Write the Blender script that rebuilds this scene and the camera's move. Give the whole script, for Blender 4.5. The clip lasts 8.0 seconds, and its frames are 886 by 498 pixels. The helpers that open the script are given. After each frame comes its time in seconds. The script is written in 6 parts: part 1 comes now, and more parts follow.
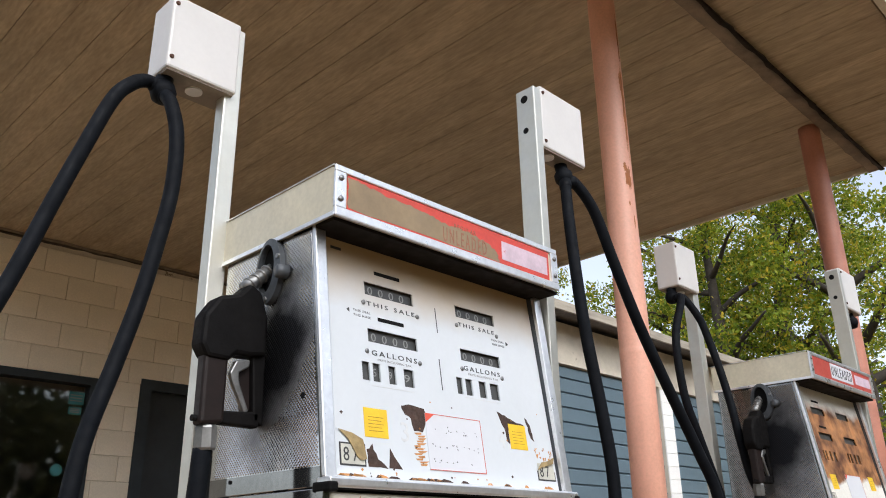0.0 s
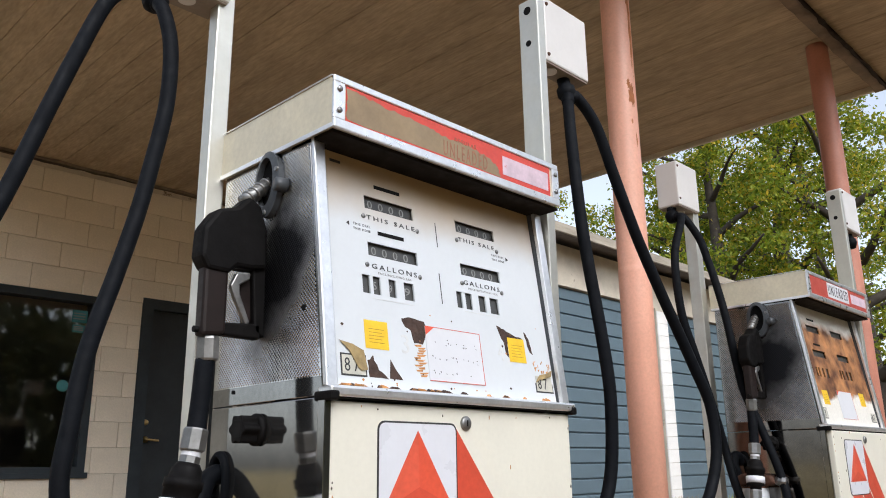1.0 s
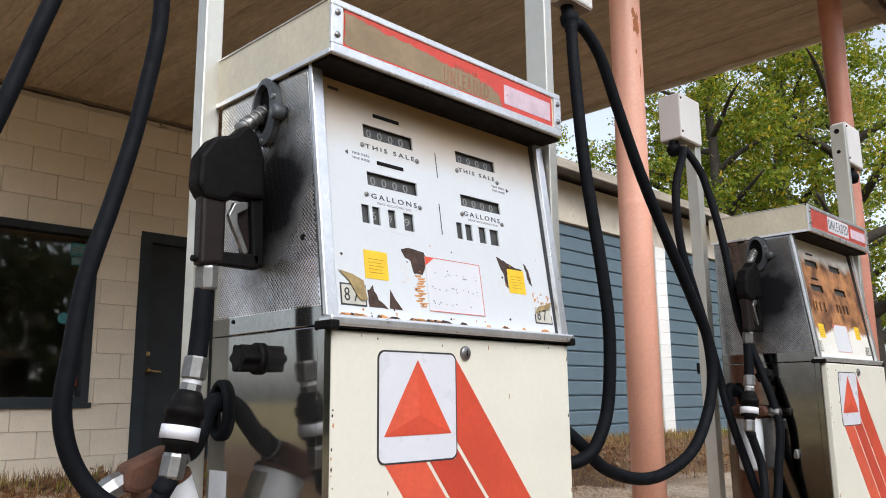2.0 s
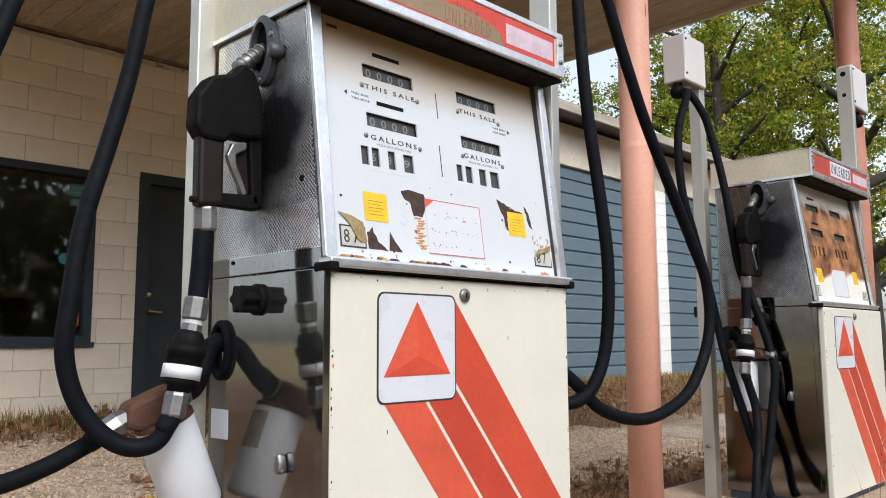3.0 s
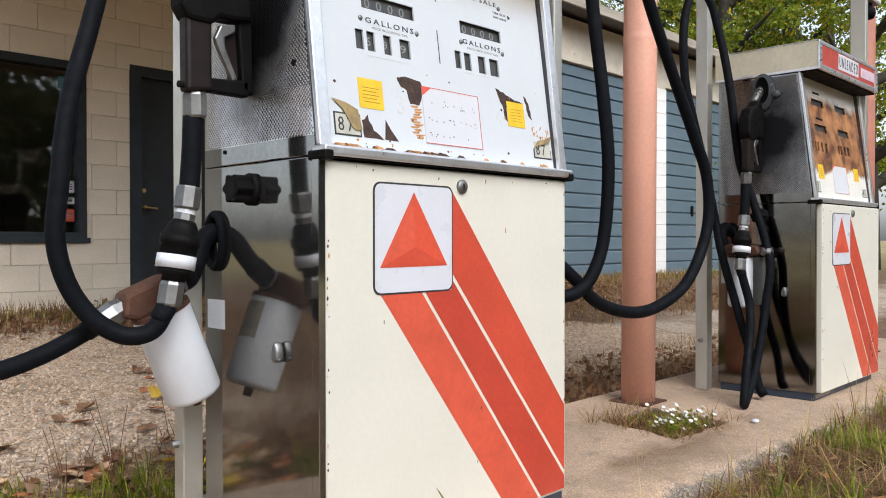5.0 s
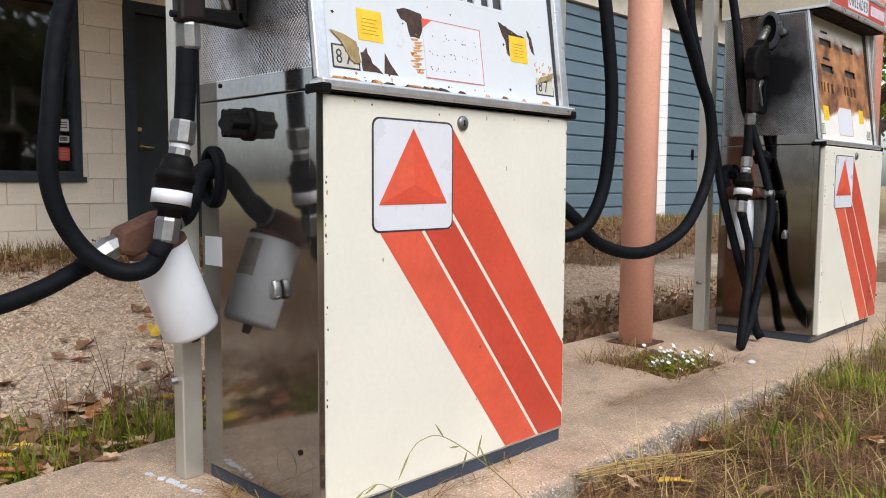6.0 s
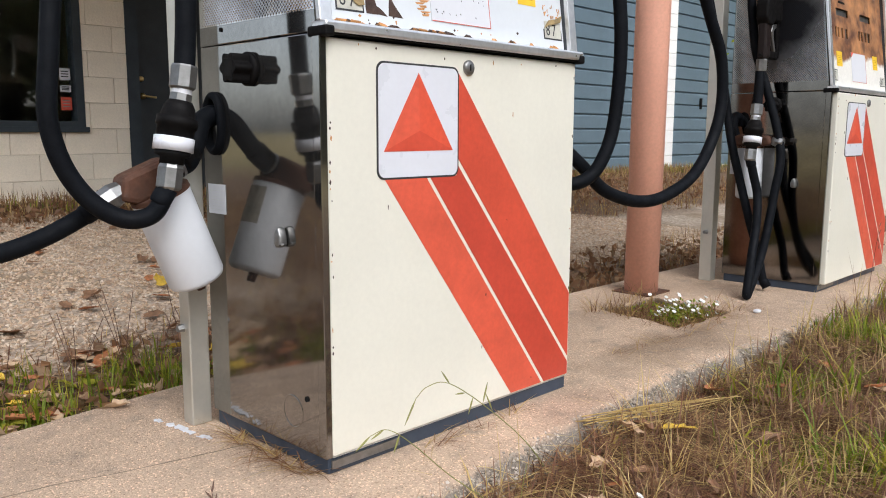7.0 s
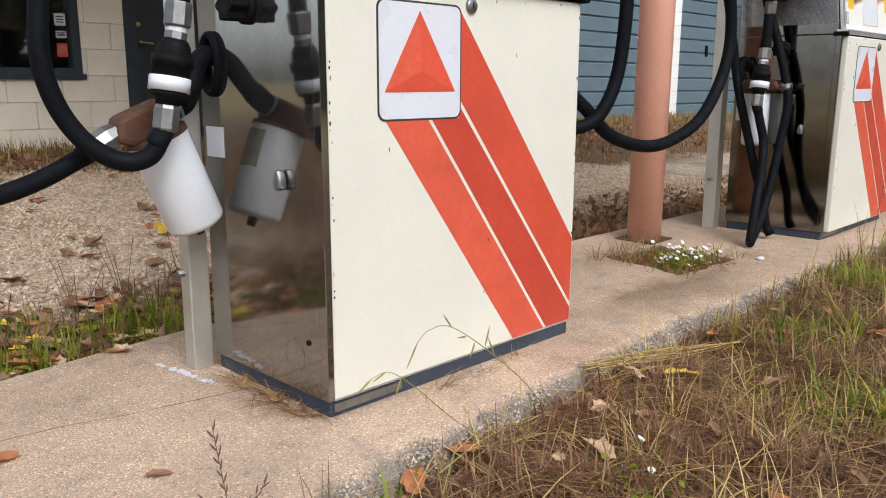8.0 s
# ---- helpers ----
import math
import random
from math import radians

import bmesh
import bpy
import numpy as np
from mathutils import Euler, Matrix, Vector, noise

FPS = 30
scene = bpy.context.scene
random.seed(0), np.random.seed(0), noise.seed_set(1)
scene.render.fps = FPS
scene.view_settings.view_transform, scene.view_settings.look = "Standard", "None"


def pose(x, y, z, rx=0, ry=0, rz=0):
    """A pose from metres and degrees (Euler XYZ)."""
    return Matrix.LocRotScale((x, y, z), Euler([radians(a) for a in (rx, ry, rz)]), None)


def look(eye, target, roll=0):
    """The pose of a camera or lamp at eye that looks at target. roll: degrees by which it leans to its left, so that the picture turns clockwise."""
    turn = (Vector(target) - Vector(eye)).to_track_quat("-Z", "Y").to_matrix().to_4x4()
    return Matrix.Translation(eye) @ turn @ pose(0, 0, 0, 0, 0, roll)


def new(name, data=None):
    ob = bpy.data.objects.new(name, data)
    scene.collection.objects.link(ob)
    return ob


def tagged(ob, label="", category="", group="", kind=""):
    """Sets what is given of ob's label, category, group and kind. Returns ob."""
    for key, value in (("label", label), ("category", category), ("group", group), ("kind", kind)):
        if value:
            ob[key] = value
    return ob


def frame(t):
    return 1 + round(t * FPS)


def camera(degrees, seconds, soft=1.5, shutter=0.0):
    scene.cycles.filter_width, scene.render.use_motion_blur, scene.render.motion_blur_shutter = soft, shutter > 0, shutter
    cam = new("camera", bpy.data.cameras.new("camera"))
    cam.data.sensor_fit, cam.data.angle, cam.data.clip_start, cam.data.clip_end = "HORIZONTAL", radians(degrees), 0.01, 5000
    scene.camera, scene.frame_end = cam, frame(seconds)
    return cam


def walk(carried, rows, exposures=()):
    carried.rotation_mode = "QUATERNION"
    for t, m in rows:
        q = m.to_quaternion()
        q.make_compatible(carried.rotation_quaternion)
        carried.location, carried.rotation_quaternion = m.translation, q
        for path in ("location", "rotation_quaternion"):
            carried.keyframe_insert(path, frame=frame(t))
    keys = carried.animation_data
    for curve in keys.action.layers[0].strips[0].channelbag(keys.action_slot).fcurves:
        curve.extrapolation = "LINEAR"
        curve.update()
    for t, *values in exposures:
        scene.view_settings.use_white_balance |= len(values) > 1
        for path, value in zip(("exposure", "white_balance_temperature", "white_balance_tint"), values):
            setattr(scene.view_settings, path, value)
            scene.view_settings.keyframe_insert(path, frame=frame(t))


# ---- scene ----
cam = camera(58.2, 8.0, soft=1.0)
PATH = [
    (0, (-0.851, -1.126, 0.64), (0.482, 0.182, 1.355), -1.0),
    (0.5, (-0.843, -1.12, 0.634), (0.509, 0.214, 1.259), -0.8),
    (1, (-0.842, -1.114, 0.626), (0.533, 0.237, 1.157), -0.8),
    (1.5, (-0.836, -1.105, 0.62), (0.556, 0.259, 1.069), -0.8),
    (3, (-0.829, -1.096, 0.619), (0.589, 0.295, 0.851), -0.3),
    (3.5, (-0.824, -1.092, 0.609), (0.602, 0.301, 0.776), -0.4),
    (4, (-0.82, -1.088, 0.607), (0.611, 0.304, 0.718), -0.3),
    (5.5, (-0.804, -1.069, 0.601), (0.628, 0.324, 0.507), 0.1),
    (6, (-0.799, -1.062, 0.595), (0.632, 0.325, 0.431), 0.3),
    (6.5, (-0.796, -1.057, 0.59), (0.628, 0.329, 0.368), 0.3),
    (7, (-0.791, -1.053, 0.587), (0.622, 0.334, 0.301), 0.2),
    (7.5, (-0.786, -1.05, 0.581), (0.615, 0.334, 0.23), 0.2),
    (8, (-0.781, -1.042, 0.572), (0.614, 0.332, 0.164), 0.2),
]
walk(cam, [(t, look(eye, target, roll)) for t, eye, target, roll in PATH], [(0, 0.02, 6150, 10), (8, 0.02, 6150, 10)])

# ---- light ----
world = bpy.data.worlds.new("world")
scene.world = world
world.use_nodes = True
wn = world.node_tree.nodes
sky = wn.new("ShaderNodeTexSky")
sky.sky_type, sky.sun_disc = "NISHITA", False
sky.sun_elevation, sky.sun_rotation = radians(44), radians(201)
sky.air_density, sky.dust_density = 1.0, 3.0
grey = wn.new("ShaderNodeHueSaturation")
grey.inputs["Saturation"].default_value = 0.4
world.node_tree.links.new(sky.outputs[0], grey.inputs["Color"])
world.node_tree.links.new(grey.outputs[0], wn["Background"].inputs[0])
wn["Background"].inputs[1].default_value = 0.15
grey.inputs["Value"].default_value = 1.9
sun_data = bpy.data.lights.new("sun", "SUN")
sun_data.energy, sun_data.angle, sun_data.color = 1.1, radians(40), (1.0, 0.98, 0.95)
sun = new("sun", sun_data)
sun.matrix_world = look((-3.1, -8, 8.3), (0, 0, 0))
scene.view_settings.exposure = 0.0

# ---- materials ----


def mat(name, color, rough=0.5, metal=0.0, var=0.12, scale=6.0, fine=0.06, fscale=90.0, bump=0.0, bscale=120.0,
        spots=None, coat=0.0, per_piece=0.0, spec=0.5, per_island=0.0, stretch=(1, 1, 1)):
    """Paint, metal, rubber: two scales of tone, fine relief, and stains given as (colour, amount, scale)."""
    m = bpy.data.materials.new(name)
    m.use_nodes = True
    n, ln = m.node_tree.nodes, m.node_tree.links
    b = n["Principled BSDF"]
    tc = n.new("ShaderNodeTexCoord")

    vec = tc.outputs["Object"]
    if stretch != (1, 1, 1):
        mp = n.new("ShaderNodeMapping")
        mp.inputs["Scale"].default_value = stretch
        ln.new(vec, mp.inputs["Vector"])
        vec = mp.outputs[0]

    def noise_tex(sc, detail=4.0, rough_=0.6):
        t = n.new("ShaderNodeTexNoise")
        t.inputs["Scale"].default_value, t.inputs["Detail"].default_value, t.inputs["Roughness"].default_value = sc, detail, rough_
        ln.new(vec, t.inputs["Vector"])
        return t.outputs["Fac"]

    def ramp(src, lo, hi, a, c):
        r = n.new("ShaderNodeMapRange")
        r.inputs["From Min"].default_value, r.inputs["From Max"].default_value = lo, hi
        r.inputs["To Min"].default_value, r.inputs["To Max"].default_value = a, c
        ln.new(src, r.inputs["Value"])
        return r.outputs["Result"]

    def mul(a, c):
        k = n.new("ShaderNodeMath")
        k.operation = "MULTIPLY"
        ln.new(a, k.inputs[0])
        ln.new(c, k.inputs[1])
        return k.outputs[0]

    f = mul(ramp(noise_tex(scale), 0.3, 0.7, 1 - var, 1 + var), ramp(noise_tex(fscale, 2), 0.3, 0.7, 1 - fine, 1 + fine))
    if per_piece:
        info = n.new("ShaderNodeObjectInfo")
        f = mul(f, ramp(info.outputs["Random"], 0, 1, 1 - per_piece, 1 + per_piece))
    if per_island:
        geo = n.new("ShaderNodeNewGeometry")
        f = mul(f, ramp(geo.outputs["Random Per Island"], 0, 1, 1 - per_island, 1 + per_island))
    b.inputs["Specular IOR Level"].default_value = spec
    hsv = n.new("ShaderNodeHueSaturation")
    hsv.inputs["Color"].default_value = (*color, 1)
    ln.new(f, hsv.inputs["Value"])
    out = hsv.outputs["Color"]
    rough_src = ramp(noise_tex(scale * 2.3), 0.3, 0.7, max(0.02, rough * 0.8), min(1, rough * 1.25))
    for col, amount, sc in spots or ():
        mask = ramp(noise_tex(sc, 6, 0.65), 0.72 - amount, 0.76 - amount, 0, 1)
        mx = n.new("ShaderNodeMix")
        mx.data_type = "RGBA"
        ln.new(mask, mx.inputs["Factor"])
        ln.new(out, mx.inputs["A"])
        mx.inputs["B"].default_value = (*col, 1)
        out = mx.outputs["Result"]
    ln.new(out, b.inputs["Base Color"])
    ln.new(rough_src, b.inputs["Roughness"])
    b.inputs["Metallic"].default_value = metal
    b.inputs["Coat Weight"].default_value = coat
    if bump:
        bp = n.new("ShaderNodeBump")
        bp.inputs["Strength"].default_value, bp.inputs["Distance"].default_value = bump, 0.004
        ln.new(noise_tex(bscale, 5), bp.inputs["Height"])
        ln.new(bp.outputs[0], b.inputs["Normal"])
    return m


RUST = (0.22, 0.075, 0.022)
M = {}
M["cream"] = mat("cream_paint", (0.71, 0.69, 0.595), 0.35, var=0.04, scale=4, fine=0.02, bump=0.05, spots=[((0.35, 0.2, 0.08), -0.06, 38)])
M["hood_cream"] = mat("hood_cream_paint", (0.64, 0.59, 0.45), 0.4, var=0.08, scale=7, spots=[((0.4, 0.24, 0.1), 0.0, 45), (RUST, -0.06, 30)])
M["steel"] = mat("stainless_steel", (0.30, 0.292, 0.28), 0.07, 0.95, var=0.16, scale=5, bump=0.012, bscale=9, spots=[((0.22, 0.2, 0.18), -0.02, 5), ((0.42, 0.41, 0.39), -0.08, 60)])
M["steel_dull"] = mat("tarnished_stainless_steel", (0.215, 0.205, 0.195), 0.09, 1.0, var=0.25, scale=6, bump=0.015, bscale=9, spots=[((0.10, 0.09, 0.085), 0.0, 5), ((0.25, 0.24, 0.23), -0.08, 60)])
M["trim"] = mat("aluminium_trim", (0.8, 0.8, 0.8), 0.32, 0.85, var=0.08, scale=14, spots=[((0.3, 0.26, 0.2), -0.02, 40)])
M["mast"] = mat("white_aluminium_mast", (0.61, 0.6, 0.54), 0.45, 0.8, fine=0.02, var=0.06, scale=9, spots=[((0.46, 0.43, 0.36), -0.03, 5), ((0.4, 0.36, 0.3), -0.06, 45)])
M["box_white"] = mat("white_enamel_box", (0.66, 0.64, 0.62), 0.4, fine=0.012, var=0.04, scale=9, spots=[((0.5, 0.36, 0.2), -0.07, 40)])
# Underside of the white box: its shade is put into this darker colour.
M["box_shade"] = mat("shaded_swivel_box_underside", (0.22, 0.18, 0.14), 0.6, var=0.12, scale=14)
M["plinth"] = mat("blue_black_plinth_paint", (0.035, 0.05, 0.075), 0.45, var=0.2, scale=14, spots=[((0.35, 0.36, 0.38), -0.02, 30), (RUST, -0.05, 25)])
M["dark"] = mat("dark_cavity", (0.006, 0.006, 0.006), 0.8, spec=0.15)
M["drum"] = mat("counter_drum", (0.05, 0.05, 0.047), 0.35, var=0.25, scale=30)
M["digit"] = mat("counter_digit", (0.24, 0.24, 0.23), 0.6)
M["digit_pale"] = mat("faint_grey_print", (0.60, 0.61, 0.61), 0.6)
M["ink"] = mat("black_ink", (0.03, 0.03, 0.032), 0.5)
M["rubber"] = mat("black_rubber_hose", (0.0035, 0.0045, 0.0065), 0.66, var=0.25, scale=20, fine=0.2, fscale=300, bump=0.12, bscale=500, spec=0.12)
M["nozzle"] = mat("black_nozzle_cover", (0.004, 0.0035, 0.0035), 0.62, var=0.4, scale=25, bump=0.1, bscale=200, spec=0.13)
M["brown_plastic"] = mat("brown_black_grip", (0.013, 0.008, 0.007), 0.5, var=0.25, scale=25, spec=0.25)
M["grey_metal"] = mat("grey_cast_metal", (0.075, 0.082, 0.09), 0.5, 0.3, var=0.2, scale=30, bump=0.1)
M["zinc"] = mat("zinc_fitting", (0.27, 0.27, 0.265), 0.42, 0.9, var=0.2, scale=40, spots=[((0.25, 0.17, 0.1), -0.02, 60)])
M["rusty"] = mat("rusty_cast_iron", (0.085, 0.036, 0.02), 0.75, 0.1, var=0.35, scale=30, bump=0.3, bscale=150)
M["filter_white"] = mat("white_filter_paint", (0.62, 0.645, 0.68), 0.35, fine=0.012, var=0.03, scale=12, spots=[((0.55, 0.45, 0.36), -0.10, 40)])
M["white_decal"] = mat("white_decal", (0.66, 0.675, 0.72), 0.3, fine=0.012, var=0.03, scale=6)
M["red_a"] = mat("orange_red_decal", (0.63, 0.10, 0.055), 0.35, var=0.14, scale=11, spots=[((0.66, 0.17, 0.10), -0.03, 12)])
M["red_b"] = mat("deep_red_decal", (0.5, 0.06, 0.035), 0.35, var=0.12, scale=9)
M["red_c"] = mat("red_decal", (0.57, 0.075, 0.04), 0.35, var=0.1, scale=9)
M["red_d"] = mat("bright_red_decal", (0.66, 0.09, 0.045), 0.35, var=0.06, scale=9)
M["yellow"] = mat("yellow_sticker", (0.78, 0.5, 0.02), 0.5, var=0.08, scale=20)
M["sticker_print"] = mat("brown_sticker_print", (0.3, 0.17, 0.02), 0.6)
M["card"] = mat("white_card", (0.62, 0.63, 0.66), 0.5, fine=0.012, var=0.04)
M["pink"] = mat("faded_pink_sticker", (0.60, 0.47, 0.54), 0.6, var=0.15, scale=25, spots=[((0.56, 0.22, 0.22), 0.06, 40)])
M["sticker_field"] = mat("weathered_sticker_field", (0.5, 0.49, 0.42), 0.6, var=0.15, scale=30)
M["tan"] = mat("peeled_tan_backing", (0.3, 0.22, 0.1), 0.8, var=0.3, scale=40, bump=0.3)
M["old_label"] = mat("faded_filter_label", (0.30, 0.28, 0.23), 0.7, var=0.2, scale=40, spots=[((0.2, 0.17, 0.11), 0.0, 50)])
M["chip"] = mat("dark_rust_chip", (0.05, 0.028, 0.02), 0.85, var=0.4, scale=60, bump=0.3)
M["streak"] = mat("orange_rust_streak", (0.5, 0.24, 0.08), 0.75, var=0.3, scale=60, spots=[((0.74, 0.72, 0.66), 0.1, 60)])
M["salmon"] = mat("salmon_pole_paint", (0.76, 0.395, 0.285), 0.42, var=0.07, scale=4, bump=0.08, bscale=30, spots=[((0.36, 0.12, 0.04), -0.01, 5)])
M["salmon_dull"] = mat("darker_salmon_paint", (0.50, 0.215, 0.15), 0.5, var=0.14, scale=5, bump=0.1, bscale=30, spots=[((0.3, 0.1, 0.05), 0.02, 6)])
M["letter_faded"] = mat("faded_red_letters", (0.30, 0.12, 0.07), 0.6, var=0.2, scale=40)
M["pole_rust"] = mat("orange_pole_rust", (0.40, 0.14, 0.045), 0.7, var=0.3, scale=25, spots=[((0.58, 0.27, 0.15), 0.0, 30)])
M["block"] = mat("cream_block_paint", (0.88, 0.78, 0.625), 0.75, var=0.07, scale=3, fine=0.05, fscale=120, bump=0.8, bscale=60, per_piece=0.035, spots=[((0.62, 0.5, 0.36), -0.05, 6), ((0.3, 0.22, 0.14), -0.1, 11)])
M["white_block"] = mat("white_block_paint", (0.78, 0.77, 0.74), 0.7, var=0.06, scale=4, bump=0.4, bscale=90, per_piece=0.04)
M["mortar"] = mat("painted_mortar", (0.70, 0.61, 0.48), 0.9, var=0.15, scale=5, spots=[((0.3, 0.21, 0.13), 0.09, 7)])
M["wall"] = mat("weathered_white_wall", (0.60, 0.54, 0.44), 0.8, var=0.2, scale=2, bump=0.3, bscale=60, spots=[((0.40, 0.34, 0.26), 0.08, 3), ((0.16, 0.125, 0.095), 0.0, 3.5), ((0.07, 0.06, 0.05), -0.05, 8)])
M["eave"] = mat("grey_rotten_eave_board", (0.34, 0.30, 0.24), 0.85, var=0.25, scale=5, stretch=(0.4, 3, 3), spots=[((0.12, 0.09, 0.06), 0.02, 6)])
M["slate"] = mat("slate_blue_metal_paint", (0.115, 0.165, 0.2), 0.45, var=0.1, scale=2, bump=0.05)
M["frame_dark"] = mat("dark_grey_frame_paint", (0.034, 0.043, 0.05), 0.55, var=0.15, scale=6, spec=0.3)
M["door_dark"] = mat("dark_grey_door_paint", (0.033, 0.038, 0.041), 0.5, var=0.15, scale=4, spec=0.3)
M["brass"] = mat("dull_brass", (0.5, 0.36, 0.15), 0.4, 0.9)
M["plank"] = mat("weathered_ceiling_plank", (0.41, 0.325, 0.215), 0.85, var=0.18, scale=3, fine=0.16, fscale=22, bump=0.35, bscale=30, per_island=0.04, stretch=(3, 0.5, 1), spots=[((0.27, 0.20, 0.125), 0.03, 3), ((0.2, 0.14, 0.08), -0.03, 6), ((0.11, 0.075, 0.045), -0.045, 12)])
M["plank_dark"] = mat("stained_ceiling_strip", (0.22, 0.17, 0.12), 0.85, var=0.35, scale=6, spots=[((0.06, 0.045, 0.03), 0.02, 5), ((0.4, 0.33, 0.25), -0.06, 9)])
# near-black colour for the shadow gap beside the ceiling batten
M["gap_shade"] = mat("black_gap_shade", (0.035, 0.026, 0.019), 0.9, var=0.4, scale=9)
M["stone"] = mat("gravel_stone", (0.42, 0.37, 0.31), 0.85, var=0.5, scale=12, fine=0.2)
M["roof"] = mat("dark_shingle", (0.12, 0.1, 0.085), 0.9, var=0.3, scale=10)
M["bark"] = mat("tree_bark", (0.045, 0.035, 0.026), 0.9, var=0.3, scale=6, bump=0.6, bscale=20)


def glass_mat():
    m = bpy.data.materials.new("window_glass")
    m.use_nodes = True
    b = m.node_tree.nodes["Principled BSDF"]
    b.inputs["Base Color"].default_value = (0.9, 0.95, 0.95, 1)
    b.inputs["Transmission Weight"].default_value, b.inputs["Roughness"].default_value = 1.0, 0.02
    return m


M["glass"] = glass_mat()


def emboss_mat(name, tone):
    """Bright stainless sheet for the embossed sides, darker and rougher in soft-edged patches beside the nozzle."""
    m = mat(name, (tone, tone * 0.985, tone * 0.97), 0.16, 1.0, var=0.15, scale=8)
    n, ln = m.node_tree.nodes, m.node_tree.links
    b = n["Principled BSDF"]
    base = b.inputs["Base Color"].links[0].from_socket
    tc = n.new("ShaderNodeTexCoord")
    wob = n.new("ShaderNodeTexNoise")
    wob.inputs["Scale"].default_value, wob.inputs["Detail"].default_value = 14, 5
    ln.new(tc.outputs["Object"], wob.inputs["Vector"])
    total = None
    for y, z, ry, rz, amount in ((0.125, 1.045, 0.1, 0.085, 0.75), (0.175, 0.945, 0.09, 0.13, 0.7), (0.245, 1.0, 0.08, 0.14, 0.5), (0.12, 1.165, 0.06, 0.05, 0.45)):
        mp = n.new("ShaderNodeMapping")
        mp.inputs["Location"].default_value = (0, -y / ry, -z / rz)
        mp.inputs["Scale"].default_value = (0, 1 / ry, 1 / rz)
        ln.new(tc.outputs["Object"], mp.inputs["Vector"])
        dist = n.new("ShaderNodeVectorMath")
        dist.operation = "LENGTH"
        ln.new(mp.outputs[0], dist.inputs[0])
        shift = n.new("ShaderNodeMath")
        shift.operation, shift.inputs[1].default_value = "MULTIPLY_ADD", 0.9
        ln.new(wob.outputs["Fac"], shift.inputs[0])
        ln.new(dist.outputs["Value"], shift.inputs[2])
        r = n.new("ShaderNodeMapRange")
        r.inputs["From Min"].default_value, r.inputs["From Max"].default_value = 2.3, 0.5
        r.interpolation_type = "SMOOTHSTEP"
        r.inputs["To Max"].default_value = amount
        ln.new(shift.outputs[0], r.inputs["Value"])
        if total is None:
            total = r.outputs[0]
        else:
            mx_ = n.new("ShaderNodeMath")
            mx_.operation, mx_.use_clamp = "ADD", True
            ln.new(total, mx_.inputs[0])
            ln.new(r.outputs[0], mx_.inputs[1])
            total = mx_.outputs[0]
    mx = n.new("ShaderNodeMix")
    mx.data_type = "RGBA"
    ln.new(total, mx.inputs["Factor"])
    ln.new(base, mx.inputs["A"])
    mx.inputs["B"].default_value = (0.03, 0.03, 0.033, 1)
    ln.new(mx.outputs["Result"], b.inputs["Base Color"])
    gloss = n.new("ShaderNodeMapRange")
    gloss.inputs["To Min"].default_value, gloss.inputs["To Max"].default_value = 0.12, 0.4
    ln.new(total, gloss.inputs["Value"])
    ln.new(gloss.outputs[0], b.inputs["Roughness"])
    return m


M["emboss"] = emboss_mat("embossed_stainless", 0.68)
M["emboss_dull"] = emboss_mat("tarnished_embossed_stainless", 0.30)


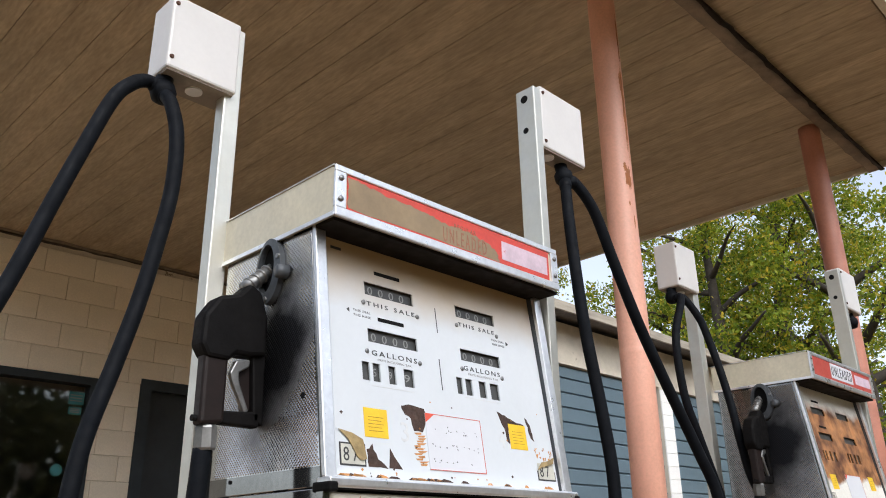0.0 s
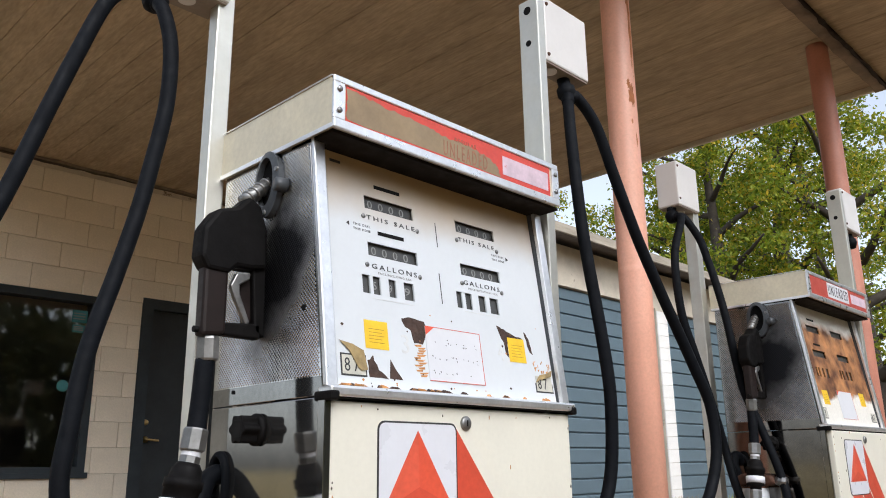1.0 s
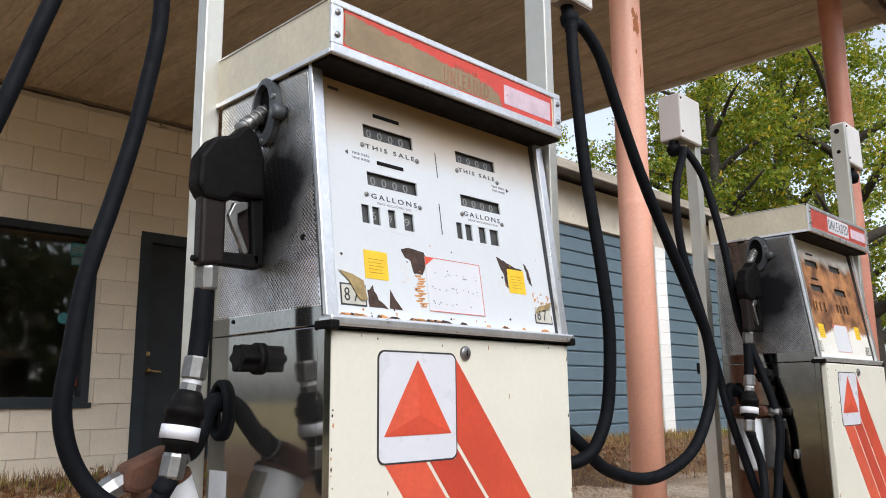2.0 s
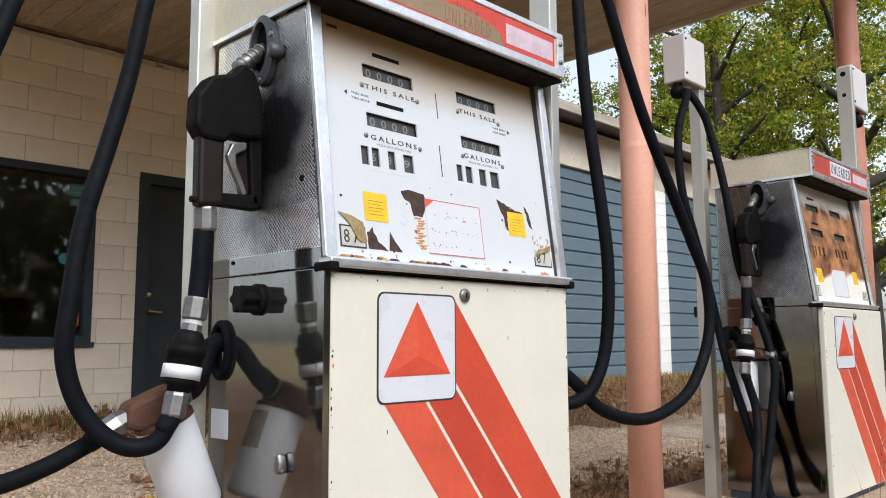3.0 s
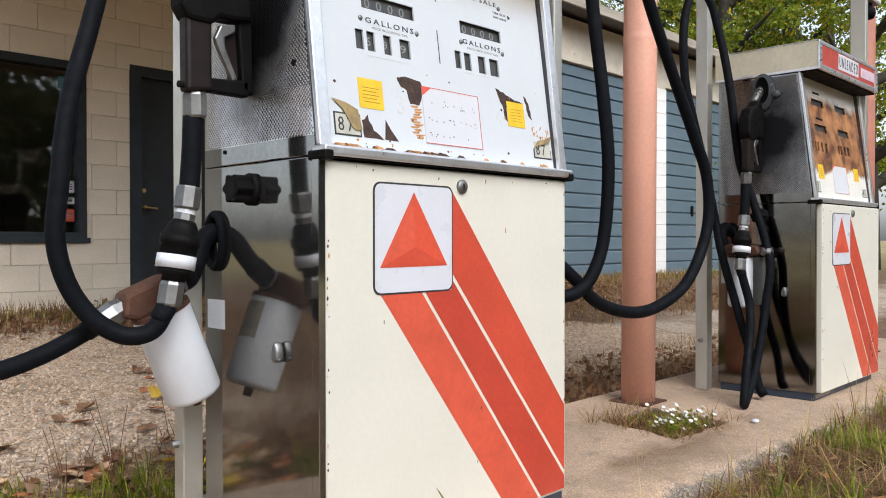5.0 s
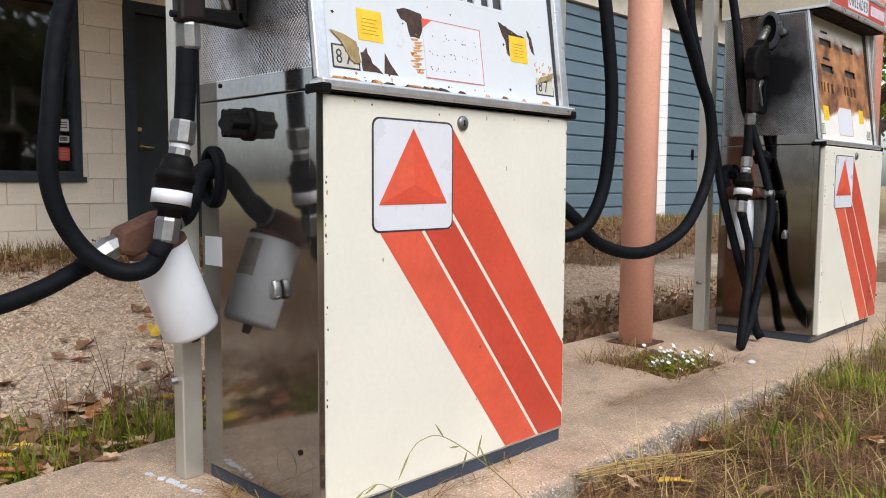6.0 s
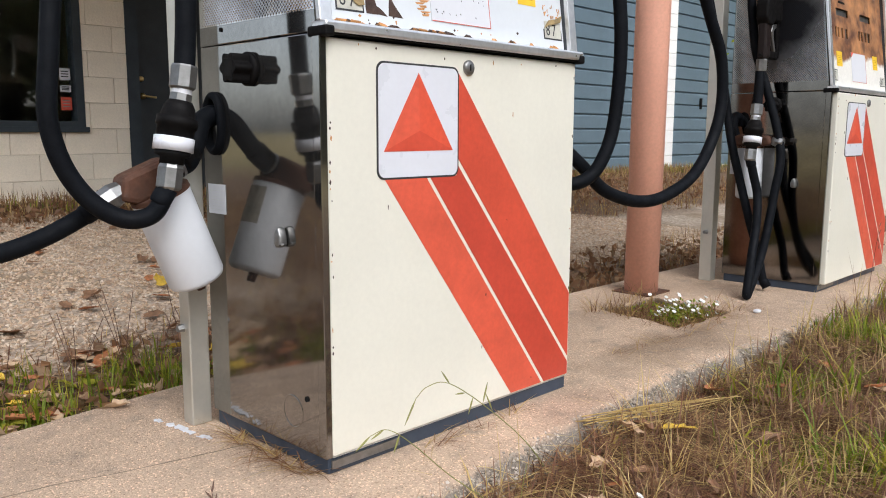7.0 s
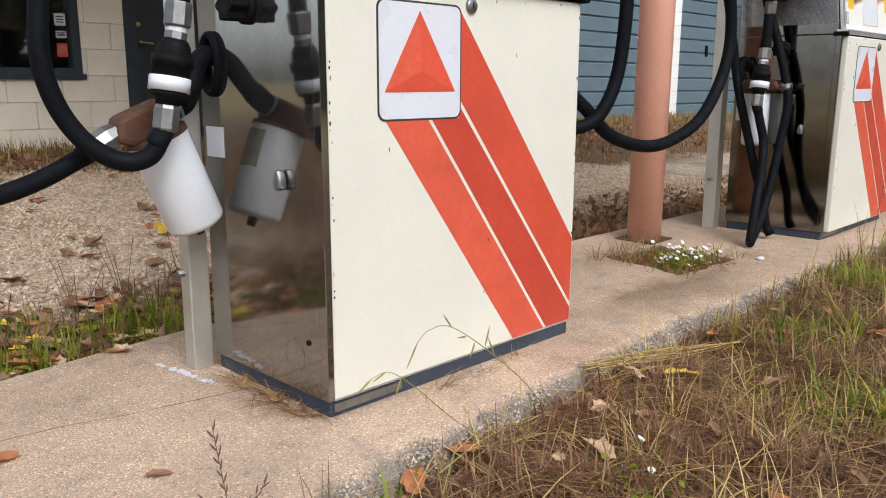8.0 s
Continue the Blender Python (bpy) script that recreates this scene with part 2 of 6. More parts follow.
def concrete_mat():
    """Tan concrete worn down to its pea-gravel, greyer where the rough kerb face shows."""
    m = mat("island_concrete", (0.47, 0.345, 0.245), 0.85, var=0.2, scale=3.5, fine=0.1, fscale=400, spots=[((0.37, 0.275, 0.19), 0.02, 2.2), ((0.27, 0.2, 0.14), -0.05, 5)])
    n, ln = m.node_tree.nodes, m.node_tree.links
    b = n["Principled BSDF"]
    base = b.inputs["Base Color"].links[0].from_socket
    tc = n.new("ShaderNodeTexCoord")
    v = n.new("ShaderNodeTexVoronoi")
    v.inputs["Scale"].default_value = 340
    ln.new(tc.outputs["Object"], v.inputs["Vector"])
    sc = n.new("ShaderNodeSeparateColor")
    ln.new(v.outputs["Color"], sc.inputs[0])
    cr = n.new("ShaderNodeValToRGB")
    el = cr.color_ramp.elements
    el[0].color, el[0].position = (0.62, 0.57, 0.52, 1), 0.0
    el[1].color, el[1].position = (1.75, 1.72, 1.65, 1), 1.0
    for at, tone in ((0.14, 0.9), (0.5, 1.0), (0.86, 1.12)):
        e = el.new(at)
        e.color = (tone, tone, tone, 1)
    ln.new(sc.outputs[0], cr.inputs[0])
    mx = n.new("ShaderNodeMix")
    mx.data_type, mx.blend_type = "RGBA", "MULTIPLY"
    mx.inputs["Factor"].default_value = 1.0
    stain = n.new("ShaderNodeMapping")
    stain.inputs["Location"].default_value, stain.inputs["Scale"].default_value = (-1.28 / 0.42, -0.02 / 0.11, 0), (1 / 0.42, 1 / 0.11, 0)
    ln.new(tc.outputs["Object"], stain.inputs["Vector"])
    reach = n.new("ShaderNodeVectorMath")
    reach.operation = "LENGTH"
    ln.new(stain.outputs[0], reach.inputs[0])
    cloud = n.new("ShaderNodeTexNoise")
    cloud.inputs["Scale"].default_value, cloud.inputs["Detail"].default_value = 9, 5
    ln.new(tc.outputs["Object"], cloud.inputs["Vector"])
    rag = n.new("ShaderNodeMath")
    rag.operation, rag.inputs[1].default_value = "MULTIPLY_ADD", 1.6
    ln.new(cloud.outputs["Fac"], rag.inputs[0])
    ln.new(reach.outputs["Value"], rag.inputs[2])
    damp = n.new("ShaderNodeMapRange")
    damp.inputs["From Min"].default_value, damp.inputs["From Max"].default_value, damp.inputs["To Max"].default_value = 2.0, 1.1, 0.75
    ln.new(rag.outputs[0], damp.inputs["Value"])
    oily = n.new("ShaderNodeMix")
    oily.data_type = "RGBA"
    ln.new(damp.outputs[0], oily.inputs["Factor"])
    ln.new(base, oily.inputs["A"])
    oily.inputs["B"].default_value = (0.24, 0.165, 0.105, 1)
    ln.new(oily.outputs["Result"], mx.inputs["A"])
    ln.new(cr.outputs[0], mx.inputs["B"])
    sep = n.new("ShaderNodeSeparateXYZ")
    ln.new(tc.outputs["Object"], sep.inputs[0])
    t = n.new("ShaderNodeTexNoise")
    t.inputs["Scale"].default_value, t.inputs["Detail"].default_value = 14, 5
    ln.new(tc.outputs["Object"], t.inputs["Vector"])
    w = n.new("ShaderNodeMath")
    w.operation, w.inputs[1].default_value = "MULTIPLY_ADD", 0.03
    ln.new(t.outputs["Fac"], w.inputs[0])
    ln.new(sep.outputs["Z"], w.inputs[2])
    r = n.new("ShaderNodeMapRange")
    r.inputs["From Min"].default_value, r.inputs["From Max"].default_value = 0.013, 0.003
    ln.new(w.outputs[0], r.inputs["Value"])
    rough = n.new("ShaderNodeMix")
    rough.data_type, rough.blend_type = "RGBA", "MULTIPLY"
    rough.inputs["Factor"].default_value = 1.0
    rough.inputs["A"].default_value = (0.22, 0.19, 0.155, 1)
    ln.new(cr.outputs[0], rough.inputs["B"])
    fin = n.new("ShaderNodeMix")
    fin.data_type = "RGBA"
    ln.new(r.outputs[0], fin.inputs["Factor"])
    ln.new(mx.outputs["Result"], fin.inputs["A"])
    ln.new(rough.outputs["Result"], fin.inputs["B"])
    ln.new(fin.outputs["Result"], b.inputs["Base Color"])
    bp = n.new("ShaderNodeBump")
    bp.inputs["Strength"].default_value, bp.inputs["Distance"].default_value = 0.7, 0.003
    bp.invert = True
    ln.new(v.outputs["Distance"], bp.inputs["Height"])
    ln.new(bp.outputs[0], b.inputs["Normal"])
    return m


M["concrete"] = concrete_mat()


def fascia_mat(name, red, faded, amount):
    """Red enamel strip whose middle has faded to olive brown."""
    m = mat(name, red, 0.45, var=0.12, scale=15, spots=[(faded, amount, 5), ((0.5, 0.42, 0.3), -0.08, 50)])
    return m


M["fascia"] = fascia_mat("faded_red_fascia", (0.56, 0.06, 0.04), (0.5, 0.2, 0.13), 0.04)
M["olive"] = mat("faded_olive_enamel", (0.26, 0.19, 0.11), 0.55, var=0.2, scale=9, spots=[((0.36, 0.29, 0.18), 0.0, 14)])
# Brown grime taken almost to black, so the colour carries the shade under the hood.
M["soffit"] = mat("grimy_shaded_hood_soffit", (0.011, 0.008, 0.006), 0.85, spec=0.15, var=0.3, scale=12)
M["fascia_b"] = fascia_mat("red_brown_fascia", (0.42, 0.06, 0.04), (0.3, 0.13, 0.08), 0.1)


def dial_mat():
    """White enamel; the wavy browning along its upper edge is old grime plus painted hood shade."""
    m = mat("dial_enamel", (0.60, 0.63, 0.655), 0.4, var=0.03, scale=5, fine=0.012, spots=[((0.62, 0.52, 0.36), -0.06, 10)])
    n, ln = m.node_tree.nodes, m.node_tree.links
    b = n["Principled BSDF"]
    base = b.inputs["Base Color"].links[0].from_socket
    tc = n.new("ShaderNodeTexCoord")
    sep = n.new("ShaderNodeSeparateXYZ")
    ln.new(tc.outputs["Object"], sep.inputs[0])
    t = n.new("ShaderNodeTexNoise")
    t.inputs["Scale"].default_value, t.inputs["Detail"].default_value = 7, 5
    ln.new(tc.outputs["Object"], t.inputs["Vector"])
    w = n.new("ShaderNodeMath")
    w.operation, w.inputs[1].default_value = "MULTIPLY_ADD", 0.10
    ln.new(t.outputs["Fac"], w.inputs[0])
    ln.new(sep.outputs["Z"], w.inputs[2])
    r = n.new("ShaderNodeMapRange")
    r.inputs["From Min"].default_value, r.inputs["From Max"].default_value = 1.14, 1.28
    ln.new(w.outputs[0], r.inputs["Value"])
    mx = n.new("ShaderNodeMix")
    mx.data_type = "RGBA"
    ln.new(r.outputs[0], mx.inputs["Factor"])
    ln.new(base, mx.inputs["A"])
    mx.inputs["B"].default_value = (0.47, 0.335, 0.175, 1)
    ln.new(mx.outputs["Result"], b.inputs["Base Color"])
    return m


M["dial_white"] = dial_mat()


def rust_dial_mat():
    """White enamel eaten by rust across the middle of the plate."""
    m = mat("rusted_dial_enamel", (0.72, 0.70, 0.64), 0.5, var=0.06, scale=6)
    n, ln = m.node_tree.nodes, m.node_tree.links
    b = n["Principled BSDF"]
    base = b.inputs["Base Color"].links[0].from_socket
    tc = n.new("ShaderNodeTexCoord")
    sep = n.new("ShaderNodeSeparateXYZ")
    ln.new(tc.outputs["Object"], sep.inputs[0])
    t = n.new("ShaderNodeTexNoise")
    t.inputs["Scale"].default_value, t.inputs["Detail"].default_value = 9, 6
    ln.new(tc.outputs["Object"], t.inputs["Vector"])
    wob = n.new("ShaderNodeMath")
    wob.operation, wob.inputs[1].default_value = "MULTIPLY_ADD", 0.16
    ln.new(t.outputs["Fac"], wob.inputs[0])
    ln.new(sep.outputs["Z"], wob.inputs[2])
    masks = []
    for lo, hi in ((0.945, 0.965), (1.27, 1.22)):
        r = n.new("ShaderNodeMapRange")
        r.inputs["From Min"].default_value, r.inputs["From Max"].default_value = lo, hi
        ln.new(wob.outputs[0], r.inputs["Value"])
        masks.append(r.outputs[0])
    k = n.new("ShaderNodeMath")
    k.operation = "MULTIPLY"
    ln.new(masks[0], k.inputs[0])
    ln.new(masks[1], k.inputs[1])
    t2 = n.new("ShaderNodeTexNoise")
    t2.inputs["Scale"].default_value, t2.inputs["Detail"].default_value = 16, 8
    ln.new(tc.outputs["Object"], t2.inputs["Vector"])
    cr = n.new("ShaderNodeValToRGB")
    el = cr.color_ramp.elements
    el[0].color, el[0].position = (0.10, 0.035, 0.015, 1), 0.35
    el[1].color, el[1].position = (0.52, 0.24, 0.09, 1), 0.66
    ln.new(t2.outputs["Fac"], cr.inputs[0])
    mx = n.new("ShaderNodeMix")
    mx.data_type = "RGBA"
    ln.new(k.outputs[0], mx.inputs["Factor"])
    ln.new(base, mx.inputs["A"])
    ln.new(cr.outputs[0], mx.inputs["B"])
    ln.new(mx.outputs["Result"], b.inputs["Base Color"])
    return m


M["dial_rust"] = rust_dial_mat()


def ground_mat():
    """Gravel lane behind the island, dead grass and soil beside it and out to the horizon."""
    m = bpy.data.materials.new("gravel_and_dry_grass")
    m.use_nodes = True
    n, ln = m.node_tree.nodes, m.node_tree.links
    b = n["Principled BSDF"]
    tc = n.new("ShaderNodeTexCoord")

    def tex(sc, detail=5):
        t = n.new("ShaderNodeTexNoise")
        t.inputs["Scale"].default_value, t.inputs["Detail"].default_value = sc, detail
        ln.new(tc.outputs["Object"], t.inputs["Vector"])
        return t.outputs["Fac"]

    def math_(op, a, c):
        k = n.new("ShaderNodeMath")
        k.operation = op
        for i, v in enumerate((a, c)):
            if isinstance(v, float):
                k.inputs[i].default_value = v
            else:
                ln.new(v, k.inputs[i])
        return k.outputs[0]

    def ramp(src, lo, hi):
        r = n.new("ShaderNodeMapRange")
        r.inputs["From Min"].default_value, r.inputs["From Max"].default_value = lo, hi
        ln.new(src, r.inputs["Value"])
        return r.outputs["Result"]

    def mix(fac, a, c):
        x = n.new("ShaderNodeMix")
        x.data_type = "RGBA"
        ln.new(fac, x.inputs["Factor"])
        for s, v in (("A", a), ("B", c)):
            if isinstance(v, tuple):
                x.inputs[s].default_value = (*v, 1)
            else:
                ln.new(v, x.inputs[s])
        return x.outputs["Result"]

    v = n.new("ShaderNodeTexVoronoi")
    v.inputs["Scale"].default_value = 55
    ln.new(tc.outputs["Object"], v.inputs["Vector"])
    sepc = n.new("ShaderNodeSeparateColor")
    ln.new(v.outputs["Color"], sepc.inputs[0])
    gravel = mix(sepc.outputs[0], (0.28, 0.215, 0.155), (0.56, 0.455, 0.35))
    gravel = mix(ramp(tex(2.2), 0.52, 0.7), gravel, (0.25, 0.18, 0.11))
    soil = mix(ramp(tex(9.0), 0.35, 0.65), (0.07, 0.038, 0.021), (0.15, 0.085, 0.043))
    soil = mix(ramp(tex(70.0), 0.45, 0.7), soil, (0.24, 0.15, 0.08))
    far = mix(ramp(tex(0.25), 0.4, 0.6), (0.33, 0.25, 0.11), (0.24, 0.2, 0.08))
    sep = n.new("ShaderNodeSeparateXYZ")
    ln.new(tc.outputs["Object"], sep.inputs[0])
    wob = math_("ADD", sep.outputs["Y"], math_("MULTIPLY", math_("SUBTRACT", tex(1.3), 0.5), 1.4))
    lane = math_("MULTIPLY", math_("MULTIPLY", ramp(wob, 1.15, 1.5), ramp(math_("ADD", wob, math_("MINIMUM", math_("MULTIPLY", math_("MAXIMUM", math_("SUBTRACT", sep.outputs["X"], 0.9), 0.0), 0.68), 2.1)), 4.6, 4.2)), ramp(sep.outputs["X"], -1.5, -0.9))
    col = mix(lane, soil, gravel)
    away = math_("ADD", ramp(sep.outputs["Y"], -3.0, -7.0), math_("ADD", ramp(sep.outputs["X"], -4.0, -7.0), ramp(sep.outputs["X"], 14.0, 20.0)))
    k = n.new("ShaderNodeClamp")
    ln.new(away, k.inputs[0])
    col = mix(k.outputs[0], col, far)
    ln.new(col, b.inputs["Base Color"])
    b.inputs["Roughness"].default_value = 0.9
    bp = n.new("ShaderNodeBump")
    bp.inputs["Strength"].default_value, bp.inputs["Distance"].default_value = 0.6, 0.01
    ln.new(v.outputs["Distance"], bp.inputs["Height"])
    ln.new(bp.outputs[0], b.inputs["Normal"])
    return m


M["ground"] = ground_mat()


def leaf_mat(name, colors, thin=0.45):
    """Leaves, each its own shade between the given colours; light passes through them a little."""
    m = bpy.data.materials.new(name)
    m.use_nodes = True
    n, ln = m.node_tree.nodes, m.node_tree.links
    b = n["Principled BSDF"]
    geo = n.new("ShaderNodeNewGeometry")
    cr = n.new("ShaderNodeValToRGB")
    el = cr.color_ramp.elements
    el[0].color, el[0].position = (*colors[0], 1), 0.0
    el[1].color, el[1].position = (*colors[-1], 1), 1.0
    for i, c in enumerate(colors[1:-1], 1):
        e = el.new(i / (len(colors) - 1))
        e.color = (*c, 1)
    ln.new(geo.outputs["Random Per Island"], cr.inputs[0])
    ln.new(cr.outputs[0], b.inputs["Base Color"])
    b.inputs["Roughness"].default_value = 0.6
    tr = n.new("ShaderNodeBsdfTranslucent")
    ln.new(cr.outputs[0], tr.inputs[0])
    mx = n.new("ShaderNodeMixShader")
    mx.inputs[0].default_value = thin
    ln.new(b.outputs[0], mx.inputs[1])
    ln.new(tr.outputs[0], mx.inputs[2])
    ln.new(mx.outputs[0], n["Material Output"].inputs[0])
    return m


M["leaf"] = leaf_mat("autumn_green_leaves", [(0.06, 0.10, 0.006), (0.19, 0.27, 0.014), (0.38, 0.40, 0.025), (0.09, 0.15, 0.008), (0.62, 0.45, 0.03)], 0.5)
M["woods"] = leaf_mat("distant_woods", [(0.08, 0.1, 0.035), (0.16, 0.17, 0.06), (0.26, 0.22, 0.08)], 0.3)
M["grass"] = leaf_mat("green_grass_blades", [(0.10, 0.155, 0.010), (0.21, 0.27, 0.014), (0.45, 0.40, 0.045)])
M["straw"] = leaf_mat("dry_grass_blades", [(0.24, 0.11, 0.055), (0.62, 0.45, 0.17), (0.12, 0.055, 0.032), (0.33, 0.17, 0.075), (0.17, 0.08, 0.045), (0.46, 0.31, 0.12)])
M["thatch"] = leaf_mat("matted_red_brown_thatch", [(0.25, 0.125, 0.078), (0.52, 0.36, 0.17), (0.10, 0.048, 0.032), (0.36, 0.19, 0.11), (0.16, 0.077, 0.05), (0.44, 0.27, 0.13)])
M["aggregate"] = leaf_mat("kerb_aggregate", [(0.27, 0.225, 0.175), (0.46, 0.39, 0.31), (0.17, 0.14, 0.105), (0.37, 0.30, 0.235), (0.6, 0.54, 0.46)], 0.0)
M["gold"] = leaf_mat("golden_straw", [(0.62, 0.45, 0.16), (0.74, 0.58, 0.26), (0.5, 0.36, 0.12)])
M["dead_leaf"] = leaf_mat("fallen_brown_leaves", [(0.22, 0.10, 0.045), (0.36, 0.2, 0.1), (0.15, 0.07, 0.035), (0.42, 0.29, 0.16)])
M["pebbles"] = leaf_mat("mixed_gravel", [(0.42, 0.30, 0.20), (0.56, 0.44, 0.32), (0.29, 0.19, 0.12), (0.5, 0.35, 0.22), (0.63, 0.53, 0.42)], 0.0)
M["soil"] = mat("dry_brown_soil", (0.14, 0.09, 0.055), 0.95, var=0.3, scale=12, bump=0.6, bscale=60)
M["crack"] = mat("crack_dirt", (0.2, 0.15, 0.105), 0.95, var=0.3, scale=40)
M["teal"] = mat("faded_teal_print", (0.05, 0.22, 0.24), 0.5)
M["leaf_tan"] = mat("tan_dead_leaf", (0.48, 0.33, 0.2), 0.7, var=0.25, scale=40)
M["leaf_brown"] = mat("brown_dead_leaf", (0.24, 0.13, 0.07), 0.7, var=0.3, scale=40)
M["leaf_rust"] = mat("rust_dead_leaf", (0.34, 0.13, 0.05), 0.7, var=0.3, scale=40)
M["leaf_yellow"] = mat("yellow_dead_leaf", (0.6, 0.4, 0.05), 0.7, var=0.2, scale=40)
M["stem_green"] = mat("green_gold_stem", (0.25, 0.25, 0.07), 0.6, var=0.2, scale=40)
M["stem_brown"] = mat("dry_reddish_stem", (0.14, 0.075, 0.05), 0.7, var=0.2, scale=40)
M["petal"] = mat("white_petals", (0.78, 0.78, 0.74), 0.6)

# ---- builders ----


def thing(name, label, category, at=(0, 0, 0), group="", kind=""):
    ob = new(name)
    ob.location = at
    ob.empty_display_size = 0.05
    return tagged(ob, label, category, group, kind)


def part(name, bm, material, parent, label="", smooth=False):
    me = bpy.data.meshes.new(name)
    bmesh.ops.recalc_face_normals(bm, faces=bm.faces)
    if smooth:
        for f in bm.faces:
            f.smooth = True
    bm.to_mesh(me)
    bm.free()
    me.materials.append(material)
    ob = new(name, me)
    ob.parent = parent
    return tagged(ob, label) if label else ob


def solid(name, bm, material, label, category="", kind="", smooth=False, group=""):
    return tagged(part(name, bm, material, None, "", smooth), label, category, group, kind)


def box(x0, x1, y0, y1, z0, z1, bevel=0.0, segs=2):
    bm = bmesh.new()
    bmesh.ops.create_cube(bm, size=1, matrix=Matrix.LocRotScale(((x0 + x1) / 2, (y0 + y1) / 2, (z0 + z1) / 2), None, (x1 - x0, y1 - y0, z1 - z0)))
    if bevel:
        bmesh.ops.bevel(bm, geom=bm.edges[:], offset=bevel, segments=segs, affect="EDGES", profile=0.5)
    return bm


def prism(pts, to3, d0, d1, bevel=0.0):
    """A plate: the outline pts, mapped by to3(u, v, d), from depth d0 to depth d1."""
    bm = bmesh.new()
    a = [bm.verts.new(to3(u, v, d0)) for u, v in pts]
    c = [bm.verts.new(to3(u, v, d1)) for u, v in pts]
    bm.faces.new(a)
    bm.faces.new(c[::-1])
    for i in range(len(pts)):
        j = (i + 1) % len(pts)
        bm.faces.new((a[i], c[i], c[j], a[j]))
    if bevel:
        bmesh.ops.recalc_face_normals(bm, faces=bm.faces)
        bmesh.ops.bevel(bm, geom=bm.edges[:], offset=bevel, segments=2, affect="EDGES", profile=0.5)
    return bm


def along_y(u, v, d):
    return (u, d, v)


def along_x(u, v, d):
    return (d, u, v)


def along_z(u, v, d):
    return (u, v, d)


def join(*bms):
    out = bmesh.new()
    for b in bms:
        me = bpy.data.meshes.new("tmp")
        b.to_mesh(me)
        b.free()
        out.from_mesh(me)
        bpy.data.meshes.remove(me)
    return out


def lathe(profile, a, c, segs=24):
    """A turned solid on the axis from a to c; the profile lists (fraction along the axis, radius)."""
    a, c = Vector(a), Vector(c)
    q = (c - a).to_track_quat("Z", "Y")
    length = (c - a).length
    bm = bmesh.new()
    rings = []
    for f, r in profile:
        rings.append([bm.verts.new(a + q @ Vector((r * math.cos(k * 2 * math.pi / segs), r * math.sin(k * 2 * math.pi / segs), f * length))) for k in range(segs)])
    for r0, r1 in zip(rings, rings[1:]):
        for k in range(segs):
            bm.faces.new((r0[k], r0[(k + 1) % segs], r1[(k + 1) % segs], r1[k]))
    bm.faces.new(rings[0][::-1])
    bm.faces.new(rings[-1])
    return bm


def spline(pts, steps=8):
    """A smooth curve through the points."""
    p = [Vector(q) for q in pts]
    p = [2 * p[0] - p[1]] + p + [2 * p[-1] - p[-2]]
    out = []
    for i in range(1, len(p) - 2):
        for k in range(steps):
            t = k / steps
            a, b_, c, d = p[i - 1:i + 3]
            out.append(0.5 * ((2 * b_) + (c - a) * t + (2 * a - 5 * b_ + 4 * c - d) * t * t + (3 * b_ - a - 3 * c + d) * t ** 3))
    out.append(p[-2])
    return out


def tube(pts, r, segs=14, steps=8, radii=None):
    """A round bar or hose along a smooth curve."""
    line = spline(pts, steps)
    bm = bmesh.new()
    rings = []
    side = None
    for i, p in enumerate(line):
        d = (line[min(i + 1, len(line) - 1)] - line[max(i - 1, 0)]).normalized()
        if side is None:
            side = d.orthogonal().normalized()
        side = (side - d * side.dot(d)).normalized()
        up = d.cross(side)
        rr = r if radii is None else radii[0] + (radii[1] - radii[0]) * i / (len(line) - 1)
        rings.append([bm.verts.new(p + rr * (side * math.cos(k * 2 * math.pi / segs) + up * math.sin(k * 2 * math.pi / segs))) for k in range(segs)])
    for r0, r1 in zip(rings, rings[1:]):
        for k in range(segs):
            bm.faces.new((r0[k], r0[(k + 1) % segs], r1[(k + 1) % segs], r1[k]))
    bm.faces.new(rings[0][::-1])
    bm.faces.new(rings[-1])
    return bm


def pierced(x0, x1, z0, z1, holes, to3, d0, d1):
    """A plate with rectangular holes (x0, x1, z0, z1) that go right through it."""
    xs = sorted({x0, x1, *[h[0] for h in holes], *[h[1] for h in holes]})
    zs = sorted({z0, z1, *[h[2] for h in holes], *[h[3] for h in holes]})
    nx, nz = len(xs) - 1, len(zs) - 1
    full = [[not any(h[0] < (xs[i] + xs[i + 1]) / 2 < h[1] and h[2] < (zs[j] + zs[j + 1]) / 2 < h[3] for h in holes) for j in range(nz)] for i in range(nx)]
    bm = bmesh.new()
    vs = {}

    def v(i, j, d):
        if (i, j, d) not in vs:
            vs[i, j, d] = bm.verts.new(to3(xs[i], zs[j], (d0, d1)[d]))
        return vs[i, j, d]

    for i in range(nx):
        for j in range(nz):
            if not full[i][j]:
                continue
            for d in (0, 1):
                bm.faces.new((v(i, j, d), v(i + 1, j, d), v(i + 1, j + 1, d), v(i, j + 1, d)))
            for di, dj, e in ((-1, 0, ((0, 0), (0, 1))), (1, 0, ((1, 0), (1, 1))), (0, -1, ((0, 0), (1, 0))), (0, 1, ((0, 1), (1, 1)))):
                a, c = i + di, j + dj
                if not (0 <= a < nx and 0 <= c < nz and full[a][c]):
                    (p, q), (r, s) = e
                    bm.faces.new((v(i + p, j + q, 0), v(i + r, j + s, 0), v(i + r, j + s, 1), v(i + p, j + q, 1)))
    return bm


